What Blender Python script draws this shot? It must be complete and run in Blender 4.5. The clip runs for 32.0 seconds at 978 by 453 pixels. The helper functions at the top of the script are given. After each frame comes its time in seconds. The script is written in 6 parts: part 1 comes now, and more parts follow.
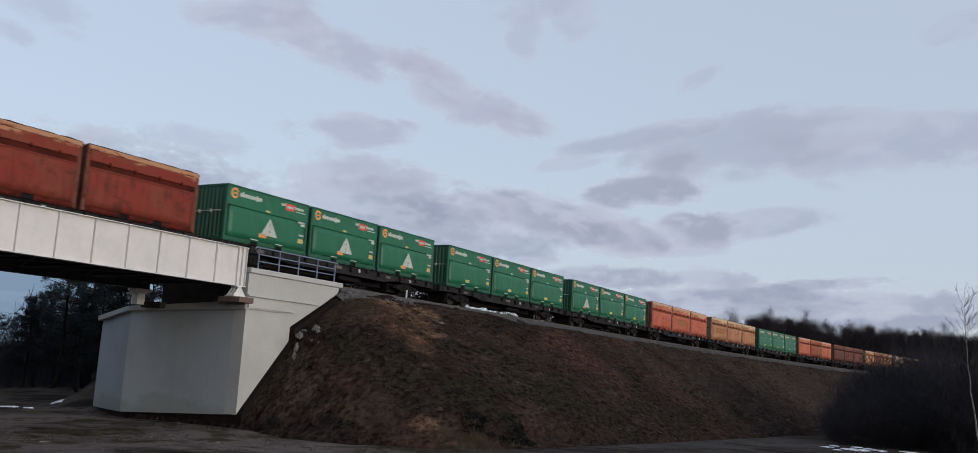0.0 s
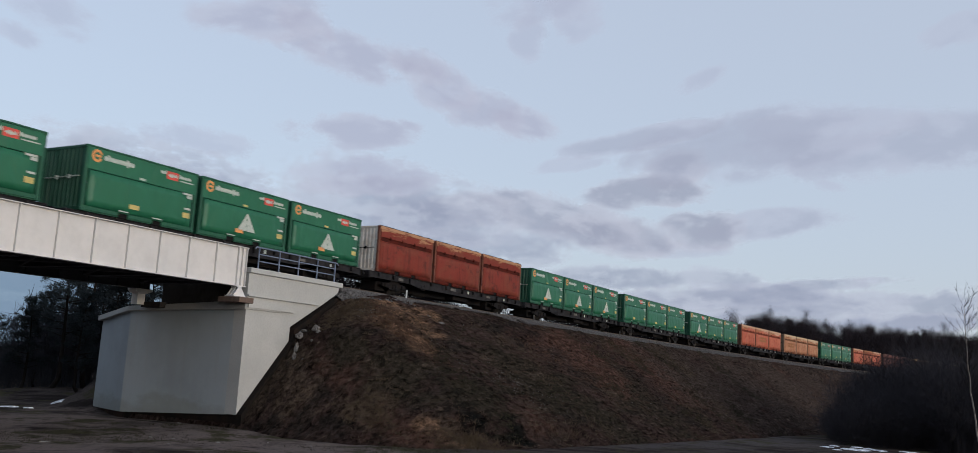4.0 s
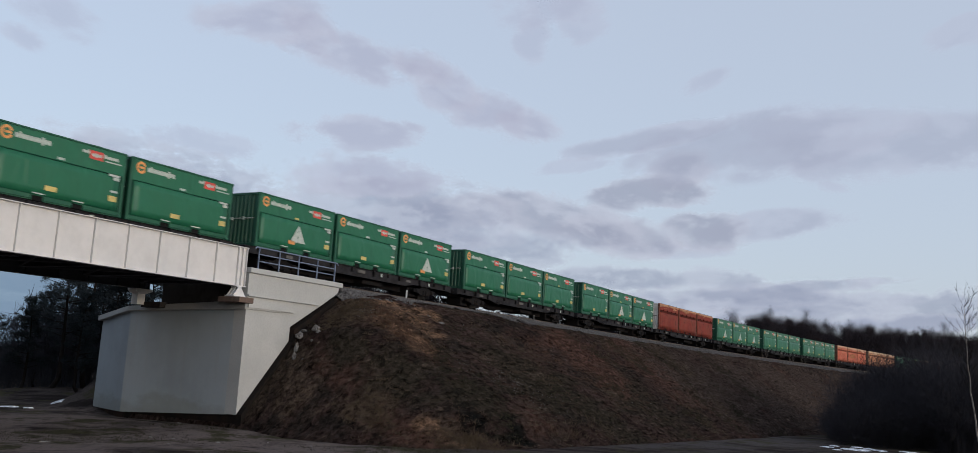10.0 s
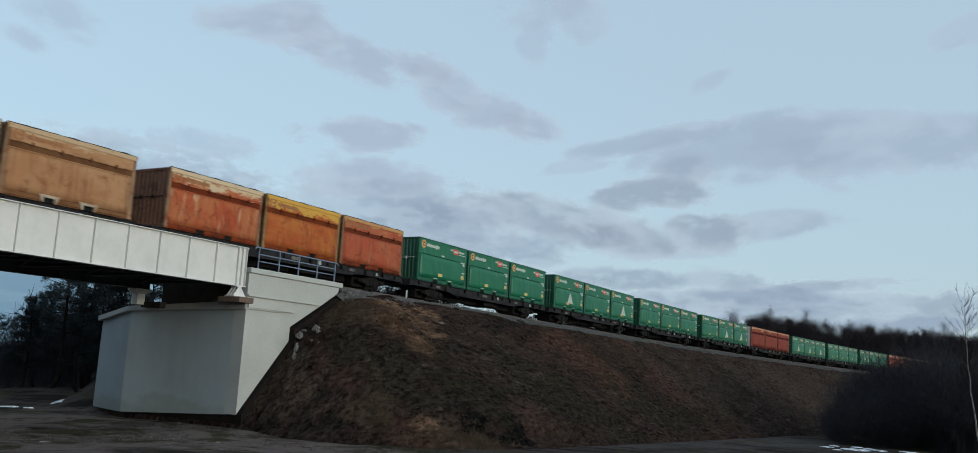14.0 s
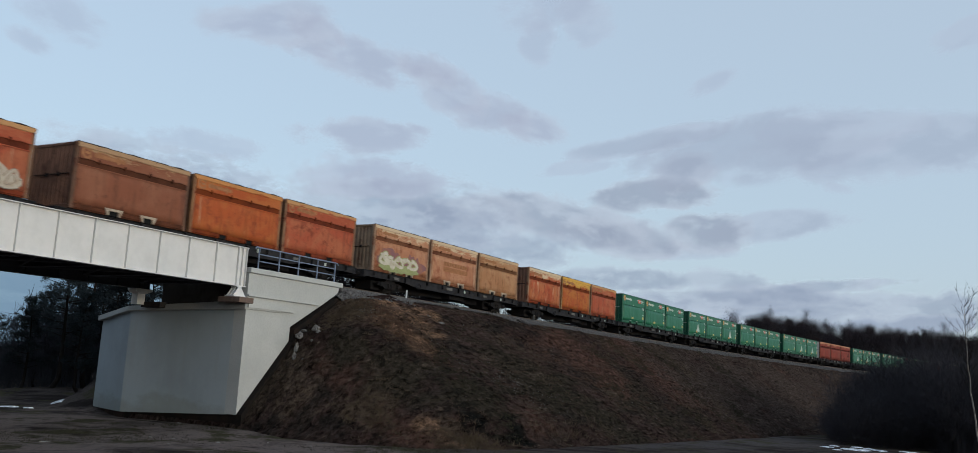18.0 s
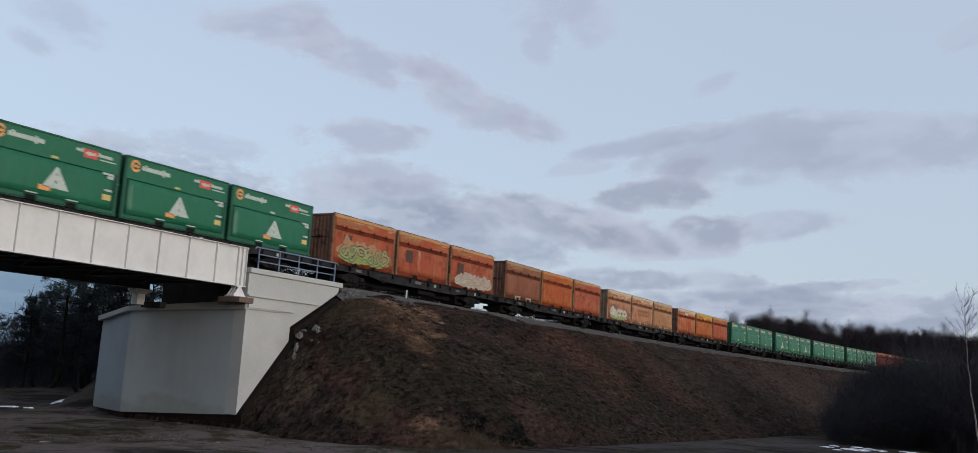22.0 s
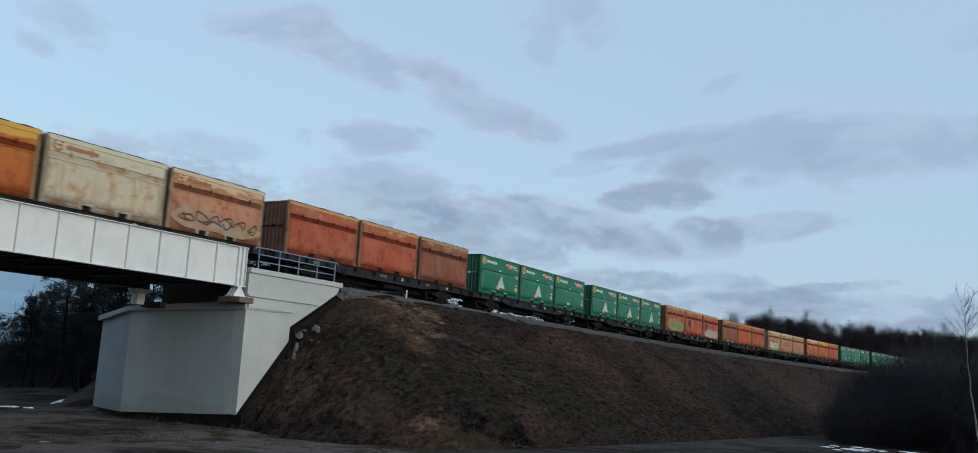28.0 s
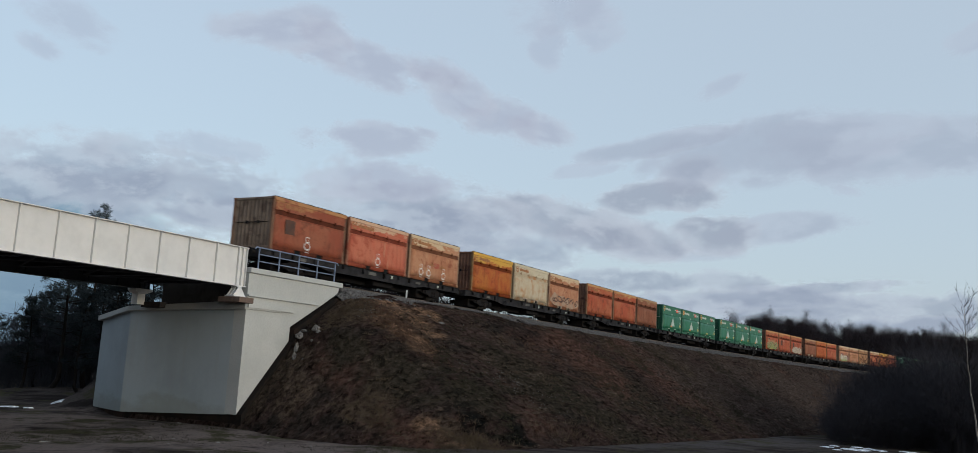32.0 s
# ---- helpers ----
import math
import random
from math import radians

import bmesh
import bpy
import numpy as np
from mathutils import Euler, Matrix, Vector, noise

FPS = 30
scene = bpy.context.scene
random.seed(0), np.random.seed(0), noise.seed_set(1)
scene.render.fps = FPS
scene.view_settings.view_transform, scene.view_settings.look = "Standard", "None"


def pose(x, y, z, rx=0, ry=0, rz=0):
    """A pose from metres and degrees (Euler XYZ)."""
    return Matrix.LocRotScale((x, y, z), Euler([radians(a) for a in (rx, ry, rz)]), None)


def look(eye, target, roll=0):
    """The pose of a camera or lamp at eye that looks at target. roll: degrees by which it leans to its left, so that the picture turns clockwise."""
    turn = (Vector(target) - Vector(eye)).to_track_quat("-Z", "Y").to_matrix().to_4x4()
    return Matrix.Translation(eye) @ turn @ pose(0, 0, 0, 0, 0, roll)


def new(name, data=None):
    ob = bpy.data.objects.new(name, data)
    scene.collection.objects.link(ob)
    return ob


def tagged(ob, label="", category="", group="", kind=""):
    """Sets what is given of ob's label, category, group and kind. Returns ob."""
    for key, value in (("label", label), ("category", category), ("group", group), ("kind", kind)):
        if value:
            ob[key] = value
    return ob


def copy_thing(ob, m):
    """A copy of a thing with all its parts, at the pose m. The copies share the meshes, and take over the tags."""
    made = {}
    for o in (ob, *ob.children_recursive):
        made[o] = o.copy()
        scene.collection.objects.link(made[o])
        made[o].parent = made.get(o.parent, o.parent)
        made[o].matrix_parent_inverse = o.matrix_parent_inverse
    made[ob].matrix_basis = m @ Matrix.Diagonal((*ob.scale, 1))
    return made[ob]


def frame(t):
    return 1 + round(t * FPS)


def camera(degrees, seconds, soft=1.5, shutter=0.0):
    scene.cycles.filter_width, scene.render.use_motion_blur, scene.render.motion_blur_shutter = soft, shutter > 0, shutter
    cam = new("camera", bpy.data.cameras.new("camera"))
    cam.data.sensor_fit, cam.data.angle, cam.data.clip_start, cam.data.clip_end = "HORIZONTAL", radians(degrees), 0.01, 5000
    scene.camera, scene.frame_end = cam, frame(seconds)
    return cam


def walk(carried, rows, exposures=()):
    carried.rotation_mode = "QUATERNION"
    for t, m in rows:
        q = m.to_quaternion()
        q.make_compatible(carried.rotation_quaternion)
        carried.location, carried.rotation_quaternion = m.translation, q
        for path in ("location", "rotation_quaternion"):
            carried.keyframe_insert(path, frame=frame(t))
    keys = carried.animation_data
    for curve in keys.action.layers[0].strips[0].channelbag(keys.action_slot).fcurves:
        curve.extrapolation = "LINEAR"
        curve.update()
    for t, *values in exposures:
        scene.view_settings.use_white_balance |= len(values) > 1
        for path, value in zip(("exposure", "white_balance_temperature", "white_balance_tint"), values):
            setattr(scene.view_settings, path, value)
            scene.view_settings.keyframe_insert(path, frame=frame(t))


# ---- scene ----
# The track is straight up to S_BEND and then curves away; s runs along it, n across it towards the camera's side.
TH, S_BEND, KAPPA = 0.5198998, 33.982, 0.0012582
BX, BY = -4.7531, 58.1995
HALF = 1.42           # half the width of a container
RAIL_Z = 7.46         # top of the rails
WAGON, BOX_L, BOX_GAP, BOX_H = 20.5212, 6.058, 0.252, 2.78
BOX_Z = 8.647         # underside of the containers


def along(s):
    """Plan position and heading of the line n = 0 at station s."""
    if s <= S_BEND:
        return BX + math.sin(TH) * s, BY + math.cos(TH) * s, TH
    x, y, _ = along(S_BEND)
    a = TH + KAPPA * (s - S_BEND)
    return x + (math.cos(TH) - math.cos(a)) / KAPPA, y + (math.sin(a) - math.sin(TH)) / KAPPA, a


def at(s, n, z):
    x, y, a = along(s)
    return Vector((x + math.cos(a) * n, y - math.sin(a) * n, z))


def station(s, n, z):
    """A pose whose x axis runs along the track and whose y axis points away from the camera's side."""
    a = along(s)[2]
    return Matrix.Translation(at(s, n, z)) @ Matrix.Rotation(math.pi / 2 - a, 4, "Z")


EYE = Vector((0, 0, 3.0))
PITCH, ROLL = 9.0212, 3.2496
cam = camera(56.089, 32.0, soft=0.6, shutter=0.5)
gaze = look(EYE, EYE + Vector((0, math.cos(radians(PITCH)), math.sin(radians(PITCH)))), ROLL)
WB = [(0.0, 0.0, 6500, 10), (10.5, 0.0, 6500, 10), (12.0, 0.0, 6300, 5), (13.0, 0.0, 6350, 7), (14.0, 0.0, 6130, -4), (14.5, 0.0, 6130, -4), (17.0, 0.0, 6250, 3), (20.0, 0.0, 6200, 0), (21.0, 0.0, 6400, 8), (24.3, 0.0, 6400, 8), (25.0, 0.0, 6300, 6),
      (27.5, 0.0, 5800, -3), (28.2, 0.0, 5800, -3), (29.5, 0.0, 6150, 0), (30.5, 0.0, 6400, 3), (32.0, 0.0, 6450, 3)]
walk(cam, [(0.0, gaze), (32.0, gaze)], exposures=WB)

# ---- sky and light ----
SUN_AZ = 129          # bearing of the low sun behind thin cloud, clockwise from +y
world = bpy.data.worlds.new("dusk_sky")
scene.world = world
world.use_nodes = True
wt = world.node_tree
wt.nodes.clear()
w_out = wt.nodes.new("ShaderNodeOutputWorld")
w_bg = wt.nodes.new("ShaderNodeBackground")
w_sky = wt.nodes.new("ShaderNodeTexSky")
w_sky.sky_type, w_sky.sun_disc = "NISHITA", False
w_sky.sun_elevation, w_sky.sun_rotation = radians(9), radians(SUN_AZ)
w_sky.air_density, w_sky.dust_density, w_sky.ozone_density = 1.0, 2.5, 2.0
w_mix = wt.nodes.new("ShaderNodeMix")
w_mix.data_type = "RGBA"
w_mix.inputs[0].default_value = 0.5
w_mix.inputs[7].default_value = (6.55, 7.25, 8.65, 1)
w_bg.inputs[1].default_value = 0.132
wt.links.new(w_sky.outputs[0], w_mix.inputs[6])
wt.links.new(w_mix.outputs[2], w_bg.inputs[0])
wt.links.new(w_bg.outputs[0], w_out.inputs[0])

sun = new("sun", bpy.data.lights.new("sun", "SUN"))
sun.data.energy, sun.data.angle, sun.data.color = 1.15, radians(16), (1.0, 0.96, 0.93)
sun.matrix_world = look(100 * Vector((math.sin(radians(SUN_AZ)), math.cos(radians(SUN_AZ)), math.tan(radians(9)))), (0, 0, 0))

# ---- materials ----
def nd(nt, kind, **sets):
    node = nt.nodes.new(kind)
    for key, value in sets.items():
        if key == "op":
            node.operation = value
        elif key.startswith("i"):
            node.inputs[int(key[1:])].default_value = value
    return node


def rgb(c):
    return (c[0], c[1], c[2], 1)


def mixer(nt, fac, a, b, blend="MIX"):
    m = nt.nodes.new("ShaderNodeMix")
    m.data_type, m.blend_type = "RGBA", blend
    for socket, value in ((m.inputs[0], fac), (m.inputs[6], a), (m.inputs[7], b)):
        if isinstance(value, (int, float)):
            socket.default_value = value
        elif isinstance(value, (tuple, list)):
            socket.default_value = rgb(value)
        else:
            nt.links.new(value, socket)
    return m.outputs[2]


def ramp(nt, src, lo, hi):
    r = nt.nodes.new("ShaderNodeMapRange")
    r.interpolation_type = "SMOOTHSTEP"
    r.inputs[1].default_value, r.inputs[2].default_value = lo, hi
    nt.links.new(src, r.inputs[0])
    return r.outputs[0]


def coords(nt, scale=(1, 1, 1), shift=True):
    """Object-space position in metres, moved by a random amount for each object."""
    tc = nt.nodes.new("ShaderNodeTexCoord")
    mp = nt.nodes.new("ShaderNodeMapping")
    mp.inputs[3].default_value = scale
    if shift:
        info = nt.nodes.new("ShaderNodeObjectInfo")
        mul = nd(nt, "ShaderNodeVectorMath", op="SCALE")
        comb = nt.nodes.new("ShaderNodeCombineXYZ")
        for i, f in enumerate((37.0, 71.0, 53.0)):
            m = nd(nt, "ShaderNodeMath", op="MULTIPLY", i1=f)
            nt.links.new(info.outputs["Random"], m.inputs[0])
            nt.links.new(m.outputs[0], comb.inputs[i])
        nt.links.new(comb.outputs[0], mul.inputs[0])
        mul.inputs[3].default_value = 1.0
        nt.links.new(mul.outputs[0], mp.inputs[1])
    nt.links.new(tc.outputs["Object"], mp.inputs[0])
    return mp.outputs[0]


def cloudy(nt, vec, scale, detail=5, rough=0.6, warp=0.0):
    t = nt.nodes.new("ShaderNodeTexNoise")
    t.inputs["Scale"].default_value, t.inputs["Detail"].default_value = scale, detail
    t.inputs["Roughness"].default_value, t.inputs["Distortion"].default_value = rough, warp
    nt.links.new(vec, t.inputs["Vector"])
    return t.outputs[0]


def start(name, rough=0.7, metal=0.0, shine=0.12):
    m = bpy.data.materials.new(name)
    m.use_nodes = True
    nt = m.node_tree
    b = nt.nodes["Principled BSDF"]
    b.inputs["Roughness"].default_value, b.inputs["Metallic"].default_value = rough, metal
    b.inputs["Specular IOR Level"].default_value = shine
    return m, nt, b


def bump(nt, b, height, strength, distance):
    bp = nt.nodes.new("ShaderNodeBump")
    bp.inputs["Strength"].default_value, bp.inputs["Distance"].default_value = strength, distance
    nt.links.new(height, bp.inputs["Height"])
    nt.links.new(bp.outputs[0], b.inputs["Normal"])


def plain(name, base, second=None, rough=0.7, metal=0.0, scale=1.5, fine=25, relief=0.004, lo=0.4, hi=0.65, shift=True, pieces=False):
    """A surface of one colour with stains at a large and grain at a small scale."""
    second = second or tuple(c * 0.65 for c in base)
    m, nt, b = start(name, rough, metal)
    v = coords(nt, shift=shift)
    big = ramp(nt, cloudy(nt, v, scale), lo, hi)
    small = cloudy(nt, v, fine, 4)
    c = mixer(nt, big, base, second)
    c = mixer(nt, ramp(nt, small, 0.35, 0.75), c, tuple(x * 0.8 for x in second))
    c2 = mixer(nt, 0.35, mixer(nt, big, base, second), c)
    if pieces:
        geo = nt.nodes.new("ShaderNodeNewGeometry")
        c2 = mixer(nt, ramp(nt, geo.outputs["Random Per Island"], 0.0, 1.0), c2, tuple(min(1.0, 1.4 * x) for x in base))
    nt.links.new(c2, b.inputs["Base Color"])
    bump(nt, b, small, 0.5, relief)
    return m


def painted(name, paint, worn, rust, wear=0.5, streak=0.4, rough=0.6):
    """Sheet steel: paint that has faded in patches, with rust that runs down."""
    m, nt, b = start(name, rough, 0.0, 0.4)
    v = coords(nt)
    vs = coords(nt, (2.2, 2.2, 0.22))
    fade = ramp(nt, cloudy(nt, v, 0.7, 6, 0.65, 0.4), 0.5 - 0.3 * wear, 0.85 - 0.3 * wear)
    run = ramp(nt, cloudy(nt, vs, 1.6, 5, 0.6), 0.62 - 0.22 * streak, 0.86 - 0.2 * streak)
    fleck = ramp(nt, cloudy(nt, v, 9, 6, 0.7), 0.66 - 0.14 * wear, 0.72 - 0.1 * wear)
    c = mixer(nt, fade, paint, worn)
    c = mixer(nt, run, c, rust)
    dark = tuple(x * 0.45 for x in rust)
    f2 = nd(nt, "ShaderNodeMath", op="MULTIPLY", i1=0.6 * wear)
    nt.links.new(fleck, f2.inputs[0])
    c = mixer(nt, f2.outputs[0], c, dark)
    nt.links.new(c, b.inputs["Base Color"])
    dent = cloudy(nt, coords(nt, (1.2, 1.2, 0.8)), 0.8, 3, 0.45, 0.8)
    bump(nt, b, dent, 0.8, 0.11)
    return m


def weathered(name, paint, worn, rust, pale, drips=0.5, rough=0.75):
    """Old sheet steel: blotched rust, pale drips that run down from the rim, dark scrapes and dents."""
    m, nt, b = start(name, rough, 0.0, 0.25)
    v = coords(nt)
    down = coords(nt, (1.7, 1.7, 0.20))
    blotch = ramp(nt, cloudy(nt, v, 0.55, 7, 0.68, 0.6), 0.40, 0.60)
    rusty = ramp(nt, cloudy(nt, v, 1.5, 7, 0.7, 0.5), 0.50, 0.66)
    run = ramp(nt, cloudy(nt, down, 2.6, 6, 0.62, 0.2), 0.50, 0.66)
    pour = ramp(nt, cloudy(nt, down, 1.3, 5, 0.6, 0.3), 0.70 - 0.18 * drips, 0.80 - 0.14 * drips)
    grain = cloudy(nt, v, 14, 6, 0.75)
    c = mixer(nt, blotch, paint, worn)
    c = mixer(nt, rusty, c, rust)
    half = nd(nt, "ShaderNodeMath", op="MULTIPLY", i1=0.40)
    nt.links.new(run, half.inputs[0])
    c = mixer(nt, half.outputs[0], c, tuple(0.62 * x for x in rust))
    most = nd(nt, "ShaderNodeMath", op="MULTIPLY", i1=0.8)
    nt.links.new(pour, most.inputs[0])
    c = mixer(nt, most.outputs[0], c, pale)
    spots = nd(nt, "ShaderNodeMath", op="MULTIPLY", i1=0.6)
    nt.links.new(ramp(nt, grain, 0.58, 0.68), spots.inputs[0])
    c = mixer(nt, spots.outputs[0], c, tuple(0.4 * x for x in rust))
    nt.links.new(c, b.inputs["Base Color"])
    dent = cloudy(nt, coords(nt, (1.3, 1.3, 0.5)), 0.9, 3, 0.5)
    bump(nt, b, dent, 0.7, 0.06)
    return m


M = {}
M["concrete"] = plain("concrete", (0.445, 0.445, 0.430), (0.376, 0.378, 0.366), 0.85, 0, 0.5, 14, 0.002, 0.35, 0.8)
def shaded_stained_concrete():
    """Smooth concrete with a low green-brown moss stain near its foot and faint runs."""
    m, nt, b = start("shaded_stained_concrete", 0.85)
    v = coords(nt, shift=False)
    tc = nt.nodes.new("ShaderNodeTexCoord")
    sep = nd(nt, "ShaderNodeSeparateXYZ")
    nt.links.new(tc.outputs["Object"], sep.inputs[0])
    # Bluer and darker than the wing wall: the front's shade is painted in.
    c = mixer(nt, ramp(nt, cloudy(nt, v, 0.45, 6, 0.6), 0.35, 0.75), (0.360, 0.397, 0.422), (0.312, 0.344, 0.366))
    runs = nd(nt, "ShaderNodeMath", op="MULTIPLY", i1=0.22)
    nt.links.new(ramp(nt, cloudy(nt, coords(nt, (1, 1.4, 0.10), False), 1.3, 5, 0.6), 0.52, 0.7), runs.inputs[0])
    c = mixer(nt, runs.outputs[0], c, (0.33, 0.33, 0.31))
    low = nd(nt, "ShaderNodeMath", op="MULTIPLY_ADD", i1=-0.33, i2=0.42)
    nt.links.new(sep.outputs[2], low.inputs[0])
    wet = nd(nt, "ShaderNodeMath", op="ADD")
    nt.links.new(cloudy(nt, coords(nt, (1, 0.5, 1.2), False), 0.7, 6, 0.6), wet.inputs[0])
    nt.links.new(low.outputs[0], wet.inputs[1])
    moss = nd(nt, "ShaderNodeMath", op="MULTIPLY", i1=0.35)
    nt.links.new(ramp(nt, wet.outputs[0], 0.60, 0.82), moss.inputs[0])
    c = mixer(nt, moss.outputs[0], c, (0.20, 0.195, 0.12))
    nt.links.new(c, b.inputs["Base Color"])
    bump(nt, b, cloudy(nt, v, 14, 4), 0.5, 0.002)
    return m


M["shaded_stained_concrete"] = shaded_stained_concrete()
# Far darker than the other concrete: under-deck shade is put into this colour.
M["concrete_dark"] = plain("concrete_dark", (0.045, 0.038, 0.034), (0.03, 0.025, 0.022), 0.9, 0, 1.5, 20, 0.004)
M["bed_stone"] = plain("bed_stone", (0.15, 0.105, 0.085), (0.10, 0.07, 0.055), 0.9, 0, 2.0, 20, 0.004)
# Near black: the shadow gap below the wall is put into this colour.
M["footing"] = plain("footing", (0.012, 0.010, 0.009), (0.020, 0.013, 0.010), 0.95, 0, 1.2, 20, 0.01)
M["girder_white"] = plain("girder_white", (0.66, 0.64, 0.625), (0.60, 0.588, 0.580), 0.5, 0, 0.35, 1.6, 0.0004, 0.3, 0.8)
# Dark for far girder and floor: the shade under the bridge is painted in.
M["girder_shade"] = plain("girder_shade", (0.095, 0.097, 0.105), (0.070, 0.070, 0.076), 0.8, 0, 1.0, 20, 0.001)
M["rail_blue"] = plain("rail_blue", (0.20, 0.24, 0.33), (0.15, 0.18, 0.25), 0.5, 0.1, 3, 40, 0.0005)
M["steel_dark"] = plain("steel_dark", (0.011, 0.011, 0.012), (0.014, 0.011, 0.010), 0.8, 0.0, 2, 25, 0.002)
M["sill_steel"] = plain("sill_steel", (0.029, 0.028, 0.031), (0.014, 0.013, 0.014), 0.7, 0.0, 2.5, 25, 0.002)
M["wheel_steel"] = plain("wheel_steel", (0.05, 0.045, 0.04), (0.03, 0.025, 0.02), 0.6, 0.5, 4, 30, 0.001)
M["rail_steel"] = plain("rail_steel", (0.16, 0.12, 0.09), (0.10, 0.07, 0.05), 0.5, 0.7, 3, 30, 0.001)
M["sleeper"] = plain("sleeper", (0.16, 0.15, 0.14), (0.10, 0.095, 0.09), 0.9, 0, 2, 30, 0.003)
M["white_paint"] = plain("white_paint", (0.74, 0.74, 0.72), (0.60, 0.60, 0.57), 0.6, 0, 5, 40, 0.0003)
M["label_white"] = plain("label_white", (0.50, 0.54, 0.49), (0.40, 0.45, 0.40), 0.6, 0, 6, 40, 0.0003)
M["label_yellow"] = plain("label_yellow", (0.60, 0.48, 0.17), (0.48, 0.40, 0.16), 0.6, 0, 6, 40, 0.0003)
M["label_orange"] = plain("label_orange", (0.78, 0.36, 0.13), (0.60, 0.27, 0.10), 0.6, 0, 6, 40, 0.0003)
M["label_red"] = plain("label_red", (0.70, 0.10, 0.08), (0.55, 0.10, 0.08), 0.6, 0, 6, 40, 0.0003)
M["faded_red"] = plain("faded_red", (0.38, 0.085, 0.060), (0.36, 0.15, 0.09), 0.8, 0, 5, 40, 0.0003)
M["faded_mark"] = plain("faded_mark", (0.27, 0.12, 0.058), (0.36, 0.17, 0.08), 0.8, 0, 6, 40, 0.0003)
M["brown_footing"] = plain("brown_footing", (0.055, 0.032, 0.024), (0.03, 0.018, 0.014), 0.95, 0, 1.2, 20, 0.01)
# Fills the fork-lift slots: the darkness inside them is painted black.
M["black_void"] = plain("black_void", (0.012, 0.012, 0.012), (0.008, 0.008, 0.008), 0.9)
M["green"] = painted("green", (0.0125, 0.120, 0.058), (0.015, 0.132, 0.066), (0.011, 0.092, 0.046), 0.3, 0.25, 0.48)
M["green_deep"] = painted("green_deep", (0.0085, 0.078, 0.040), (0.0105, 0.088, 0.045), (0.009, 0.054, 0.030), 0.25, 0.2, 0.5)
STYLES = {   # panel, band, posts
    "green": ("green", "green", "green_deep"),
}
PALE = (0.56, 0.39, 0.24)


def banded(name, under, worn, pale, spread, rough=0.75):
    """The upper band: old pale paint that has flaked from the rim downwards, over the panel's colour."""
    m, nt, b = start(name, rough, 0.0, 0.25)
    v = coords(nt, (0.55, 1.0, 1.6))
    tc = nt.nodes.new("ShaderNodeTexCoord")
    sep = nd(nt, "ShaderNodeSeparateXYZ")
    nt.links.new(tc.outputs["Object"], sep.inputs[0])
    high = nd(nt, "ShaderNodeMath", op="MULTIPLY_ADD", i1=0.42, i2=-1.03)
    nt.links.new(sep.outputs[2], high.inputs[0])
    both = nd(nt, "ShaderNodeMath", op="ADD")
    nt.links.new(cloudy(nt, v, 1.5, 8, 0.68, 0.4), both.inputs[0])
    nt.links.new(high.outputs[0], both.inputs[1])
    c = mixer(nt, ramp(nt, cloudy(nt, v, 0.8, 6, 0.65, 0.4), 0.42, 0.6), under, worn)
    c = mixer(nt, ramp(nt, both.outputs[0], 0.56 - spread, 0.66 - spread), c, pale)
    c = mixer(nt, ramp(nt, cloudy(nt, v, 6.0, 7, 0.75), 0.58, 0.68), c, tuple(0.5 * x for x in under))
    nt.links.new(c, b.inputs["Base Color"])
    bump(nt, b, cloudy(nt, coords(nt, (1.3, 1.3, 0.5)), 0.9, 3, 0.5), 0.6, 0.05)
    return m


def livery(key, panel, worn, rust, pale, post, drips, spread):
    """Panel, upper band, stripe and posts of one container colour."""
    M[key] = weathered(key, panel, worn, rust, PALE, drips)
    M[key + "_band"] = banded(key + "_band", tuple(0.95 * c for c in panel), worn, pale, spread)
    # Panel colour darkened for the stripe: the shadow in its recess is painted.
    recess_shade = 0.9 if key == "cream" else 0.42
    M[key + "_rim"] = banded(key + "_rim", tuple(0.9 * c for c in worn), worn, pale, spread + 0.07)
    M[key + "_low"] = plain(key + "_low", tuple(0.55 * c for c in panel), tuple(0.5 * c for c in rust), 0.85, 0, 1.5, 14, 0.002)
    M[key + "_stripe"] = plain(key + "_stripe", tuple(recess_shade * c for c in panel), tuple(recess_shade * c for c in rust), 0.8, 0, 1.2, 14, 0.002)
    M[key + "_post"] = weathered(key + "_post", post, tuple(0.7 * c for c in post), tuple(0.6 * c for c in rust), tuple(1.3 * c for c in post), 0.3)
    STYLES[key] = (key, key + "_band", key + "_post")


livery("red", (0.205, 0.032, 0.020), (0.190, 0.044, 0.026), (0.105, 0.023, 0.015), (0.42, 0.22, 0.12), (0.17, 0.060, 0.038), 0.0, 0.04)
livery("orange", (0.340, 0.070, 0.031), (0.365, 0.108, 0.050), (0.190, 0.042, 0.018), (0.45, 0.235, 0.100), (0.23, 0.125, 0.070), 0.40, 0.05)
livery("drippy", (0.345, 0.066, 0.023), (0.39, 0.125, 0.048), (0.210, 0.044, 0.018), (0.56, 0.42, 0.28), (0.27, 0.165, 0.10), 1.0, 0.16)
livery("amber", (0.345, 0.076, 0.019), (0.39, 0.128, 0.029), (0.250, 0.052, 0.016), (0.55, 0.310, 0.060), (0.25, 0.150, 0.065), 0.35, 0.20)
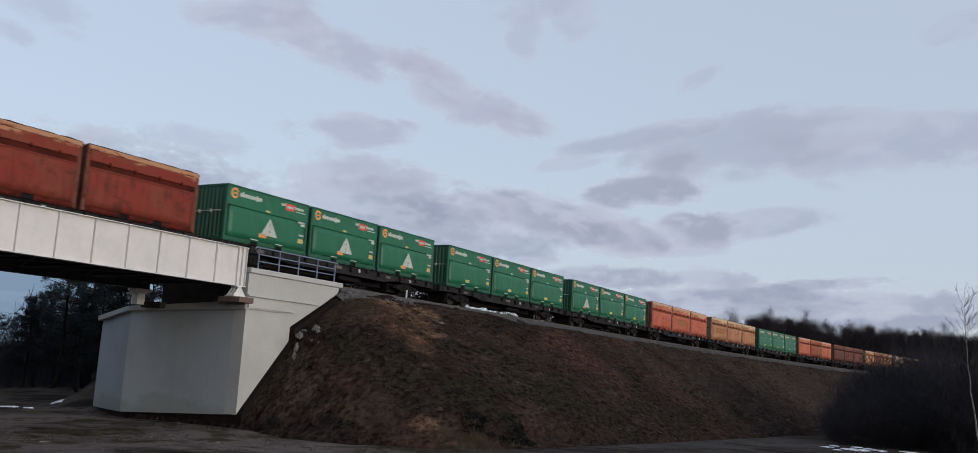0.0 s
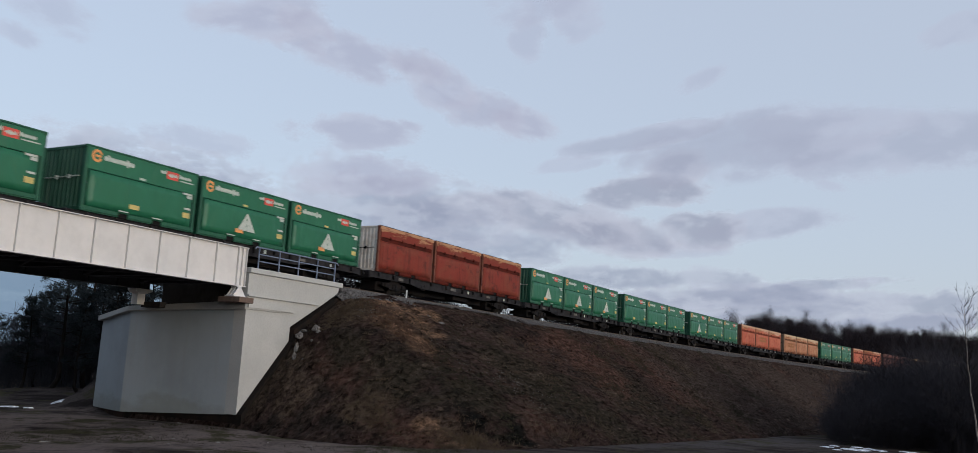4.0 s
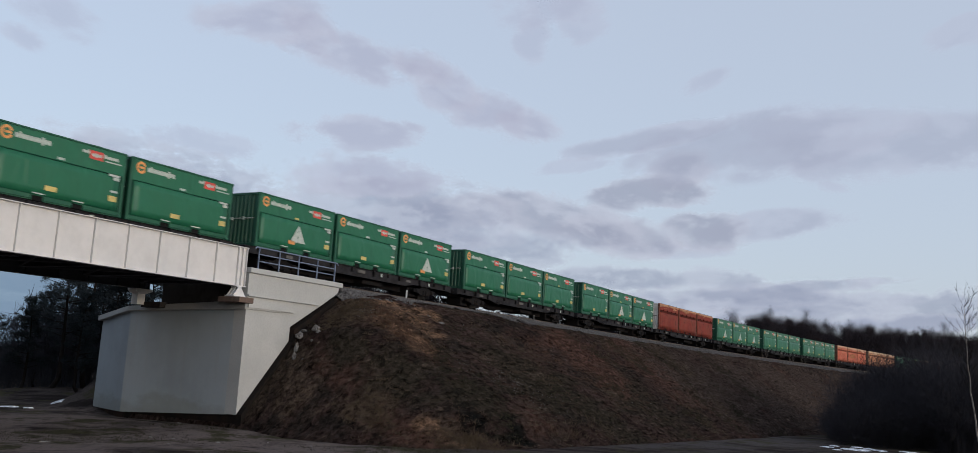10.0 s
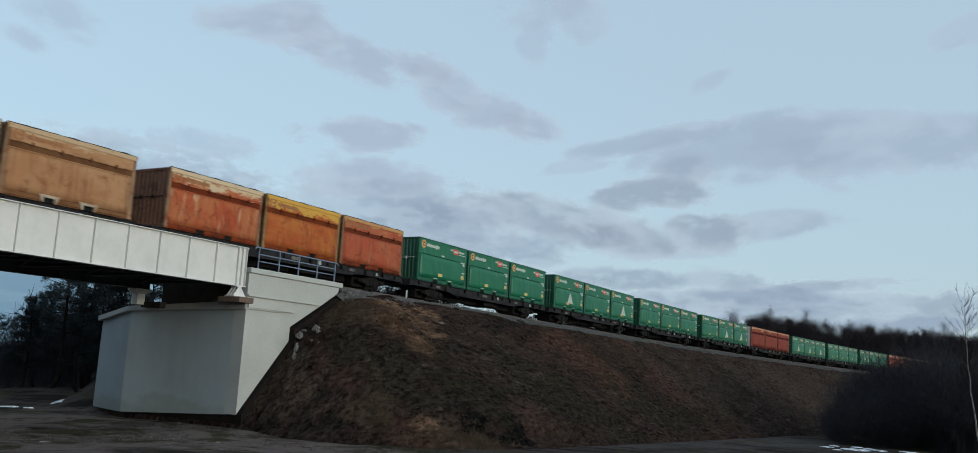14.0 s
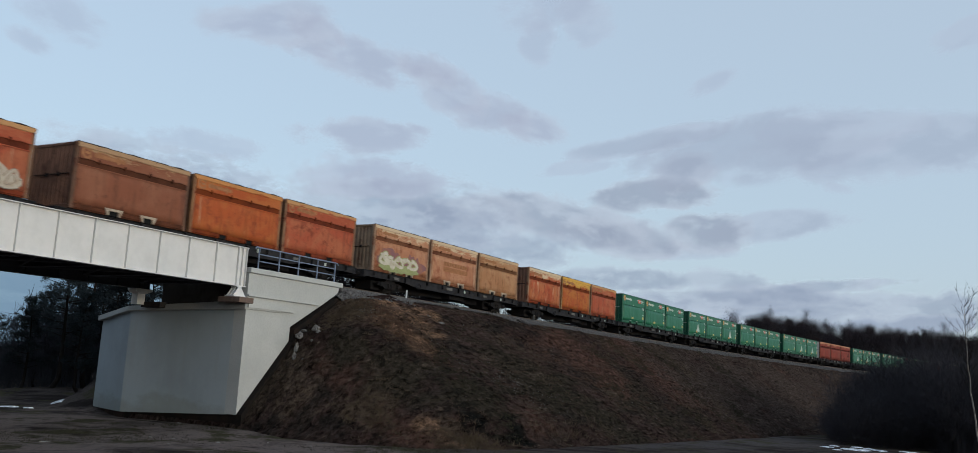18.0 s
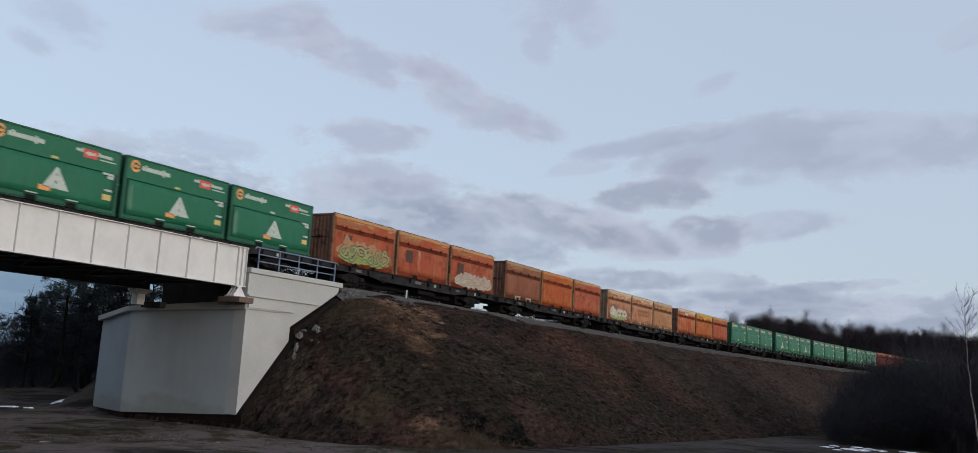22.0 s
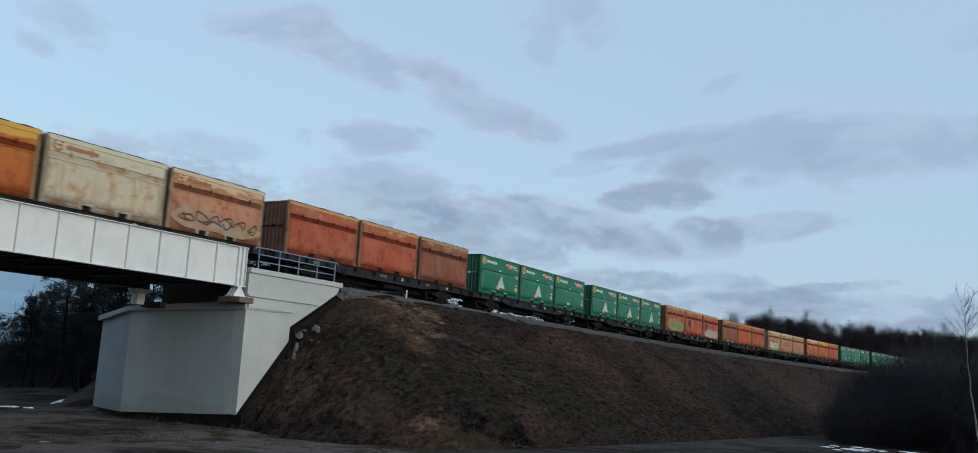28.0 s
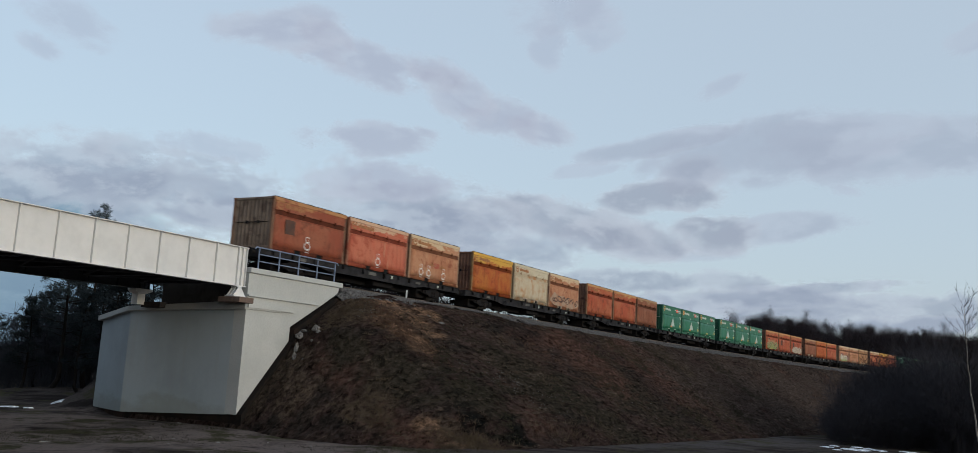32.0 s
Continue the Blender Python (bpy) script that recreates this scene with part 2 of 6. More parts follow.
livery("tan", (0.345, 0.165, 0.076), (0.39, 0.210, 0.105), (0.240, 0.095, 0.042), (0.48, 0.33, 0.20), (0.30, 0.175, 0.10), 0.3, 0.12)
livery("pink", (0.390, 0.168, 0.088), (0.43, 0.215, 0.120), (0.270, 0.090, 0.045), (0.54, 0.40, 0.26), (0.31, 0.19, 0.12), 0.45, 0.13)
livery("cream", (0.480, 0.410, 0.300), (0.45, 0.360, 0.245), (0.400, 0.215, 0.105), (0.52, 0.45, 0.33), (0.27, 0.22, 0.15), 0.3, 0.16)
livery("brown", (0.205, 0.070, 0.036), (0.235, 0.092, 0.050), (0.130, 0.046, 0.024), (0.36, 0.22, 0.12), (0.14, 0.072, 0.045), 0.25, 0.05)
livery("maroon", (0.120, 0.038, 0.029), (0.144, 0.052, 0.037), (0.072, 0.026, 0.019), (0.19, 0.10, 0.065), (0.09, 0.045, 0.032), 0.0, -0.02)
livery("coral", (0.440, 0.108, 0.062), (0.455, 0.145, 0.085), (0.31, 0.066, 0.036), (0.52, 0.33, 0.22), (0.30, 0.13, 0.08), 0.4, 0.10)
livery("rust", (0.250, 0.064, 0.034), (0.275, 0.092, 0.050), (0.150, 0.044, 0.023), (0.38, 0.185, 0.080), (0.19, 0.105, 0.065), 0.15, 0.02)
livery("flame", (0.365, 0.078, 0.020), (0.39, 0.112, 0.030), (0.250, 0.050, 0.017), (0.46, 0.20, 0.065), (0.25, 0.125, 0.060), 0.15, 0.03)
M["green_low"] = painted("green_low", (0.009, 0.085, 0.043), (0.010, 0.090, 0.046), (0.009, 0.060, 0.034), 0.3, 0.3, 0.55)
M["green_end"] = painted("green_end", (0.0075, 0.066, 0.035), (0.009, 0.076, 0.040), (0.009, 0.045, 0.026), 0.25, 0.2, 0.5)
M["tan_end"] = weathered("tan_end", (0.23, 0.165, 0.115), (0.18, 0.125, 0.085), (0.11, 0.062, 0.040), (0.32, 0.25, 0.18), 0.4)
M["grey_end"] = weathered("grey_end", (0.24, 0.175, 0.130), (0.18, 0.130, 0.097), (0.085, 0.055, 0.040), (0.22, 0.18, 0.14), 0.3)
M["pocket_pale"] = plain("pocket_pale", (0.43, 0.36, 0.28), (0.28, 0.19, 0.13), 0.8, 0, 3, 20, 0.002)
# Rusty end walls, made darker too: the shadow on the ends is in the colour.
M["rust_shade_end"] = weathered("rust_shade_end", (0.17, 0.085, 0.055), (0.11, 0.058, 0.042), (0.08, 0.035, 0.024), (0.24, 0.13, 0.085), 0.4)


# ---- building helpers ----
def box(bm, x0, x1, y0, y1, z0, z1, bevel=0.0):
    c = bmesh.ops.create_cube(bm, size=1.0, matrix=Matrix.Translation(((x0 + x1) / 2, (y0 + y1) / 2, (z0 + z1) / 2))
                              @ Matrix.Diagonal((x1 - x0, y1 - y0, z1 - z0, 1)))
    if bevel:
        edges = list({e for v in c["verts"] for e in v.link_edges})
        bmesh.ops.bevel(bm, geom=edges, offset=bevel, segments=1, affect="EDGES", profile=0.5)
    return bm


def rod(bm, p, q, r, seg=8, r2=None):
    p, q = Vector(p), Vector(q)
    m = Matrix.Translation((p + q) / 2) @ (q - p).to_track_quat("Z", "Y").to_matrix().to_4x4()
    bmesh.ops.create_cone(bm, cap_ends=True, segments=seg, radius1=r, radius2=r if r2 is None else r2, depth=(q - p).length, matrix=m)
    return bm


def prism(bm, outline, y0, y1):
    """A solid whose outline in the x-z plane runs from y0 to y1."""
    a = [bm.verts.new((x, y0, z)) for x, z in outline]
    b = [bm.verts.new((x, y1, z)) for x, z in outline]
    bm.faces.new(a), bm.faces.new(b[::-1])
    for i in range(len(a)):
        j = (i + 1) % len(a)
        bm.faces.new((a[j], a[i], b[i], b[j]))
    bmesh.ops.recalc_face_normals(bm, faces=bm.faces[:])
    return bm


def plan(bm, outline, z0, z1):
    """A solid whose outline lies in the x-y plane."""
    lo = [z0] * len(outline) if not isinstance(z0, (list, tuple)) else z0
    hi = [z1] * len(outline) if not isinstance(z1, (list, tuple)) else z1
    a = [bm.verts.new((x, y, z)) for (x, y), z in zip(outline, lo)]
    b = [bm.verts.new((x, y, z)) for (x, y), z in zip(outline, hi)]
    bm.faces.new(a[::-1]), bm.faces.new(b)
    for i in range(len(a)):
        j = (i + 1) % len(a)
        bm.faces.new((a[i], a[j], b[j], b[i]))
    bmesh.ops.recalc_face_normals(bm, faces=bm.faces[:])
    return bm


def mesh_of(name, bm, material):
    me = bpy.data.meshes.new(name)
    bm.to_mesh(me)
    bm.free()
    if material is not None:
        me.materials.append(material)
    return me


def part(name, bm, material, parent=None, label="", pose_in=None):
    me = bm if isinstance(bm, bpy.types.Mesh) else mesh_of(name, bm, material)
    ob = new(name, me)
    if parent is not None:
        ob.parent = parent
    if pose_in is not None:
        ob.matrix_local = pose_in
    if label:
        ob["label"] = label
    return ob


def bmnew():
    return bmesh.new()

# ---- ground, embankment and track bed ----
def smooth(a, b, x):
    u = min(1.0, max(0.0, (x - a) / (b - a)))
    return u * u * (3 - 2 * u)


def to_track(x, y):
    dx, dy = x - BX, y - BY
    return dx * math.sin(TH) + dy * math.cos(TH), dx * math.cos(TH) - dy * math.sin(TH)


def ground_z(x, y):
    s, n = to_track(x, y)
    r = math.hypot(x, y)
    z = -0.40 - 0.016 * min(90.0, max(0.0, s + 15))
    z += 1.75 * smooth(30, 10, r)
    z += 0.16 * math.exp(-((s + 17.2) / 2.2) ** 2) * smooth(6.0, 2.0, n) * smooth(-11.5, -6.0, n)
    z += 4.6 * math.exp(-((s + 8.6) / 3.4) ** 2 - ((n + 12.6) / 3.0) ** 2)
    away = n - 0.5 * KAPPA * max(0.0, s - S_BEND) ** 2
    z += 3.2 * smooth(-11.0, -34.0, away) * smooth(55, 120, s)
    z += 0.9 * math.exp(-((s + 6) / 5.0) ** 2 - ((n + 24) / 6.0) ** 2)
    if r < 400:
        z += 0.10 * noise.noise(Vector((x * 0.12, y * 0.12, 3.1))) + 0.03 * noise.noise(Vector((x * 0.7, y * 0.7, 1.7)))
    return z


def ground_sheet():
    rings = [0, 2, 4, 6, 8, 10, 12, 14, 16, 18]
    while rings[-1] < 130:
        rings.append(rings[-1] + 0.75 + 0.012 * rings[-1])
    while rings[-1] < 4500:
        rings.append(rings[-1] * 1.18)
    angles = [radians(a) for a in range(35, 360 + 35, 5) if a > 130 or a < 40] + [radians(40 + 0.5 * i) for i in range(1, 181)]
    angles = sorted(set(round(a, 5) for a in angles if a < radians(395)))
    angles = sorted(set(round(a % (2 * math.pi), 5) for a in angles))
    verts = [(0, 0, ground_z(0, 0))]
    for r in rings[1:]:
        for a in angles:
            x, y = r * math.cos(a), r * math.sin(a)
            verts.append((x, y, ground_z(x, y)))
    k = len(angles)
    faces = [(0, 1 + i, 1 + (i + 1) % k) for i in range(k)]
    for j in range(len(rings) - 2):
        for i in range(k):
            a, b = 1 + j * k + i, 1 + j * k + (i + 1) % k
            faces.append((a, a + k, b + k, b))
    me = bpy.data.meshes.new("ground")
    me.from_pydata(verts, [], faces)
    me.polygons.foreach_set("use_smooth", [True] * len(me.polygons))
    me.update()
    return me


def spread(nt, v, wob, places):
    """1 round each of the places (x, y, z, radius) and 0 away from them, with a torn edge."""
    total = None
    for x, y, z, r in places:
        d = nd(nt, "ShaderNodeVectorMath", op="DISTANCE")
        nt.links.new(v, d.inputs[0])
        d.inputs[1].default_value = (x, y, z)
        near = nd(nt, "ShaderNodeMath", op="MULTIPLY_ADD", i1=-1.0 / r, i2=1.0)
        nt.links.new(d.outputs["Value"], near.inputs[0])
        if total is None:
            total = near.outputs[0]
        else:
            most = nd(nt, "ShaderNodeMath", op="MAXIMUM")
            nt.links.new(total, most.inputs[0])
            nt.links.new(near.outputs[0], most.inputs[1])
            total = most.outputs[0]
    torn = nd(nt, "ShaderNodeMath", op="MULTIPLY_ADD", i1=2.6, i2=-1.3)
    nt.links.new(wob, torn.inputs[0])
    both = nd(nt, "ShaderNodeMath", op="ADD")
    nt.links.new(total, both.inputs[0])
    nt.links.new(torn.outputs[0], both.inputs[1])
    return ramp(nt, both.outputs[0], 0.0, 0.7)


def lengthwise(nt, scale):
    """World position turned so that x runs along the track, then stretched."""
    turn = nt.nodes.new("ShaderNodeMapping")
    turn.inputs["Rotation"].default_value = (0, 0, TH - math.pi / 2)
    nt.links.new(coords(nt, shift=False), turn.inputs[0])
    size = nt.nodes.new("ShaderNodeMapping")
    size.inputs["Scale"].default_value = scale
    nt.links.new(turn.outputs[0], size.inputs[0])
    return size.outputs[0]


def earth_material():
    m, nt, b = start("earth", 1.0, 0.0, 0.0)
    v = coords(nt, shift=False)
    vs = lengthwise(nt, (0.24, 1.0, 1.0))
    big = ramp(nt, cloudy(nt, v, 0.09, 5, 0.6, 0.5), 0.42, 0.62)
    mid = ramp(nt, cloudy(nt, vs, 0.55, 6, 0.65, 0.3), 0.45, 0.62)
    red = ramp(nt, cloudy(nt, v, 0.16, 4, 0.6), 0.55, 0.72)
    c = mixer(nt, big, (0.0455, 0.0305, 0.0272), (0.0730, 0.0480, 0.0415))
    c = mixer(nt, mid, c, (0.0400, 0.0325, 0.0285))
    c = mixer(nt, red, c, (0.1055, 0.0581, 0.0448))
    tear = cloudy(nt, vs, 1.0, 8, 0.68, 0.6)
    warm = mixer(nt, ramp(nt, cloudy(nt, vs, 1.9, 7, 0.72, 0.4), 0.40, 0.62), (0.2750, 0.1640, 0.1030), (0.1250, 0.0820, 0.0600))
    c = mixer(nt, spread(nt, v, tear, ((-3.9, 45.1, 2.7, 3.2), (-6.5, 45.7, 3.7, 1.8), (2.9, 54.6, 2.7, 5.5), (-0.3, 46.1, 1.7, 3.6), (10.4, 67.2, 2.5, 7.0), (6.5, 56.9, 1.3, 5.0))), c, (0.0450, 0.0375, 0.0285))
    c = mixer(nt, spread(nt, v, tear, ((7.2, 67.7, 4.6, 6.0), (14.6, 81.0, 4.7, 9.0))), c, (0.1010, 0.0570, 0.0445))
    c = mixer(nt, spread(nt, v, tear, ((-3.2, 53.9, 6.3, 1.5), (-3.6, 51.6, 5.4, 2.1), (-5.0, 51.0, 6.0, 1.8), (-6.8, 49.8, 6.4, 1.8), (-4.4, 48.8, 5.2, 1.9), (-3.4, 48.6, 4.5, 1.7), (-5.8, 48.6, 5.8, 1.6))), c, warm)
    c = mixer(nt, spread(nt, v, tear, ((-11.8, 49.2, 4.8, 1.8), (-7.1, 48.4, 5.9, 2.2), (-9.3, 45.9, 3.0, 1.7), (-11.0, 45.0, 1.1, 1.8), (-5.1, 42.9, 0.9, 1.5), (-8.6, 44.2, 1.6, 1.8), (-1.0, 42.6, 0.1, 1.8))), c, (0.1020, 0.0740, 0.0560))
    c = mixer(nt, spread(nt, v, tear, [(*at(q, 7.5 + 0.02 * q, 3.2), 13.0) for q in (38, 56, 74, 92, 112, 135)]), c, (0.0739, 0.0549, 0.0459))
    # Dark patches at the bank's ledge: its shadow is put into the earth colour.
    c = mixer(nt, spread(nt, v, tear, ((-0.2, 44.3, 0.8, 1.5), (2.0, 46.0, 0.4, 1.6))), c, (0.0137, 0.0137, 0.0128))
    c = mixer(nt, spread(nt, v, tear, ((-2.2, 42.5, 0.4, 0.9), (-1.1, 42.3, 0.1, 0.9), (0.1, 42.4, -0.1, 0.9), (1.1, 42.9, -0.2, 0.8))), c, warm)
    part_dark = nd(nt, "ShaderNodeMath", op="MULTIPLY", i1=0.6)
    nt.links.new(ramp(nt, cloudy(nt, vs, 2.8, 7, 0.7, 0.6), 0.51, 0.64), part_dark.inputs[0])
    c = mixer(nt, part_dark.outputs[0], c, (0.0144, 0.0131, 0.0116))
    c = mixer(nt, ramp(nt, cloudy(nt, vs, 1.5, 9, 0.78, 0.5), 0.56, 0.68), c, (0.1259, 0.0930, 0.0725))
    # Random grain whose strong contrast also paints the shading of the lumps.
    crumb = nd(nt, "ShaderNodeMath", op="MULTIPLY_ADD", i1=4.4, i2=-1.38)
    nt.links.new(cloudy(nt, lengthwise(nt, (0.6, 1.0, 1.0)), 3.4, 8, 0.72, 0.4), crumb.inputs[0])
    grain = nd(nt, "ShaderNodeVectorMath", op="SCALE")
    nt.links.new(c, grain.inputs[0])
    nt.links.new(crumb.outputs[0], grain.inputs["Scale"])
    nt.links.new(grain.outputs[0], b.inputs["Base Color"])
    bump(nt, b, cloudy(nt, lengthwise(nt, (0.6, 1.0, 1.0)), 2.6, 10, 0.8), 1.0, 0.42)
    return m


def road_material():
    m, nt, b = start("dirt_ground", 1.0, 0.0, 0.02)
    v = coords(nt, shift=False)
    big = ramp(nt, cloudy(nt, coords(nt, (0.8, 1.3, 1.0), False), 0.40, 8, 0.65, 0.4), 0.42, 0.58)
    grass = ramp(nt, cloudy(nt, v, 0.33, 6, 0.7, 0.4), 0.52, 0.62)
    fine = cloudy(nt, v, 6.0, 8, 0.75)
    c = mixer(nt, big, (0.0275, 0.0225, 0.0213), (0.0750, 0.0625, 0.0575))
    tear = cloudy(nt, v, 0.5, 8, 0.68, 0.6)
    c = mixer(nt, spread(nt, v, tear, ((-17.0, 34.0, -0.4, 9.0), (-12.0, 38.5, -0.4, 8.0), (-6.0, 37.0, -0.4, 6.0), (-22.0, 44.0, -0.4, 8.0))), c, (0.1750, 0.1413, 0.1300))
    c = mixer(nt, spread(nt, v, tear, ((8.8, 54.5, -1.0, 5.0), (14.5, 61.0, -1.2, 6.0), (20.5, 69.0, -1.4, 7.0), (26.0, 78.0, -1.6, 8.0))), c, (0.088, 0.078, 0.077))
    c = mixer(nt, grass, c, (0.0600, 0.0550, 0.0325))
    c = mixer(nt, ramp(nt, fine, 0.54, 0.66), c, (0.0200, 0.0163, 0.0137))
    nt.links.new(c, b.inputs["Base Color"])
    bump(nt, b, fine, 1.0, 0.16)
    return m


M["earth"], M["dirt"] = earth_material(), road_material()
M["gravel"] = plain("gravel", (0.115, 0.108, 0.105), (0.055, 0.05, 0.048), 0.9, 0, 4, 12, 0.06, 0.35, 0.7)
M["stone"] = plain("stone", (0.10, 0.096, 0.096), (0.05, 0.047, 0.047), 0.9, 0, 6, 30, 0.004, pieces=True)

g = ground_sheet()
g.materials.append(M["dirt"])
tagged(new("ground", g), "dark dirt ground with worn tracks and sparse grass", "ground", kind="structure")

CREST = 6.62
FRONT = ((0, CREST), (0.6, 6.58), (1.1, 6.46), (2.25, 5.80), (4.36, 4.45), (4.62, 3.76), (6.2, 2.0), (7.8, 0.12), (9.2, -0.7), (12, -1.8))


def front_fall(a):
    for (x0, z0), (x1, z1) in zip(FRONT, FRONT[1:]):
        if a <= x1:
            return z0 + (z1 - z0) * (a - x0) / (x1 - x0)
    return -1.8


def side_fall(b):
    u = b / 1.52
    return CREST - u - 0.35 * math.sin(min(1.0, b / 13.0) * math.pi) * 0.6


def bank_z(s, n):
    mid = -3.2
    b = abs(n - mid) - (2.75 - mid)
    a = -7.6 - s + 3.6 * smooth(-6.0, -8.8, n)
    berm = 7.06 - 0.7 * smooth(7.0, 18.0, s) - 0.285 * (n - 1.4) - 1.5 * max(0.0, n - 2.3) - 0.22 * smooth(-3.5, -7.0, s) - 0.55 * max(0.0, -7.4 - s) - 0.5 * smooth(1.45, 1.05, n) + 0.07 * noise.noise(Vector((s * 0.9, n * 0.8, 6.0)))
    if a <= 0 and b <= 0:
        return max(CREST, berm) if n > 1.0 else CREST
    a, b = max(0.0, a), max(0.0, b)
    r = math.hypot(a, b)
    w = a * a / (r * r + 1e-9)
    z = w * front_fall(r) + (1 - w) * side_fall(r)
    if n > 1.0 and s > -8.9:
        z = max(z, berm)
    step = min(11.7, 10.2 + 0.85 * (s + 11.1)) + 0.25 * noise.noise(Vector((s * 0.9, 2.0, 8.0)))
    z -= 0.42 * smooth(step, step + 0.28, n) * smooth(-12.4, -11.2, s) * smooth(2.0, -2.5, s)
    z -= 0.12 * smooth(2.1, 1.35, n) * smooth(-8.2, -9.4, s) * smooth(-9.0, -7.0, n)
    return z - 0.16 * smooth(-14.6, -15.3, s) * smooth(3.4, 1.6, n) * smooth(-12.0, -9.0, n) - 0.8 * smooth(-15.2, -15.9, s) * smooth(2.6, 1.4, n)


def bank_mesh():
    ss, s = [], -22.0
    while s < 330:
        ss.append(s)
        s += 0.28 if s < 25 else (0.5 if s < 60 else (1.2 if s < 130 else 4.0))
    ns, n = [], -26.0
    while n < 22.5:
        ns.append(n)
        n += 0.8 if n < 0.4 else 0.27
    verts = []
    for s in ss:
        for n in ns:
            z = bank_z(s, n)
            if (z < CREST - 0.02 or n > 1.4) and not (s < -7 and -12 < n < 2.2):
                q = Vector((s * (0.75 if s < -4 else 0.75 - 0.4 * smooth(-4, 8, s)), n * 0.9, z * 0.4))
                z += 0.16 * noise.noise(q * 0.5) + (0.10 * noise.noise(q * 1.6) + 0.085 * noise.noise(q * 3.7) * smooth(32, 24, s)) * smooth(90, 55, s)
            verts.append(at(s, n, z))
    k = len(ns)
    faces = [(i * k + j, (i + 1) * k + j, (i + 1) * k + j + 1, i * k + j + 1) for i in range(len(ss) - 1) for j in range(k - 1)]
    me = bpy.data.meshes.new("embankment")
    me.from_pydata(verts, [], faces)
    me.polygons.foreach_set("use_smooth", [True] * len(me.polygons))
    me.materials.append(M["earth"])
    me.update()
    me.flip_normals()
    return me


tagged(new("embankment", bank_mesh()), "steep bare brown earth railway embankment with patchy dry grass", "embankment", kind="structure")


def strip_mesh(name, profile, s0, s1, step, material, jitter=0.0, heel=0.0):
    """A strip along the track; with a heel its first end slopes down by that much."""
    verts, faces = [], []
    count = int((s1 - s0) / step) + 1
    for i in range(count):
        s = s0 + (s1 - s0) * i / (count - 1)
        for n, z in profile:
            verts.append(at(s, n + jitter * noise.noise(Vector((s, n * 3, z))), z + jitter * noise.noise(Vector((s * 1.3, n, z + 5)))))
    k = len(profile)
    if heel:
        count += 1
        verts = [at(s0 - 0.12 - 0.1 * heel, n, z - heel) for n, z in profile] + verts
    faces = [(i * k + j, i * k + j + 1, (i + 1) * k + j + 1, (i + 1) * k + j) for i in range(count - 1) for j in range(k - 1)]
    me = bpy.data.meshes.new(name)
    me.from_pydata(verts, [], faces)
    me.materials.append(material)
    me.update()
    me.flip_normals()
    return me


BALLAST = [(-6.4, CREST - 0.03), (-5.0, 7.14), (-3.4, 7.2), (-1.4, 7.2), (0.35, 7.2), (0.9, 7.12), (1.5, 6.84), (1.9, 6.50), (2.2, 6.1), (2.4, 5.6)]
WIDE = BALLAST[:5] + [(0.95, 7.10), (1.6, 6.93), (2.2, 6.74), (2.6, 6.58), (2.85, 6.25)]
tagged(new("ballast", strip_mesh("ballast", WIDE, 12.0, 330, 0.4, M["gravel"], 0.07)), "grey crushed stone ballast shoulder along the embankment", "ballast", kind="structure")
tagged(new("ballast", strip_mesh("ballast", BALLAST, -8.25, 12.0, 0.4, M["gravel"], 0.08, 0.5)), "grey crushed stone ballast bed under the track", "ballast", kind="structure")

tagged(new("ballast", strip_mesh("ballast", BALLAST[:5], -14.95, -8.25, 0.4, M["gravel"], 0.05)), "grey crushed stone ballast between the wing walls", "ballast", kind="structure")
for side, n in (("near", -HALF + 0.75), ("far", -HALF - 0.75)):
    w, h = 0.036, 0.15
    prof = [(n - w, RAIL_Z), (n + w, RAIL_Z), (n + w, RAIL_Z - 0.04), (n + 0.01, RAIL_Z - 0.05), (n + 0.01, RAIL_Z - h + 0.02), (n + 0.07, RAIL_Z - h),
            (n - 0.07, RAIL_Z - h), (n - 0.01, RAIL_Z - h + 0.02), (n - 0.01, RAIL_Z - 0.05), (n - w, RAIL_Z - 0.04), (n - w, RAIL_Z)]
    tagged(new("rail", strip_mesh("rail", prof, -60, 330, 1.5, M["rail_steel"])), "worn steel railway rail with a rusty web", "rail", "rails of the track", "structure")

sl = mesh_of("sleeper", box(bmnew(), -0.12, 0.12, -1.3, 1.3, -0.11, 0.09, 0.02), M["sleeper"])
track_bed = tagged(new("sleepers"), "grey concrete railway sleepers half sunk in ballast", "sleepers", kind="structure")
s = -46.5
while s < 120:
    ob = new("sleeper", sl)
    ob.parent = track_bed
    ob.matrix_local = station(s, -HALF, RAIL_Z - 0.24)
    s += 0.6

# ---- bridge ----
G_TOP, G_BOT, G_N, G_END, G_START = 8.28, 6.385, 1.0, -15.62, -47.5


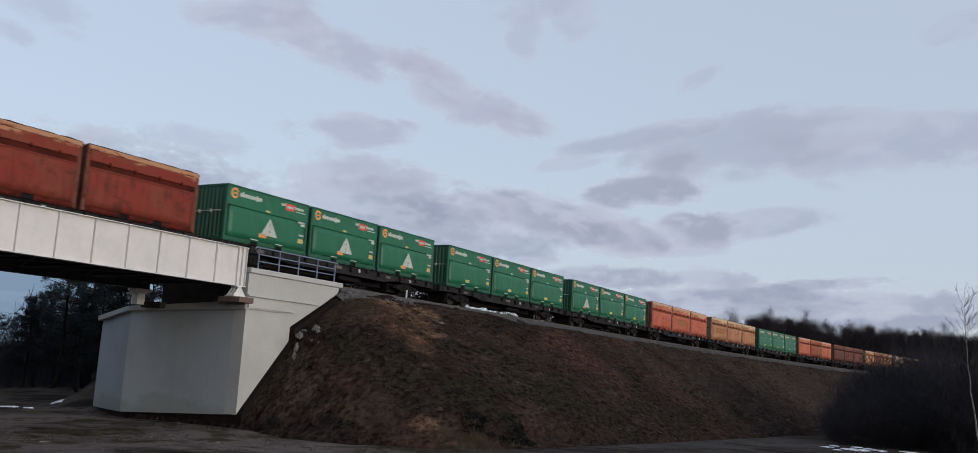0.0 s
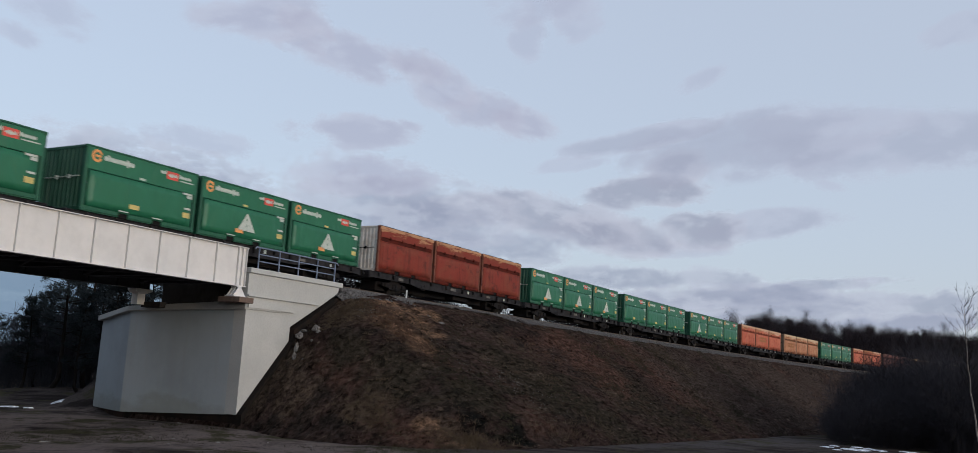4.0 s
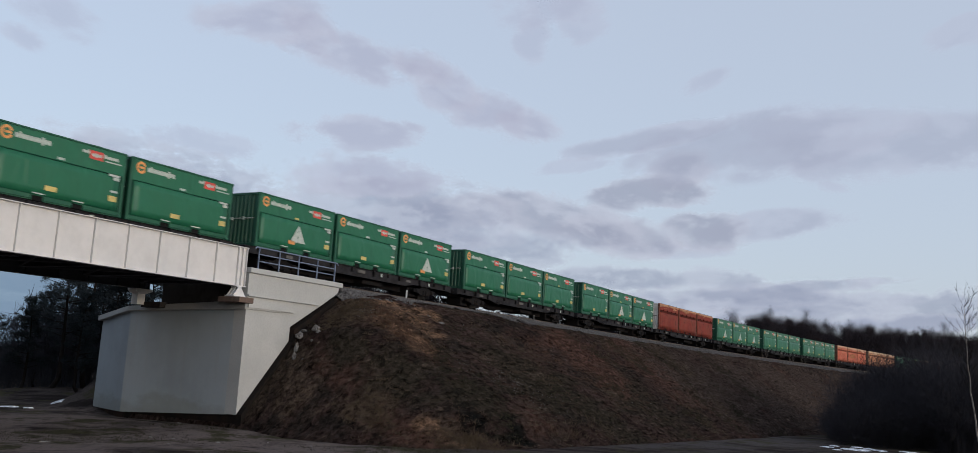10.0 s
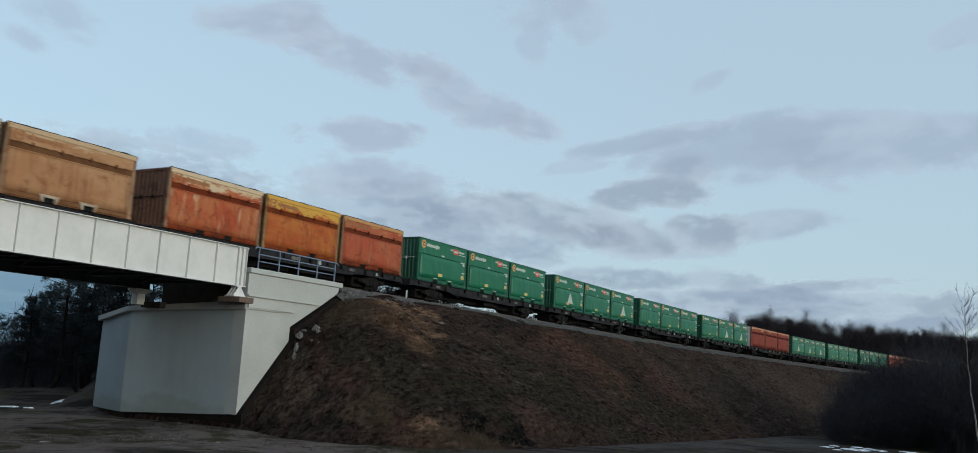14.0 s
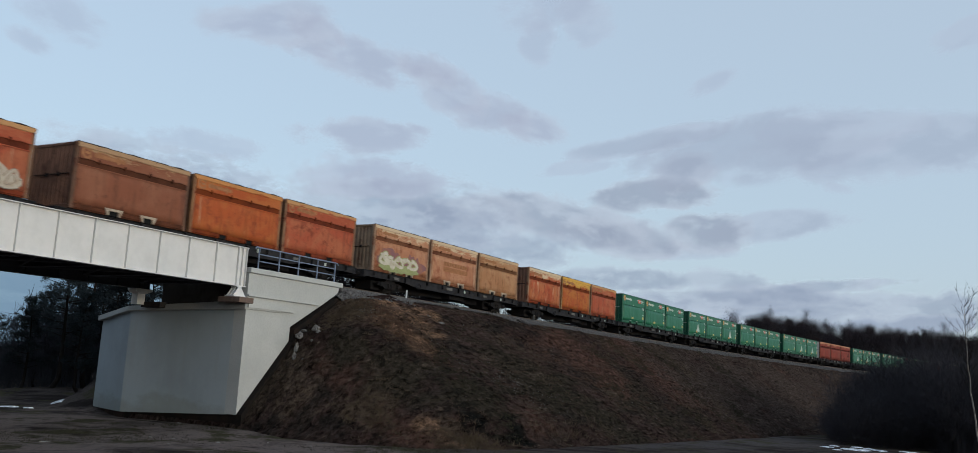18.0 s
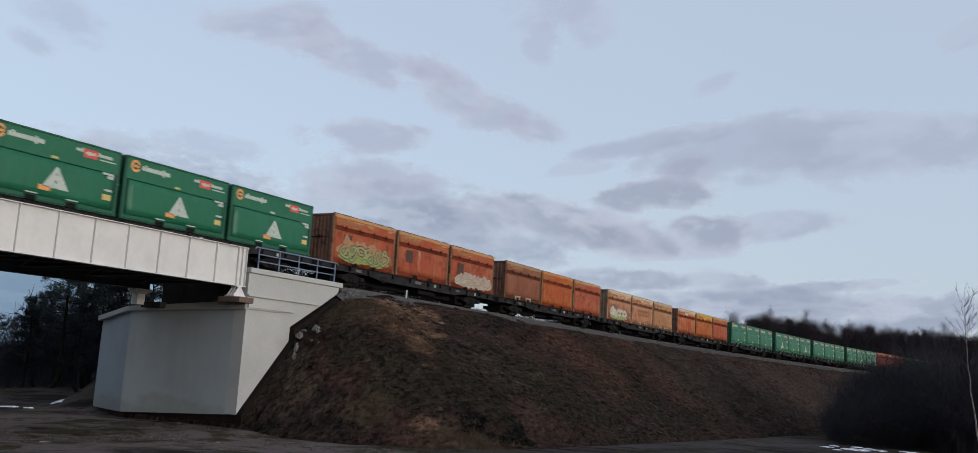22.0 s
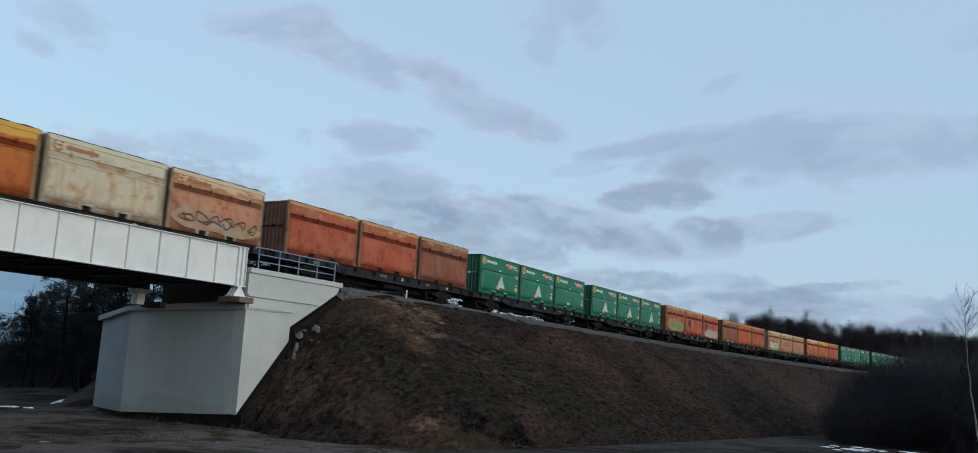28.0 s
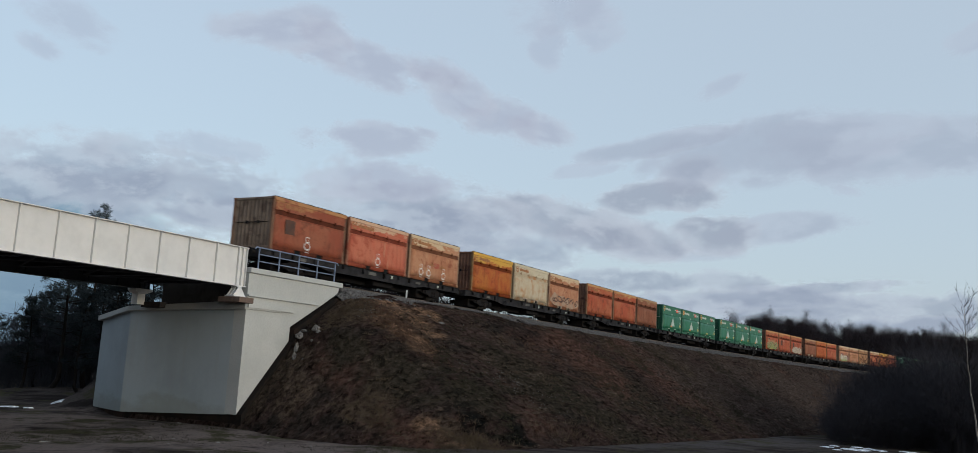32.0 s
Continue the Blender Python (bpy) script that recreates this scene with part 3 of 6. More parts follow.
def girder(n, low, paint):
    """A plate girder at n, its underside low metres under the near one's."""
    root = new("plate_girder")
    root.matrix_world = station(G_END, n, G_BOT - low)
    h, ln = G_TOP - G_BOT, G_END - G_START
    part("web", box(bmnew(), -ln, 0, -0.012, 0.012, 0.03, h - 0.03), paint, root)
    part("top_flange", box(bmnew(), -ln - 0.02, 0.03, -0.17, 0.17, h - 0.035, h, 0.004), paint, root)
    part("bottom_flange", box(bmnew(), -ln - 0.02, 0.03, -0.17, 0.17, 0, 0.035, 0.004), paint, root)
    st = mesh_of("stiffener", box(bmnew(), -0.014, 0.014, -0.115, 0.0, 0.037, h - 0.037), paint)
    x = -1.96
    spots = [-0.015, -0.28, -0.56]
    while x > -ln:
        spots.append(x)
        x -= 1.652
    for x in spots:
        for d in (1, -1):
            ob = part("stiffener", st, None, root)
            ob.matrix_local = Matrix.Translation((x, -0.013 * d, 0)) if d > 0 else Matrix.Translation((x, 0.013, 0)) @ Matrix.Rotation(math.pi, 4, "Z")
    return tagged(root, "white-painted steel plate girder with vertical stiffeners on the bridge" if low == 0 else "steel plate girder on the far side of the bridge, its shade painted in dark", "girder", "bridge girders")


girder(G_N, 0.0, M["girder_white"])
girder(-5.6, 0.17, M["girder_shade"])

deck = tagged(new("bridge_deck"), "dark steel bridge floor with cross beams and bracing", "bridge deck")
deck.matrix_world = station(G_END, -2.3, G_BOT)
part("deck_plate", box(bmnew(), -31.6, -0.1, -3.2, 3.2, 0.62, 0.68), M["girder_shade"], deck)
beam = mesh_of("cross_beam", box(box(bmnew(), -0.12, 0.12, -3.2, 3.2, 0.10, 0.13), -0.012, 0.012, -3.2, 3.2, 0.13, 0.62), M["girder_shade"])
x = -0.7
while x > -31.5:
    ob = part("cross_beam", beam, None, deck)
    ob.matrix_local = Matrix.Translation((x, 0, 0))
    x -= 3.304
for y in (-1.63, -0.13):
    part("stringer", box(bmnew(), -31.5, -0.2, y - 0.1, y + 0.1, 0.3, 0.62), M["girder_shade"], deck)
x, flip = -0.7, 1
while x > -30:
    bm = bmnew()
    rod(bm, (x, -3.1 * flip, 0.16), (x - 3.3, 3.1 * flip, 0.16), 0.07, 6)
    part("brace", bm, M["girder_shade"], deck)
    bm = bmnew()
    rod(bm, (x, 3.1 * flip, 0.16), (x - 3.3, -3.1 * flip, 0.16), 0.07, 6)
    part("brace", bm, M["girder_shade"], deck)
    x -= 3.304


def bearing(n, z0, low=0.0):
    root = new("bridge_bearing")
    root.matrix_world = station(G_END - 0.42, n, z0)
    top = G_BOT - low - z0
    m = M["girder_white"]
    part("base_plate", box(bmnew(), -0.42, 0.42, -0.3, 0.3, 0, 0.06, 0.01), m, root)
    part("top_plate", box(bmnew(), -0.16, 0.16, -0.2, 0.2, top - 0.06, top, 0.01), m, root)
    for y in (-0.2, 0.0, 0.2):
        bm = bmnew()
        prism(bm, [(-0.40, 0.06), (0.40, 0.06), (0.09, top - 0.06), (-0.09, top - 0.06)], y - 0.025, y + 0.025)
        part("rib", bm, m, root)
    return tagged(root, "white-painted steel rocker bearing under the girder end", "bearing", "bridge bearings")


bearing(G_N, 5.86)
ped = new("bearing_pedestal")
ped.matrix_world = station(G_END - 0.55, -5.6, 5.42)
part("stem", box(bmnew(), -0.24, 0.24, -0.22, 0.22, 0, 0.56, 0.01), M["girder_white"], ped)
part("head", prism(bmnew(), [(-0.28, 0.561), (0.28, 0.561), (0.62, 0.70), (0.62, 0.795), (-0.46, 0.795), (-0.46, 0.70)], -0.3, 0.3), M["girder_white"], ped)
tagged(ped, "white-painted T-shaped steel bearing pedestal under the far girder", "bearing")
for n, z0, z1, x0 in ((G_N, 5.6, 5.86, -0.62), (-4.9, 5.3, 5.58, -0.1)):
    bm = box(bmnew(), x0, 0.34, -0.7, 0.7, 0, z1 - z0, 0.02)
    bs = part("bearing_block", bm, M["bed_stone"] if n > 0 else M["concrete_dark"])
    bs.matrix_world = station(G_END - 0.25, n, z0)
    tagged(bs, "brown stained concrete bearing block on the abutment seat", "bearing block", "bearing blocks")

# ---- abutment ----
ab = new("bridge_abutment")
F_S, W_N = -15.45, 1.15          # front face, wing wall face
ab.matrix_world = station(F_S, 0, 0)
# in the abutment's own frame x runs along the track and y away from the camera's side: y = -n
body_out = [(0.02, -W_N + 0.751), (0.02, 6.9), (1.75, 11.25), (3.0, 11.25), (3.0, -W_N + 0.751)]
bm = bmnew()
plan(bm, body_out, [0.33, -0.04, -0.06, -0.06, 0.33], [5.35, 5.13, 4.68, 4.68, 5.35])
part("body", bm, M["shaded_stained_concrete"], ab, "smooth light grey concrete front wall")
cap = [(-0.15, -W_N - 0.08), (-0.15, 6.98), (1.60, 11.48), (2.4, 11.48), (2.4, -W_N - 0.08)]
bm = bmnew()
plan(bm, cap, [5.36, 5.14, 4.65, 4.65, 5.36], [5.75, 5.38, 4.91, 4.91, 5.75])
part("seat_cap", bm, M["concrete"], ab)
wing = [(0.02, 0.36), (3.22, 3.99), (3.24, 4.72), (5.58, 6.04), (6.86, 6.80), (6.90, 7.10), (0.02, 7.10)]
bm = bmnew()
prism(bm, wing, -W_N, -W_N + 0.75)
part("wing_wall", bm, M["concrete"], ab, "light grey concrete wing wall with a stepped lower edge")
bm = box(bmnew(), 0.02, 7.12, -W_N - 0.10, -W_N + 0.85, 7.11, 7.37, 0.025)
part("wing_coping", bm, M["concrete"], ab)
bm = prism(bmnew(), [(0.02, 5.43), (3.36, 5.43), (3.36, 5.50), (0.02, 5.74)], -W_N - 0.15, -W_N - 0.002)
part("lower_ledge", bm, M["concrete"], ab)
bm = prism(bmnew(), [(0.02, 5.98), (5.30, 5.98), (5.45, 6.06), (0.02, 6.06)], -W_N - 0.12, -W_N - 0.002)
part("upper_ledge", bm, M["concrete"], ab)
part("back_wall", box(bmnew(), 0.42, 1.0, -W_N + 0.76, 5.2, 5.3, 7.2, 0.02), M["concrete_dark"], ab, "concrete ballast wall, the shade under the deck in its dark colour")
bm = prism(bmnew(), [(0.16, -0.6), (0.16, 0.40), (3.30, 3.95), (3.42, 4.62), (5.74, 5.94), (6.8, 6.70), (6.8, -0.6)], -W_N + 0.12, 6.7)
part("footing", bm, M["footing"], ab, "near-black footing behind the wall's edge, the shadow gap in its colour")
# Added strip, proud of the wall, drawn black as the shadow gap beside the earth.
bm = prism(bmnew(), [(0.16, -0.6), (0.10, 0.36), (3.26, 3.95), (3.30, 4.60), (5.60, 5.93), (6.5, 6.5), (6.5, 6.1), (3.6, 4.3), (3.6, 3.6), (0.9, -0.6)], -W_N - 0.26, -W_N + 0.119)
part("footing_edge", bm, M["footing"], ab, "added black strip that draws the shadow gap between wall and earth")
bm = plan(bmnew(), [(0.20, 6.701), (1.86, 11.0), (2.9, 11.0), (2.9, 6.701)], -0.8, -0.065)
part("footing_step", bm, M["brown_footing"], ab, "brown stained footing under the angled side")
tagged(ab, "pale grey concrete bridge abutment with wing wall and bearing seat", "abutment")

far = new("bridge_pier")
far.matrix_world = station(G_START, 0, 0)
part("pier_body", box(bmnew(), -3.0, 0.0, -1.3, 9.0, -0.5, 6.38, 0.05), M["concrete"], far)
tagged(far, "pale grey concrete pier carrying the girders", "pier")

# ---- railing on the wing wall ----
rl = new("steel_railing")
rl.matrix_world = station(-14.95, 1.2, 7.37)
for i in range(5):
    part("post", box(bmnew(), i * 1.465 - 0.025, i * 1.465 + 0.025, -0.03, 0.03, 0, 1.0), M["rail_blue"], rl)
bm = box(bmnew(), -0.22, 6.02, -0.04, 0.04, 1.0, 1.06, 0.01)
rod(bm, (6.0, 0, 1.03), (6.12, 0, 0.93), 0.03)
rod(bm, (-0.2, 0, 1.03), (-0.30, 0, 0.93), 0.03)
part("top_rail", bm, M["rail_blue"], rl)
for z in (0.36, 0.70):
    part("middle_rail", box(bmnew(), 0.026, 5.83, -0.02, 0.02, z - 0.025, z + 0.025), M["rail_blue"], rl)
tagged(rl, "blue-grey painted steel safety railing on the wing wall", "railing")

# ---- the train ----
B2, HW = BOX_L / 2, HALF
CACHE = {}


def shared(key, build, material):
    """One mesh for all pieces of a kind in one material."""
    full = (key, material.name)
    if full not in CACHE:
        CACHE[full] = mesh_of(key, build(), material)
    return CACHE[full]


def end_wall():
    """A corrugated end wall of the box, around x = 0, facing -x."""
    bm = bmnew()
    prof, y, k = [], -HW + 0.16, 0
    while y < HW - 0.18:
        d = 0.0 if k % 4 in (0, 1) else 0.045
        prof.append((y, d))
        y += 0.10 if k % 2 == 0 else 0.035
        k += 1
    prof.append((HW - 0.16, 0.0))
    lo = [bm.verts.new((d, y, 0.18)) for y, d in prof]
    hi = [bm.verts.new((d, y, BOX_H - 0.12)) for y, d in prof]
    lob = [bm.verts.new((d + 0.03, y, 0.18)) for y, d in prof]
    hib = [bm.verts.new((d + 0.03, y, BOX_H - 0.12)) for y, d in prof]
    for i in range(len(prof) - 1):
        bm.faces.new((lo[i], hi[i], hi[i + 1], lo[i + 1]))
        bm.faces.new((lob[i + 1], hib[i + 1], hib[i], lob[i]))
        bm.faces.new((hi[i], hib[i], hib[i + 1], hi[i + 1]))
    return bm


def end_header():
    return box(bmnew(), -0.02, 0.10, -HW + 0.13, HW - 0.13, BOX_H - 0.13, BOX_H, 0.01)


def end_sill():
    return box(bmnew(), -0.02, 0.10, -HW + 0.13, HW - 0.13, 0.0, 0.18, 0.01)


def lock_bar():
    bm = bmnew()
    rod(bm, (-0.035, -HW + 0.3, 1.45), (-0.035, HW - 0.3, 1.45), 0.022, 6)
    for y in (-0.45, 0.35):
        box(bm, -0.06, 0.0, y - 0.06, y + 0.06, 1.37, 1.53)
    return bm


def corner_post():
    bm = box(bmnew(), -0.085, 0.085, -0.075, 0.075, 0.0, BOX_H, 0.012)
    box(bm, -0.10, 0.10, -0.09, 0.09, 0.0, 0.13, 0.01)
    box(bm, -0.10, 0.10, -0.09, 0.09, BOX_H - 0.13, BOX_H, 0.01)
    return bm


CREASE = BOX_H * 0.665
CREASE_GREEN = BOX_H * 0.63


def lower_panel(top=CREASE, inset=0.17):
    """The long side below the crease, bowed outwards a little, facing -y."""
    bm = bmnew()
    nx, nz = 14, 5
    x0, x1, z0, z1 = -B2 + inset, B2 - inset, 0.225, top - 0.015
    rows = []
    for j in range(nz + 1):
        row = []
        for i in range(nx + 1):
            u, v = i / nx, j / nz
            d = 0.026 * (1 - (2 * u - 1) ** 4) * (1 - (2 * v - 1) ** 4)
            d += 0.02 * noise.noise(Vector((u * 6, v * 1.4, 2.2))) * (1 if 0 < i < nx and 0 < j < nz else 0)
            row.append(bm.verts.new((x0 + (x1 - x0) * u, -0.03 - d, z0 + (z1 - z0) * v)))
        rows.append(row)
    for j in range(nz):
        for i in range(nx):
            f = bm.faces.new((rows[j][i], rows[j][i + 1], rows[j + 1][i + 1], rows[j + 1][i]))
            f.smooth = True
    rim = rows[0] + [r[-1] for r in rows[1:]] + rows[-1][-2::-1] + [r[0] for r in rows[-2:0:-1]]
    back = [bm.verts.new((v.co.x, 0.04, v.co.z)) for v in rim]
    for i in range(len(rim)):
        j = (i + 1) % len(rim)
        bm.faces.new((rim[j], rim[i], back[i], back[j]))
    bm.faces.new(back)
    return bm


def upper_panel():
    return box(bmnew(), -B2 + 0.10, B2 - 0.10, -0.035, 0.03, CREASE_GREEN + 0.015, BOX_H - 0.07, 0.012)


def upper_band():
    """Upper side of the older boxes: a band over a recessed stripe, its lower edge bent and torn here and there."""
    bm = bmnew()
    last, k = None, 30
    for i in range(k + 1):
        x = -B2 + 0.17 + (BOX_L - 0.34) * i / k
        low = CREASE + 0.27 + 0.035 * noise.noise(Vector((i * 0.55, 2.0, 7.0))) + 0.03 * noise.noise(Vector((i * 1.7, 5.0, 7.0)))
        out = -0.055 + 0.016 * noise.noise(Vector((i * 0.8, 1.0, 3.0)))
        ring = [bm.verts.new((x, y, z)) for y, z in ((0.03, low), (out, low), (-0.045, BOX_H - 0.205), (0.03, BOX_H - 0.205))]
        if last:
            for a in range(4):
                b = (a + 1) % 4
                bm.faces.new((last[a], last[b], ring[b], ring[a]))
        else:
            bm.faces.new(ring[::-1])
        last = ring
    bm.faces.new(last)
    return bm


def rim_beam():
    """The wide, dented beam along the upper edge of the older boxes."""
    bm = bmnew()
    last, k = None, 18
    for i in range(k + 1):
        x = -B2 + 0.06 + (BOX_L - 0.12) * i / k
        dz, dy = 0.022 * noise.noise(Vector((i * 0.5, 4.0, 0))), 0.018 * noise.noise(Vector((i * 0.9, 8.0, 0)))
        ring = [bm.verts.new((x, y, z)) for y, z in ((0.05, BOX_H - 0.20), (-0.068 + dy, BOX_H - 0.20), (-0.075 + dy, BOX_H - 0.17), (-0.062 + dy, BOX_H - 0.015 + dz), (-0.045 + dy, BOX_H + dz), (0.05, BOX_H + dz))]
        if last:
            for a in range(6):
                b = (a + 1) % 6
                bm.faces.new((last[a], last[b], ring[b], ring[a]))
        else:
            bm.faces.new(ring[::-1])
        last = ring
    bm.faces.new(last)
    return bm


def catch():
    """A small latch on the band's lower edge."""
    return box(box(bmnew(), -0.05, 0.05, -0.09, 0.0, -0.09, 0.09, 0.01), -0.02, 0.02, -0.11, -0.09, -0.14, 0.05)


def rim_cloth():
    """The edge of the load's cover: a dark, uneven strip just above the rim."""
    bm = bmnew()
    last, k = None, 26
    for i in range(k + 1):
        x = -B2 + 0.05 + (BOX_L - 0.10) * i / k
        top = 0.025 + 0.035 * (noise.noise(Vector((i * 0.45, 9.0, 0))) + 0.4)
        ring = [bm.verts.new((x, y, BOX_H + z)) for y, z in ((-0.05, -0.002), (-0.03, max(0.012, top)), (0.10, max(0.012, top)), (0.12, -0.002))]
        if last:
            for a in range(3):
                bm.faces.new((last[a], last[a + 1], ring[a + 1], ring[a]))
        last = ring
    return bm


def panel_lip():
    return box(bmnew(), -B2 + 0.16, B2 - 0.16, -0.055, 0.0, CREASE - 0.035, CREASE + 0.014, 0.008)


def stripe():
    return box(bmnew(), -B2 + 0.10, B2 - 0.10, 0.0, 0.03, CREASE + 0.016, CREASE + 0.298)


def top_rail():
    bm = bmnew()
    n = 12
    last = None
    for i in range(n + 1):
        x = -B2 + 0.06 + (BOX_L - 0.12) * i / n
        dz = 0.018 * noise.noise(Vector((i * 0.6, 4.0, 0)))
        ring = [bm.verts.new((x, y, z + dz)) for y, z in ((-0.06, BOX_H - 0.068), (-0.06, BOX_H - 0.004), (0.05, BOX_H - 0.004), (0.05, BOX_H - 0.068))]
        if last:
            for a in range(4):
                b = (a + 1) % 4
                bm.faces.new((last[a], last[b], ring[b], ring[a]))
        else:
            bm.faces.new(ring[::-1])
        last = ring
    bm.faces.new(last)
    return bm


SLOT_X, SLOT_W = 0.90, 0.25      # fork-lift slots: place and half width


def skirt(x0, x1):
    """A length of the bottom rail between two fork-lift slots."""
    bm = box(bmnew(), x0, x1, -0.022, 0.10, 0.05, 0.222, 0.008)
    return box(bm, x0, x1, 0.02, 0.10, 0.0, 0.05)


def pocket():
    """The slim steel frame of a fork-lift slot."""
    bm = box(bmnew(), -SLOT_W - 0.035, -SLOT_W, -0.032, 0.09, 0.0, 0.221, 0.006)
    box(bm, SLOT_W, SLOT_W + 0.035, -0.032, 0.09, 0.0, 0.221, 0.006)
    return box(bm, -SLOT_W + 0.001, SLOT_W - 0.001, -0.032, 0.09, 0.195, 0.221, 0.006)


def pocket_plate():
    """A fork-lift slot set in a flared plate that overlaps the panel."""
    bm = prism(bmnew(), [(-SLOT_W, 0.0), (-SLOT_W, 0.195), (-0.40, 0.30), (-0.46, 0.30), (-0.33, 0.0)], -0.066, 0.09)
    prism(bm, [(SLOT_W, 0.0), (0.33, 0.0), (0.46, 0.30), (0.40, 0.30), (SLOT_W, 0.195)], -0.066, 0.09)
    prism(bm, [(-SLOT_W, 0.196), (SLOT_W, 0.196), (0.395, 0.30), (-0.395, 0.30)], -0.066, 0.09)
    return bm


def slot():
    return box(bmnew(), -SLOT_W + 0.002, SLOT_W - 0.002, 0.03, 0.09, 0.0, 0.193)


def floor_pan():
    return box(bmnew(), -B2 + 0.1, B2 - 0.1, -HW + 0.12, HW - 0.12, 0.13, 0.29)


def load():
    """The heaped bulk load, just below the rim."""
    bm = bmnew()
    nx, ny = 16, 8
    g = [[bm.verts.new((-B2 + 0.12 + (BOX_L - 0.24) * i / nx, -HW + 0.1 + (2 * HW - 0.2) * j / ny,
                        BOX_H - 0.30 + 0.12 * noise.noise(Vector((i * 0.5, j * 0.5, 0))))) for j in range(ny + 1)] for i in range(nx + 1)]
    for i in range(nx):
        for j in range(ny):
            bm.faces.new((g[i][j], g[i + 1][j], g[i + 1][j + 1], g[i][j + 1]))
    return bm


def bars(spots, depth=0.006):
    """Flat painted marks: (x0, x1, z0, z1) on the plane y = 0, facing -y."""
    bm = bmnew()
    for x0, x1, z0, z1 in spots:
        box(bm, x0, x1, -depth, 0.0, z0, z1)
    return bm


def ring_mark():
    bm = bmnew()
    seg = 24
    o, i = [], []
    for k in range(seg - 2):
        a = 2 * math.pi * (k + 1.5) / seg
        o.append((0.26 * math.cos(a), 0.27 * math.sin(a)))
        i.append((0.150 * math.cos(a), 0.16 * math.sin(a)))
    for y in (-0.006,):
        vo = [bm.verts.new((x, y, z)) for x, z in o]
        vi = [bm.verts.new((x, y, z)) for x, z in i]
        for k in range(len(o) - 1):
            bm.faces.new((vo[k], vi[k], vi[k + 1], vo[k + 1]))
    box(bm, -0.09, 0.20, -0.006, 0.0, -0.05, 0.05)
    return bm


def loop_mark():
    """A thin sprayed ring with a small open square above it and another below."""
    bm = bmnew()
    for corners, cz, rx, rz in ((24, 0.0, 0.25, 0.22), (4, 0.36, 0.19, 0.20), (4, -0.24, 0.17, 0.15)):
        rails = []
        for k in range(corners + 1):
            a = 2 * math.pi * (k + 0.5) / corners
            rails.append([bm.verts.new((rx * f * math.cos(a), -0.006 - 0.001 * corners / 24, cz + rz * f * math.sin(a))) for f in (1.0, 0.80)])
        for a, b in zip(rails, rails[1:]):
            bm.faces.new((a[0], a[1], b[1], b[0]))
    return bm


def wordmark(x0, x1, h, n):
    """A jagged strip standing for a word: one joined shape, as tall as its letters."""
    r = random.Random(n)
    step = (x1 - x0) / n
    up, down = [], []
    for i in range(n):
        top = h * (0.5 if r.random() < 0.72 else 0.85)
        low = -h * (0.5 if r.random() < 0.88 else 0.85)
        xa, xb = x0 + i * step, x0 + (i + 1) * step
        g = step * 0.16
        up += [(xa, 0.1 * h), (xa + g, top), (xb - g, top), (xb, 0.1 * h)]
        down += [(xa, -0.15 * h), (xa + g, low), (xb - g, low), (xb, -0.15 * h)]
    out = up + down[::-1]
    clean = [q for k, q in enumerate(out) if q != out[k - 1]]
    return prism(bmnew(), clean, -0.006, 0.0)


def triangle():
    bm = bmnew()
    for pts in (((-0.60, 0), (-0.034, 0), (-0.018, 0.88), (-0.042, 0.88)), ((0.034, 0), (0.60, 0), (0.042, 0.88), (0.018, 0.88)),
                ((-0.022, 0.64), (0.022, 0.64), (0.017, 0.88), (-0.017, 0.88)),
                ((-0.026, 0.34), (0.026, 0.34), (0.024, 0.52), (-0.024, 0.52)), ((-0.030, 0.05), (0.030, 0.05), (0.028, 0.21), (-0.028, 0.21))):
        prism(bm, pts, -0.006, 0.0)
    return bm


def graffito(seed, width, height, n=5):
    """A sprayed piece: one joined shape with an uneven, spiky outline."""
    bm = bmnew()
    k = 90
    last = None
    for i in range(k + 1):
        u = i / k
        end = min(1.0, 7 * u, 5 * (1 - u))
        hi = height * (0.78 + 0.30 * noise.noise(Vector((u * n * 1.1, seed, 0.3))) + 0.22 * noise.noise(Vector((u * n * 3.1, seed, 5.3))))
        lo = height * (0.06 + 0.12 * noise.noise(Vector((u * n * 2.3, seed, 9.3))))
        mid = 0.42 * height
        x = -width / 2 + width * u
        col = (bm.verts.new((x, -0.004, mid + (lo - mid) * (0.2 + 0.8 * end))), bm.verts.new((x, -0.004, mid + (hi - mid) * (0.2 + 0.8 * end))))
        if last:
            bm.faces.new((last[0], col[0], col[1], last[1]))
        last = col
    return bm


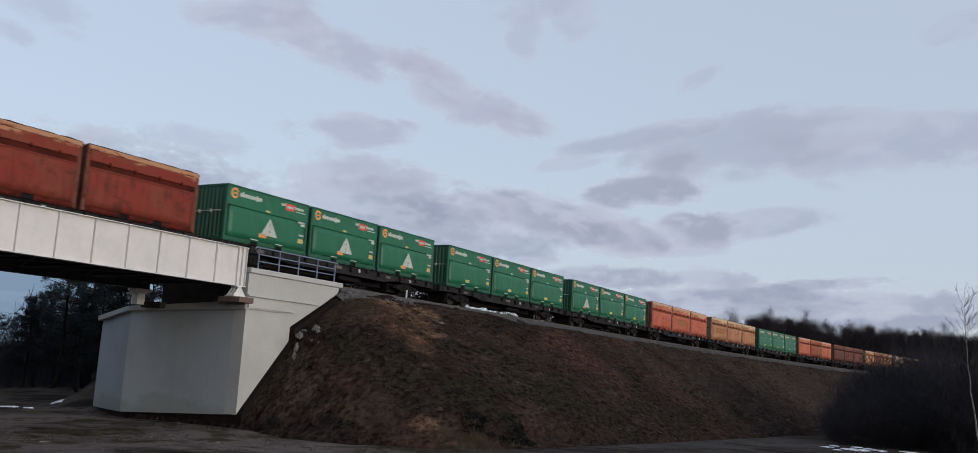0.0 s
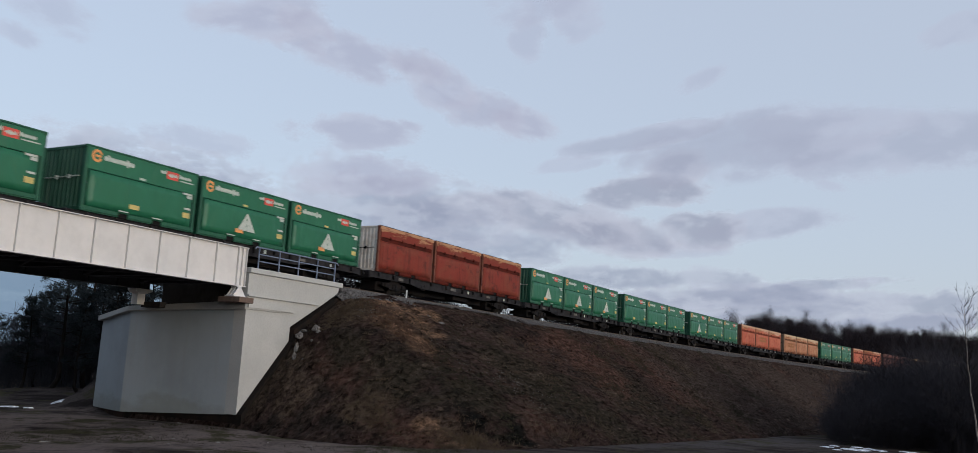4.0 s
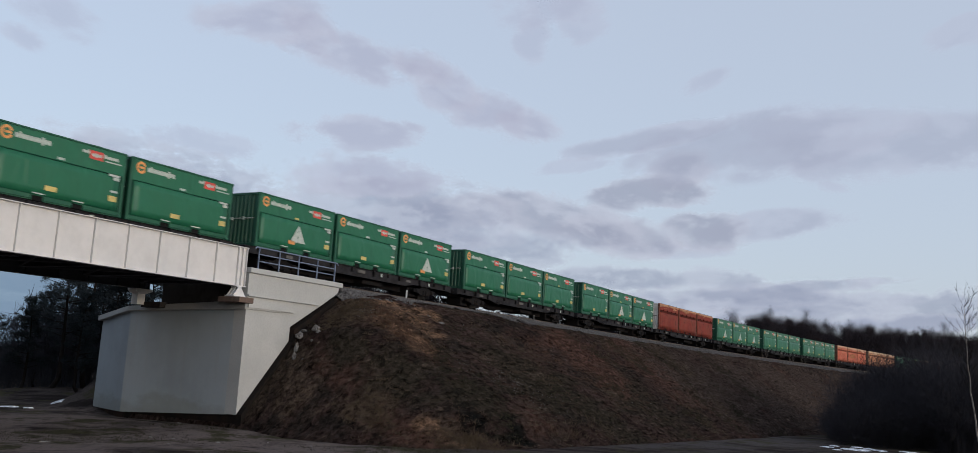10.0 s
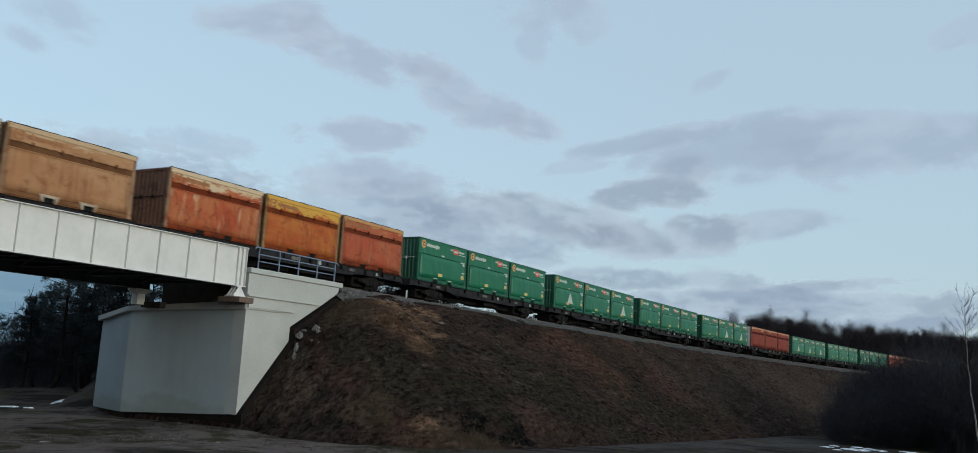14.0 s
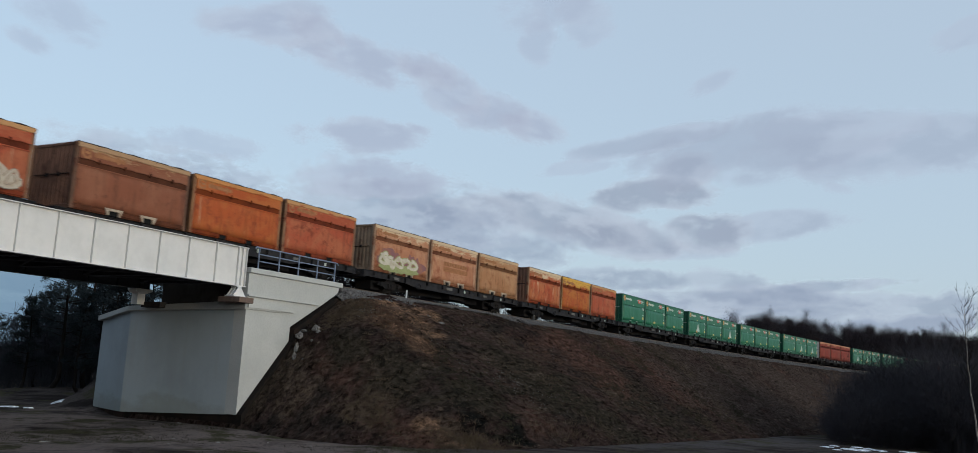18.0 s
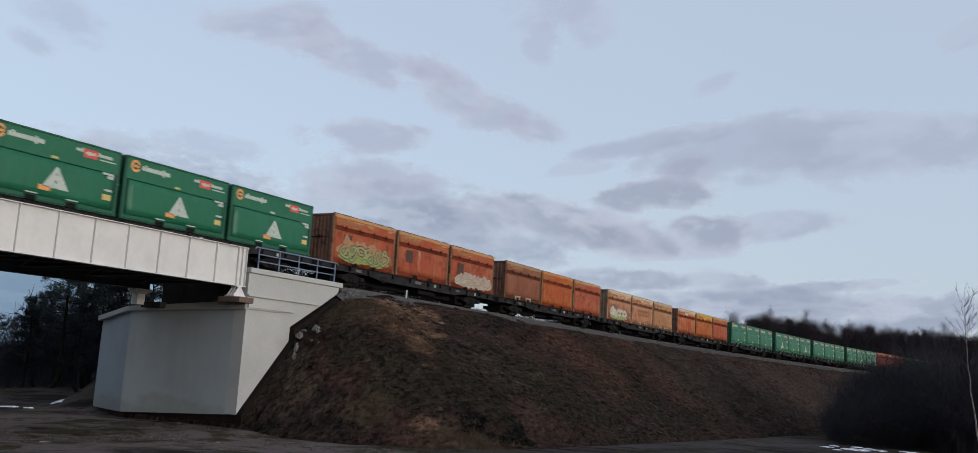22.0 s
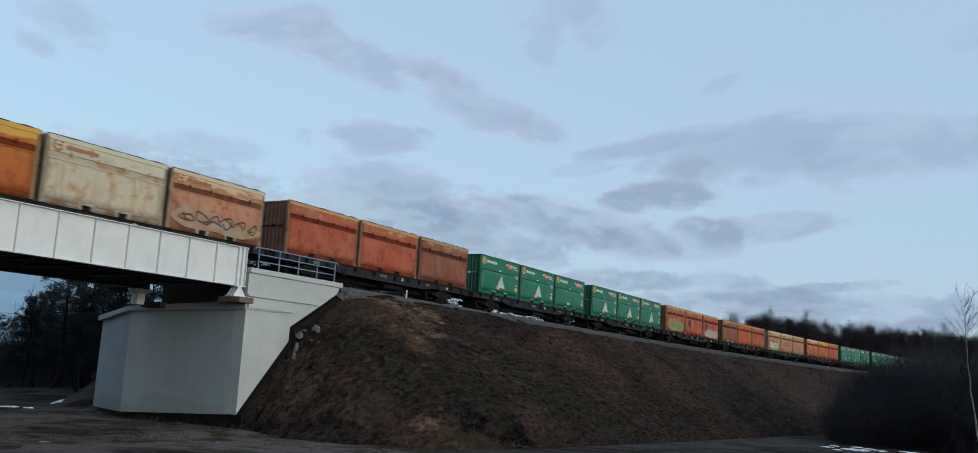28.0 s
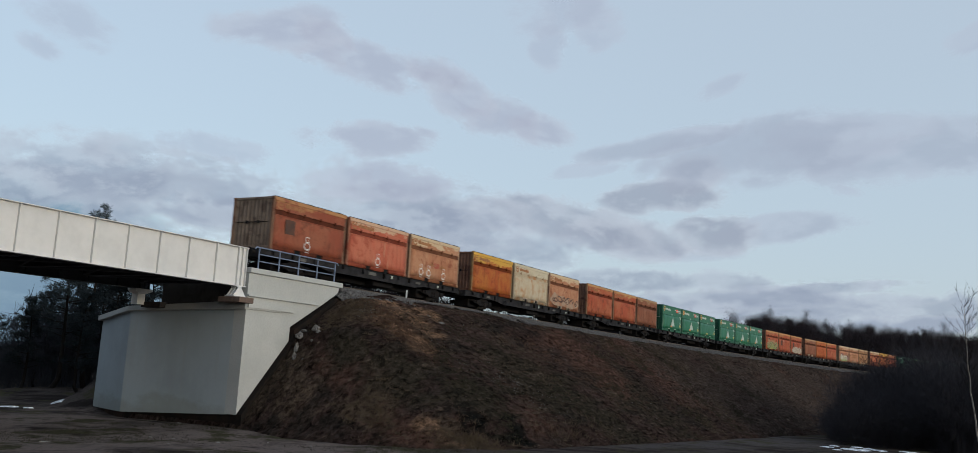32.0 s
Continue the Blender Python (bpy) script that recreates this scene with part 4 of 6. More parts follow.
def flourish(seed, width, height, n, thick, i):
    """Form i of a row of n sprayed forms that spell nothing: one ribbon along a hook that runs out into a spike."""
    r = random.Random(100 * seed + i)
    turn, knots = r.uniform(0, 6.28), r.choice((4, 5, 6))
    stroke = [(0.5 + (0.30 + 0.22 * (k % 2)) * math.cos(turn + 1.25 * k), 0.5 + (0.34 + 0.2 * (k % 2)) * math.sin(turn + 1.25 * k)) for k in range(knots)]
    stroke += [(r.uniform(0.0, 0.5), r.uniform(0.1, 0.9)), (r.uniform(0.6, 1.2), r.uniform(0.0, 1.05))]
    w, lift, lean, size = width / n * 1.15, height * r.uniform(0.0, 0.12), r.uniform(-0.12, 0.12), height * r.uniform(0.80, 1.0)
    place = []
    for k in range(len(stroke) - 1):
        q = [stroke[min(max(k + e, 0), len(stroke) - 1)] for e in (-1, 0, 1, 2)]
        for t in (0.0, 0.25, 0.5, 0.75):
            u, v = (0.5 * (2 * q[1][c] + (q[2][c] - q[0][c]) * t + (2 * q[0][c] - 5 * q[1][c] + 4 * q[2][c] - q[3][c]) * t * t
                           + (3 * q[1][c] - q[0][c] - 3 * q[2][c] + q[3][c]) * t ** 3) for c in (0, 1))
            place.append(Vector((-width / 2 + width * i / n + w * u + lean * size * v, -0.0006 * i - 0.00002 * len(place), lift + size * v)))
    bm, last = bmnew(), None
    for k, here in enumerate(place):
        way = (place[min(k + 1, len(place) - 1)] - place[max(k - 1, 0)]).normalized()
        side = Vector((-way.z, 0, way.x)) * thick * (1 + 0.25 * noise.noise(here * 3))
        pair = (bm.verts.new(here - side), bm.verts.new(here + side))
        if last:
            bm.faces.new((last[0], pair[0], pair[1], last[1]))
        last = pair
    return bm


M["graffiti_green"] = plain("graffiti_green", (0.20, 0.26, 0.07), (0.30, 0.30, 0.12), 0.7, 0, 4, 30, 0.0003)
M["graffiti_lime"] = plain("graffiti_lime", (0.30, 0.33, 0.155), (0.26, 0.27, 0.12), 0.7, 0, 4, 30, 0.0003)
M["graffiti_silver"] = plain("graffiti_silver", (0.56, 0.52, 0.43), (0.44, 0.38, 0.30), 0.7, 0, 3, 30, 0.0003)
M["graffiti_grey"] = plain("graffiti_grey", (0.20, 0.16, 0.13), (0.26, 0.19, 0.14), 0.7, 0, 3, 30, 0.0003)
M["graffiti_halo"] = plain("graffiti_halo", (0.40, 0.24, 0.14), (0.30, 0.15, 0.08), 0.7, 0, 4, 30, 0.0003)
M["wash"] = plain("wash", (0.36, 0.27, 0.20), (0.33, 0.17, 0.10), 0.7, 0, 1.5, 20, 0.0003)
M["graffiti_white"] = plain("graffiti_white", (0.46, 0.40, 0.33), (0.36, 0.28, 0.21), 0.7, 0, 2, 30, 0.0003)
M["dark_paint"] = plain("dark_paint", (0.075, 0.048, 0.040), (0.11, 0.055, 0.04), 0.7, 0, 3, 30, 0.0003)
M["graffiti_purple"] = plain("graffiti_purple", (0.21, 0.105, 0.115), (0.28, 0.125, 0.09), 0.7, 0, 1.6, 30, 0.0003)
M["graffiti_dark"] = plain("graffiti_dark", (0.06, 0.06, 0.045), (0.10, 0.08, 0.05), 0.7, 0, 4, 30, 0.0003)
M["chips"] = plain("bulk_load", (0.10, 0.07, 0.05), (0.05, 0.035, 0.025), 0.95, 0, 2, 20, 0.02)

M["cover"] = plain("cover_cloth", (0.050, 0.036, 0.034), (0.030, 0.022, 0.020), 0.85, 0, 2, 20, 0.004)
DECO_Y = -HW - 0.052


def container(style, marks=""):
    """One 20-foot bulk box. marks: letters for what is painted on its near side."""
    root = new("bulk_container")
    panel, band, post = (M[k] for k in STYLES[style])
    endm = M["green_end"] if style == "green" else M["tan_end"] if style in ("tan", "pink", "cream") else M["grey_end"] if "1" in marks else M["rust_shade_end"]
    if "e" in marks:
        endm = M["pale_end"]
    green = style == "green"
    ew = shared("end_wall", end_wall, endm)
    eh, es = shared("end_header", end_header, endm), shared("end_sill", end_sill, endm)
    for x, turn in ((-B2 + 0.03, 0), (B2 - 0.03, 180)):
        part("end_wall", ew, None, root, pose_in=pose(x, 0, 0, 0, 0, turn))
        part("end_header", eh, None, root, pose_in=pose(x, 0, 0, 0, 0, turn))
        part("end_sill", es, None, root, pose_in=pose(x, 0, 0, 0, 0, turn))
    part("locking_bar", shared("locking_bar", lock_bar, M["label_white"] if green else M["steel_dark"]), None, root, pose_in=pose(-B2 + 0.03, 0, 0))
    cp = shared("corner_post", corner_post, post)
    for sx in (-1, 1):
        for sy in (-1, 1):
            part("corner_post", cp, None, root, pose_in=pose(sx * (B2 - 0.08), sy * (HW - 0.08), 0))
    for sy in (-1, 1):
        turn = 0 if sy < 0 else 180
        y = sy * (HW - 0.03)
        part("lower_panel", shared("lower_panel", (lambda: lower_panel(CREASE_GREEN, 0.23)) if green else lower_panel, panel), None, root, pose_in=pose(0, y, 0, 0, 0, turn))
        low, out = M["green_low"] if green else M[style + "_low"], SLOT_X + SLOT_W + 0.036
        for key, x0, x1 in (("rear_skirt", -B2 + 0.09, -out), ("middle_skirt", -SLOT_X + SLOT_W + 0.036, SLOT_X - SLOT_W - 0.036), ("front_skirt", out, B2 - 0.09)):
            part("bottom_rail", shared(key, lambda: skirt(x0, x1), low), None, root, pose_in=pose(0, y, 0, 0, 0, turn))
        if green:
            part("top_rail", shared("top_rail", top_rail, post), None, root, pose_in=pose(0, y, 0, 0, 0, turn))
            part("upper_panel", shared("upper_panel", upper_panel, band), None, root, pose_in=pose(0, y, 0, 0, 0, turn))
        else:
            part("upper_band", shared("upper_band", upper_band, band), None, root, pose_in=pose(0, y, 0, 0, 0, turn))
            part("rim_beam", shared("rim_beam", rim_beam, M[style + "_rim"]), None, root, pose_in=pose(0, y, 0, 0, 0, turn))
            for x in (-1.9, -0.6, 0.75, 2.0):
                part("catch", shared("catch", catch, M[style + "_stripe"]), None, root, pose_in=pose(x, y, CREASE + 0.27, 0, 0, turn))
            part("cover_edge", shared("cover_edge", rim_cloth, M["cover"]), None, root, "dark cover edge", pose_in=pose(0, y, 0, 0, 0, turn))
            part("panel_lip", shared("panel_lip", panel_lip, band), None, root, pose_in=pose(0, y, 0, 0, 0, turn))
            part("recessed_stripe", shared("recessed_stripe", stripe, M[style + "_stripe"]), None, root, pose_in=pose(0, y, 0, 0, 0, turn))
        for x in (-SLOT_X, SLOT_X):
            pale = "p" in marks and sy < 0
            pk = part("fork_pocket", shared("pocket_plate", pocket_plate, M["pocket_pale"]) if pale else shared("fork_pocket", pocket, low), None, root, "flared pale plate" if pale else "", pose_in=pose(x, y, 0, 0, 0, turn))
            part("slot", shared("slot", slot, M["black_void"]), None, pk)
    part("floor_pan", shared("floor_pan", floor_pan, M["steel_dark"]), None, root)
    part("load", shared("load", load, M["chips"]), None, root, "dark heaped bulk load")

    def deco(name, key, build, mat, x, z, y=DECO_Y, label=""):
        part(name, shared(key, build, mat), None, root, label, pose_in=pose(x, y, z))

    def row(key, seed, width, height, n, thick, mat, x, z, y, label):
        for q in range(n):
            deco("graffiti_shape", key + str(q), lambda: flourish(seed, width, height, n, thick, q), mat, x, z, y, label)
    up = -HW + 0.03 - 0.036 if green else -HW + 0.03 - 0.052
    lowy = -HW + 0.03 - 0.088
    zl = BOX_H - 0.40
    if green:
        deco("ring_emblem", "ring_emblem", ring_mark, M["label_orange"], -B2 + 0.52, zl, up, "orange ring emblem")
        deco("wordmark", "wordmark", lambda: wordmark(0, 1.55, 0.19, 11), M["label_white"], -B2 + 0.86, zl - 0.02, up, "white bars in a row")
        deco("small_wordmark", "small_wordmark", lambda: wordmark(0, 0.34, 0.13, 4), M["label_white"], 0.82, zl + 0.06, up)
        deco("red_panel", "red_panel", lambda: bars([(0, 0.66, -0.18, 0.18)]), M["label_red"], 1.18, zl - 0.01, up, "red sticker")
        deco("panel_lettering", "panel_lettering", lambda: wordmark(0, 0.50, 0.10, 5), M["label_white"], 1.26, zl - 0.01, up - 0.004)
        deco("side_wordmark", "side_wordmark", lambda: wordmark(0, 0.72, 0.13, 6), M["label_white"], 1.87, zl + 0.02, up)
        deco("underline", "underline", lambda: bars([(0, 0.8, -0.025, 0.025)]), M["label_white"], 1.97, zl - 0.15, up)
        deco("small_plate", "small_plate", lambda: bars([(-0.16, 0.16, -0.05, 0.05)]), M["label_yellow"] if "y" in marks else M["label_white"], -0.1, CREASE_GREEN + 0.12, up)
        deco("code_plate", "code_plate", lambda: bars([(-0.30, 0.26, 0.05, 0.14), (-0.05, 0.26, -0.1, 0.03)]), M["label_white"], B2 - 0.56, CREASE_GREEN - 0.14, lowy + 0.02)
        deco("code_plate", "code_plate_low", lambda: bars([(-0.14, 0.22, 0, 0.09)]), M["label_white"], B2 - 0.55, 0.98, lowy + 0.02)
        deco("yellow_plate", "yellow_plate", lambda: bars([(-0.2, 0.2, -0.12, 0.12)]), M["label_yellow"], B2 - 0.55, 0.72, lowy + 0.02, "yellow sticker")
        for x in (-SLOT_X, SLOT_X):
            deco("pocket_mark", "pocket_mark", lambda: bars([(-0.26, 0.26, 0, 0.05)]), M["label_white"], x, 0.262, lowy + 0.045)
        deco("yellow_plate", "yellow_plate_low", lambda: bars([(-0.26, 0.26, -0.1, 0.1)]), M["label_orange" if "A" in marks else "label_yellow"], -0.42, 0.56, lowy, "yellow sticker")
        if "A" in marks:
            deco("triangle_emblem", "triangle_emblem", triangle, M["label_white"], 0.06, 0.60, lowy, "large white triangle emblem with a dashed middle")
    else:
        if "m" not in marks:
            deco("ring_emblem", "ring_emblem", ring_mark, M["faded_mark"], -B2 + 0.5, zl + 0.02, up, "faded brown ring emblem")
            deco("wordmark", "wordmark", lambda: wordmark(0, 1.55, 0.19, 11), M["faded_mark"], -B2 + 0.86, zl, up, "faded brown bars in a row")
        if "v" in marks:
            deco("lettering", "big_letters", lambda: bars([(0.06 + 0.34 * q, 0.33 + 0.34 * q, -0.13, 0.13) for q in range(9)]), M["faded_mark"], -1.5, 1.42, lowy, "row of faded dark bars")
            deco("lettering", "long_bar", lambda: bars([(0, 3.15, -0.15, 0.15)]), M["faded_mark"], -1.5, 1.05, lowy, "long faded rust-coloured bar")
        if "d" in marks:
            deco("dark_square", "dark_square", lambda: bars([(-0.38, 0.38, -0.38, 0.38)]), M["dark_paint"], -1.70, 1.32, lowy + 0.01, "dark grey sticker")
        if "g" in marks:
            deco("graffiti_halo", "graffiti_halo", lambda: graffito(3, 5.3, 1.45), M["graffiti_halo"], -0.05, 0.14, lowy, "pale tan sprayed halo")
            deco("graffiti", "graffiti_a", lambda: graffito(5, 4.9, 0.72, 7), M["graffiti_green"], -0.05, 0.12, lowy - 0.004, "yellow-green sprayed graffiti")
            row("graffiti_a_edge", 4, 4.7, 1.05, 6, 0.115, M["graffiti_dark"], -0.05, 0.22, lowy - 0.010, "dark green sprayed outline")
            row("graffiti_a_fill", 4, 4.7, 1.05, 6, 0.060, M["graffiti_lime"], -0.05, 0.22, lowy - 0.018, "pale lime sprayed forms")
        if "w" in marks:
            deco("graffiti", "graffiti_b", lambda: graffito(8, 5.2, 1.15), M["graffiti_white"], 0.1, 0.08, lowy - 0.004, "whitish sprayed graffiti")
            row("graffiti_b_edge", 9, 4.9, 0.86, 7, 0.105, M["graffiti_grey"], 0.1, 0.14, lowy - 0.010, "grey sprayed outline")
            row("graffiti_b_fill", 9, 4.9, 0.86, 7, 0.070, M["graffiti_white"], 0.1, 0.14, lowy - 0.018, "silver-white sprayed forms")
        if "s" in marks:
            deco("graffiti_halo", "graffiti_s_halo", lambda: graffito(14, 5.4, 1.45), M["graffiti_purple"], 0.0, 0.14, lowy, "purple sprayed halo")
            deco("graffiti", "graffiti_d", lambda: graffito(13, 4.3, 0.62), M["graffiti_lime"], -0.3, 0.08, lowy - 0.004, "light green sprayed graffiti")
            row("graffiti_c_edge", 12, 3.9, 0.80, 5, 0.150, M["graffiti_lime"], -0.4, 0.34, lowy - 0.010, "light green sprayed outline")
            row("graffiti_c_fill", 12, 3.9, 0.80, 5, 0.100, M["graffiti_silver"], -0.4, 0.34, lowy - 0.018, "cream sprayed forms")
        if "l" in marks:
            deco("graffiti", "tag_fill", lambda: graffito(21, 5.75, 1.2, 3), M["wash"], 0.0, 0.12, lowy - 0.002, "pale grey washed patch")
            row("tag_line", 22, 5.0, 0.60, 6, 0.045, M["dark_paint"], 0.1, 0.42, lowy - 0.008, "thin dark sprayed forms")
        if "r" in marks:
            deco("red_panel", "red_panel", lambda: bars([(0, 0.62, -0.17, 0.17)]), M["faded_red"], -0.2, 1.1, lowy, "faded red sticker")
            deco("side_wordmark", "side_wordmark_b", lambda: wordmark(0, 0.5, 0.16, 4), M["faded_mark"], -0.8, 1.12, lowy)
            deco("side_wordmark", "side_wordmark_c", lambda: wordmark(0, 0.7, 0.16, 5), M["faded_mark"], 0.52, 1.05, lowy)
        for k, x in (("1", (-0.25,)), ("2", (-1.7, -0.8, 1.0)), ("3", (-0.1,))):
            if k in marks:
                for xx in x:
                    deco("painted_ring", "painted_ring", loop_mark, M["white_paint"], xx, 0.52, lowy, "white sprayed rings and squares")
    return root


M["pale_end"] = plain("pale_end", (0.68, 0.65, 0.60), (0.52, 0.45, 0.39), 0.8, 0, 1.5, 20, 0.002)


# ---- wagon ----
def bogie(parent, x):
    bg = part("bogie", box(box(bmnew(), -1.35, 1.35, -0.6, 0.6, 0.14, 0.72, 0.03), -0.06, 0.06, -0.2, 0.2, 0.72, 0.80), M["steel_dark"], parent, pose_in=pose(x, 0, 0))
    for sy in (-1, 1):
        bm = bmnew()
        prism(bm, [(-1.25, 0.42), (-1.25, 0.62), (-0.55, 0.68), (-0.35, 0.84), (0.35, 0.84), (0.55, 0.68), (1.25, 0.62), (1.25, 0.42), (0.75, 0.44), (0.5, 0.26), (-0.5, 0.26), (-0.75, 0.44)], sy * 1.0 - 0.06, sy * 1.0 + 0.06)
        for wx in (-0.9, 0.9):
            box(bm, wx - 0.16, wx + 0.16, sy * 1.06 - 0.09, sy * 1.06 + 0.09, 0.36, 0.64, 0.03)
        for wx in (-0.14, 0.14):
            rod(bm, (wx, sy * 1.06, 0.30), (wx, sy * 1.06, 0.58), 0.09, 8)
        part("side_frame", bm, M["steel_dark"], bg)
    for wx in (-0.9, 0.9):
        bm = rod(bmnew(), (0, -1.1, 0), (0, 1.1, 0), 0.075, 10)
        for sy in (-1, 1):
            rod(bm, (0, sy * 0.70, 0), (0, sy * 0.83, 0), 0.46, 28)
            rod(bm, (0, sy * 0.66, 0), (0, sy * 0.70, 0), 0.49, 28)
            for k in range(3):
                a = 2 * math.pi * k / 3
                rod(bm, (0.26 * math.cos(a), sy * 0.83, 0.26 * math.sin(a)), (0.26 * math.cos(a), sy * 0.85, 0.26 * math.sin(a)), 0.06, 6)
        part("wheelset", bm, M["wheel_steel"], bg, pose_in=pose(wx, 0, 0.46))
    return bg


def wagon():
    root = new("container_wagon")
    half = 9.75
    top = BOX_Z - RAIL_Z - 0.02
    for sy in (-1, 1):
        bm = bmnew()
        prism(bm, [(-half, top - 0.36), (-half, top), (half, top), (half, top - 0.36), (5.4, top - 0.36), (4.4, top - 0.50), (-4.4, top - 0.50), (-5.4, top - 0.36)], sy * 1.22 - 0.03, sy * 1.22 + 0.03)
        box(bm, -half, half, sy * 1.22 - 0.09, sy * 1.22 + 0.09, top - 0.025, top)
        box(bm, -4.4, 4.4, sy * 1.22 - 0.09, sy * 1.22 + 0.09, top - 0.525, top - 0.50)
        part("side_sill", bm, M["sill_steel"], root)
        for i, x in enumerate([-8.9, -7.4, -5.6, -3.1, -1.2, 0.9, 2.4, 3.6, 5.9, 7.6, 8.9]):
            bm = box(bmnew(), x - 0.07, x + 0.07, sy * 1.34 - 0.07, sy * 1.34 + 0.07, top - 0.24 - 0.05 * (i % 3), top - 0.04, 0.01)
            part("lashing_bracket", bm, M["steel_dark"] if i % 2 else M["sill_steel"], root)
        for x, w, h in ((-6.6, 0.5, 0.16), (-0.3, 0.7, 0.18), (1.7, 0.16, 0.2), (4.6, 0.5, 0.14), (7.0, 0.16, 0.16)):
            part("label_plate", box(bmnew(), x - w / 2, x + w / 2, sy * 1.315 - 0.004, sy * 1.315 + 0.004, top - 0.28, top - 0.28 + h), M["label_white"] if w < 0.3 else M["sleeper"], root)
    part("centre_sill", box(box(bmnew(), -half, half, -0.25, 0.25, top - 0.45, top - 0.05), -5.3, 5.3, -0.22, 0.22, 0.36, top - 0.45), M["steel_dark"], root)
    for x in (-8.0, -6.2, -3.2, -0.05, 3.2, 6.2, 8.0):
        part("cross_member", box(bmnew(), x - 0.12, x + 0.12, -1.18, 1.18, top - 0.34, top - 0.06), M["steel_dark"], root)
    for sx in (-1, 1):
        part("headstock", box(bmnew(), sx * half - 0.1, sx * half + 0.1, -1.25, 1.25, top - 0.42, top + 0.02, 0.02), M["sill_steel"], root)
        for y in (-0.875, 0.875):
            bm = rod(bmnew(), (sx * (half + 0.1), y, top - 0.2), (sx * (half + 0.42), y, top - 0.2), 0.09, 12)
            rod(bm, (sx * (half + 0.42), y, top - 0.2), (sx * (half + 0.48), y, top - 0.2), 0.22, 16)
            part("buffer", bm, M["steel_dark"], root)
        bm = rod(bmnew(), (sx * (half + 0.08), 0, top - 0.22), (sx * (half + 0.5), 0, top - 0.28), 0.06, 8)
        part("coupling", bm, M["steel_dark"], root)
        bogie(root, sx * 6.9)
    bm = rod(bmnew(), (-3.6, 0, 0.45), (-2.2, 0, 0.45), 0.22, 14)
    part("brake_reservoir", bm, M["steel_dark"], root)
    bm = box(bmnew(), 0.4, 2.4, -0.9, 0.9, 0.35, 0.62, 0.03)
    part("brake_box", bm, M["steel_dark"], root)
    bm = bmnew()
    seg = 18
    for k in range(seg):
        a, b = 2 * math.pi * k / seg, 2 * math.pi * (k + 1) / seg
        rod(bm, (-4.2 + 0.21 * math.cos(a), -1.40, 0.72 + 0.21 * math.sin(a)), (-4.2 + 0.21 * math.cos(b), -1.40, 0.72 + 0.21 * math.sin(b)), 0.022, 5)
    rod(bm, (-4.2, -1.40, 0.53), (-4.2, -1.40, 0.91), 0.015, 5)
    rod(bm, (-4.39, -1.40, 0.72), (-4.01, -1.40, 0.72), 0.015, 5)
    rod(bm, (-4.2, -1.40, 0.72), (-4.2, -1.2, 0.72), 0.02, 5)
    part("handbrake_wheel", bm, M["sill_steel"], root)
    return tagged(root, "dark grey flat container wagon on two bogies", "wagon", "wagons of the train")


# rear to front on each wagon: colour and marks; wagon 0 is the first wholly green one behind the first plain pair
CONSIST = {
    -13: ("tan", "orange", "tan"), -12: ("green", "green", "green"), -11: ("orange", "red", "orange"), -10: ("green", "green", "green"),
    -9: ("cream:m", "tan", "tan"), -8: ("tan", "brown", "tan"), -7: ("maroon:m", "maroon:m", "maroon:m"), -6: ("coral", "rust", "coral"),
    -5: ("green", "green", "green"), -4: ("pink:v", "pink", "pink"), -3: ("coral", "coral:v", "coral"), -2: ("green:A", "green", "green"),
    -1: ("green", "green", "green"), 0: ("green:Ay", "green:Ay", "green:Ay"), 1: ("red:em", "red:m", "red:m"), 2: ("green", "green:Ay", "green:Ay"),
    3: ("green", "green", "green:y"), 4: ("green:Ay", "green", "green:A"), 5: ("green", "green", "green"), 6: ("drippy", "amber", "orange"),
    7: ("pink:sp", "pink:vp", "tan:p"), 8: ("brown:p", "flame", "orange"), 9: ("orange:dg", "orange:d", "orange:dw"), 10: ("green:Ay", "green:Ay", "green:A"),
    11: ("green:A", "green:A", "green"), 12: ("orange", "orange", "brown:m"), 13: ("amber", "cream:p", "pink:lp"), 14: ("rust:d1", "coral:3", "pink:2r"),
}
WORDS = {"coral": "faded coral-red steel bulk container", "rust": "rust-brown steel bulk container", "flame": "faded bright orange steel bulk container", "green": "green steel bulk container", "red": "rusty red steel bulk container", "orange": "weathered orange steel bulk container", "amber": "faded amber-orange steel bulk container",
         "tan": "rust-streaked tan steel bulk container", "drippy": "orange steel bulk container streaked white", "pink": "rusted pinkish-tan steel bulk container", "cream": "dirty cream steel bulk container", "brown": "brown rusted steel bulk container", "maroon": "dark maroon steel bulk container"}
first_box, first_wagon = {}, None
TRAIN = []        # thing, wagon number, offset in the wagon's frame
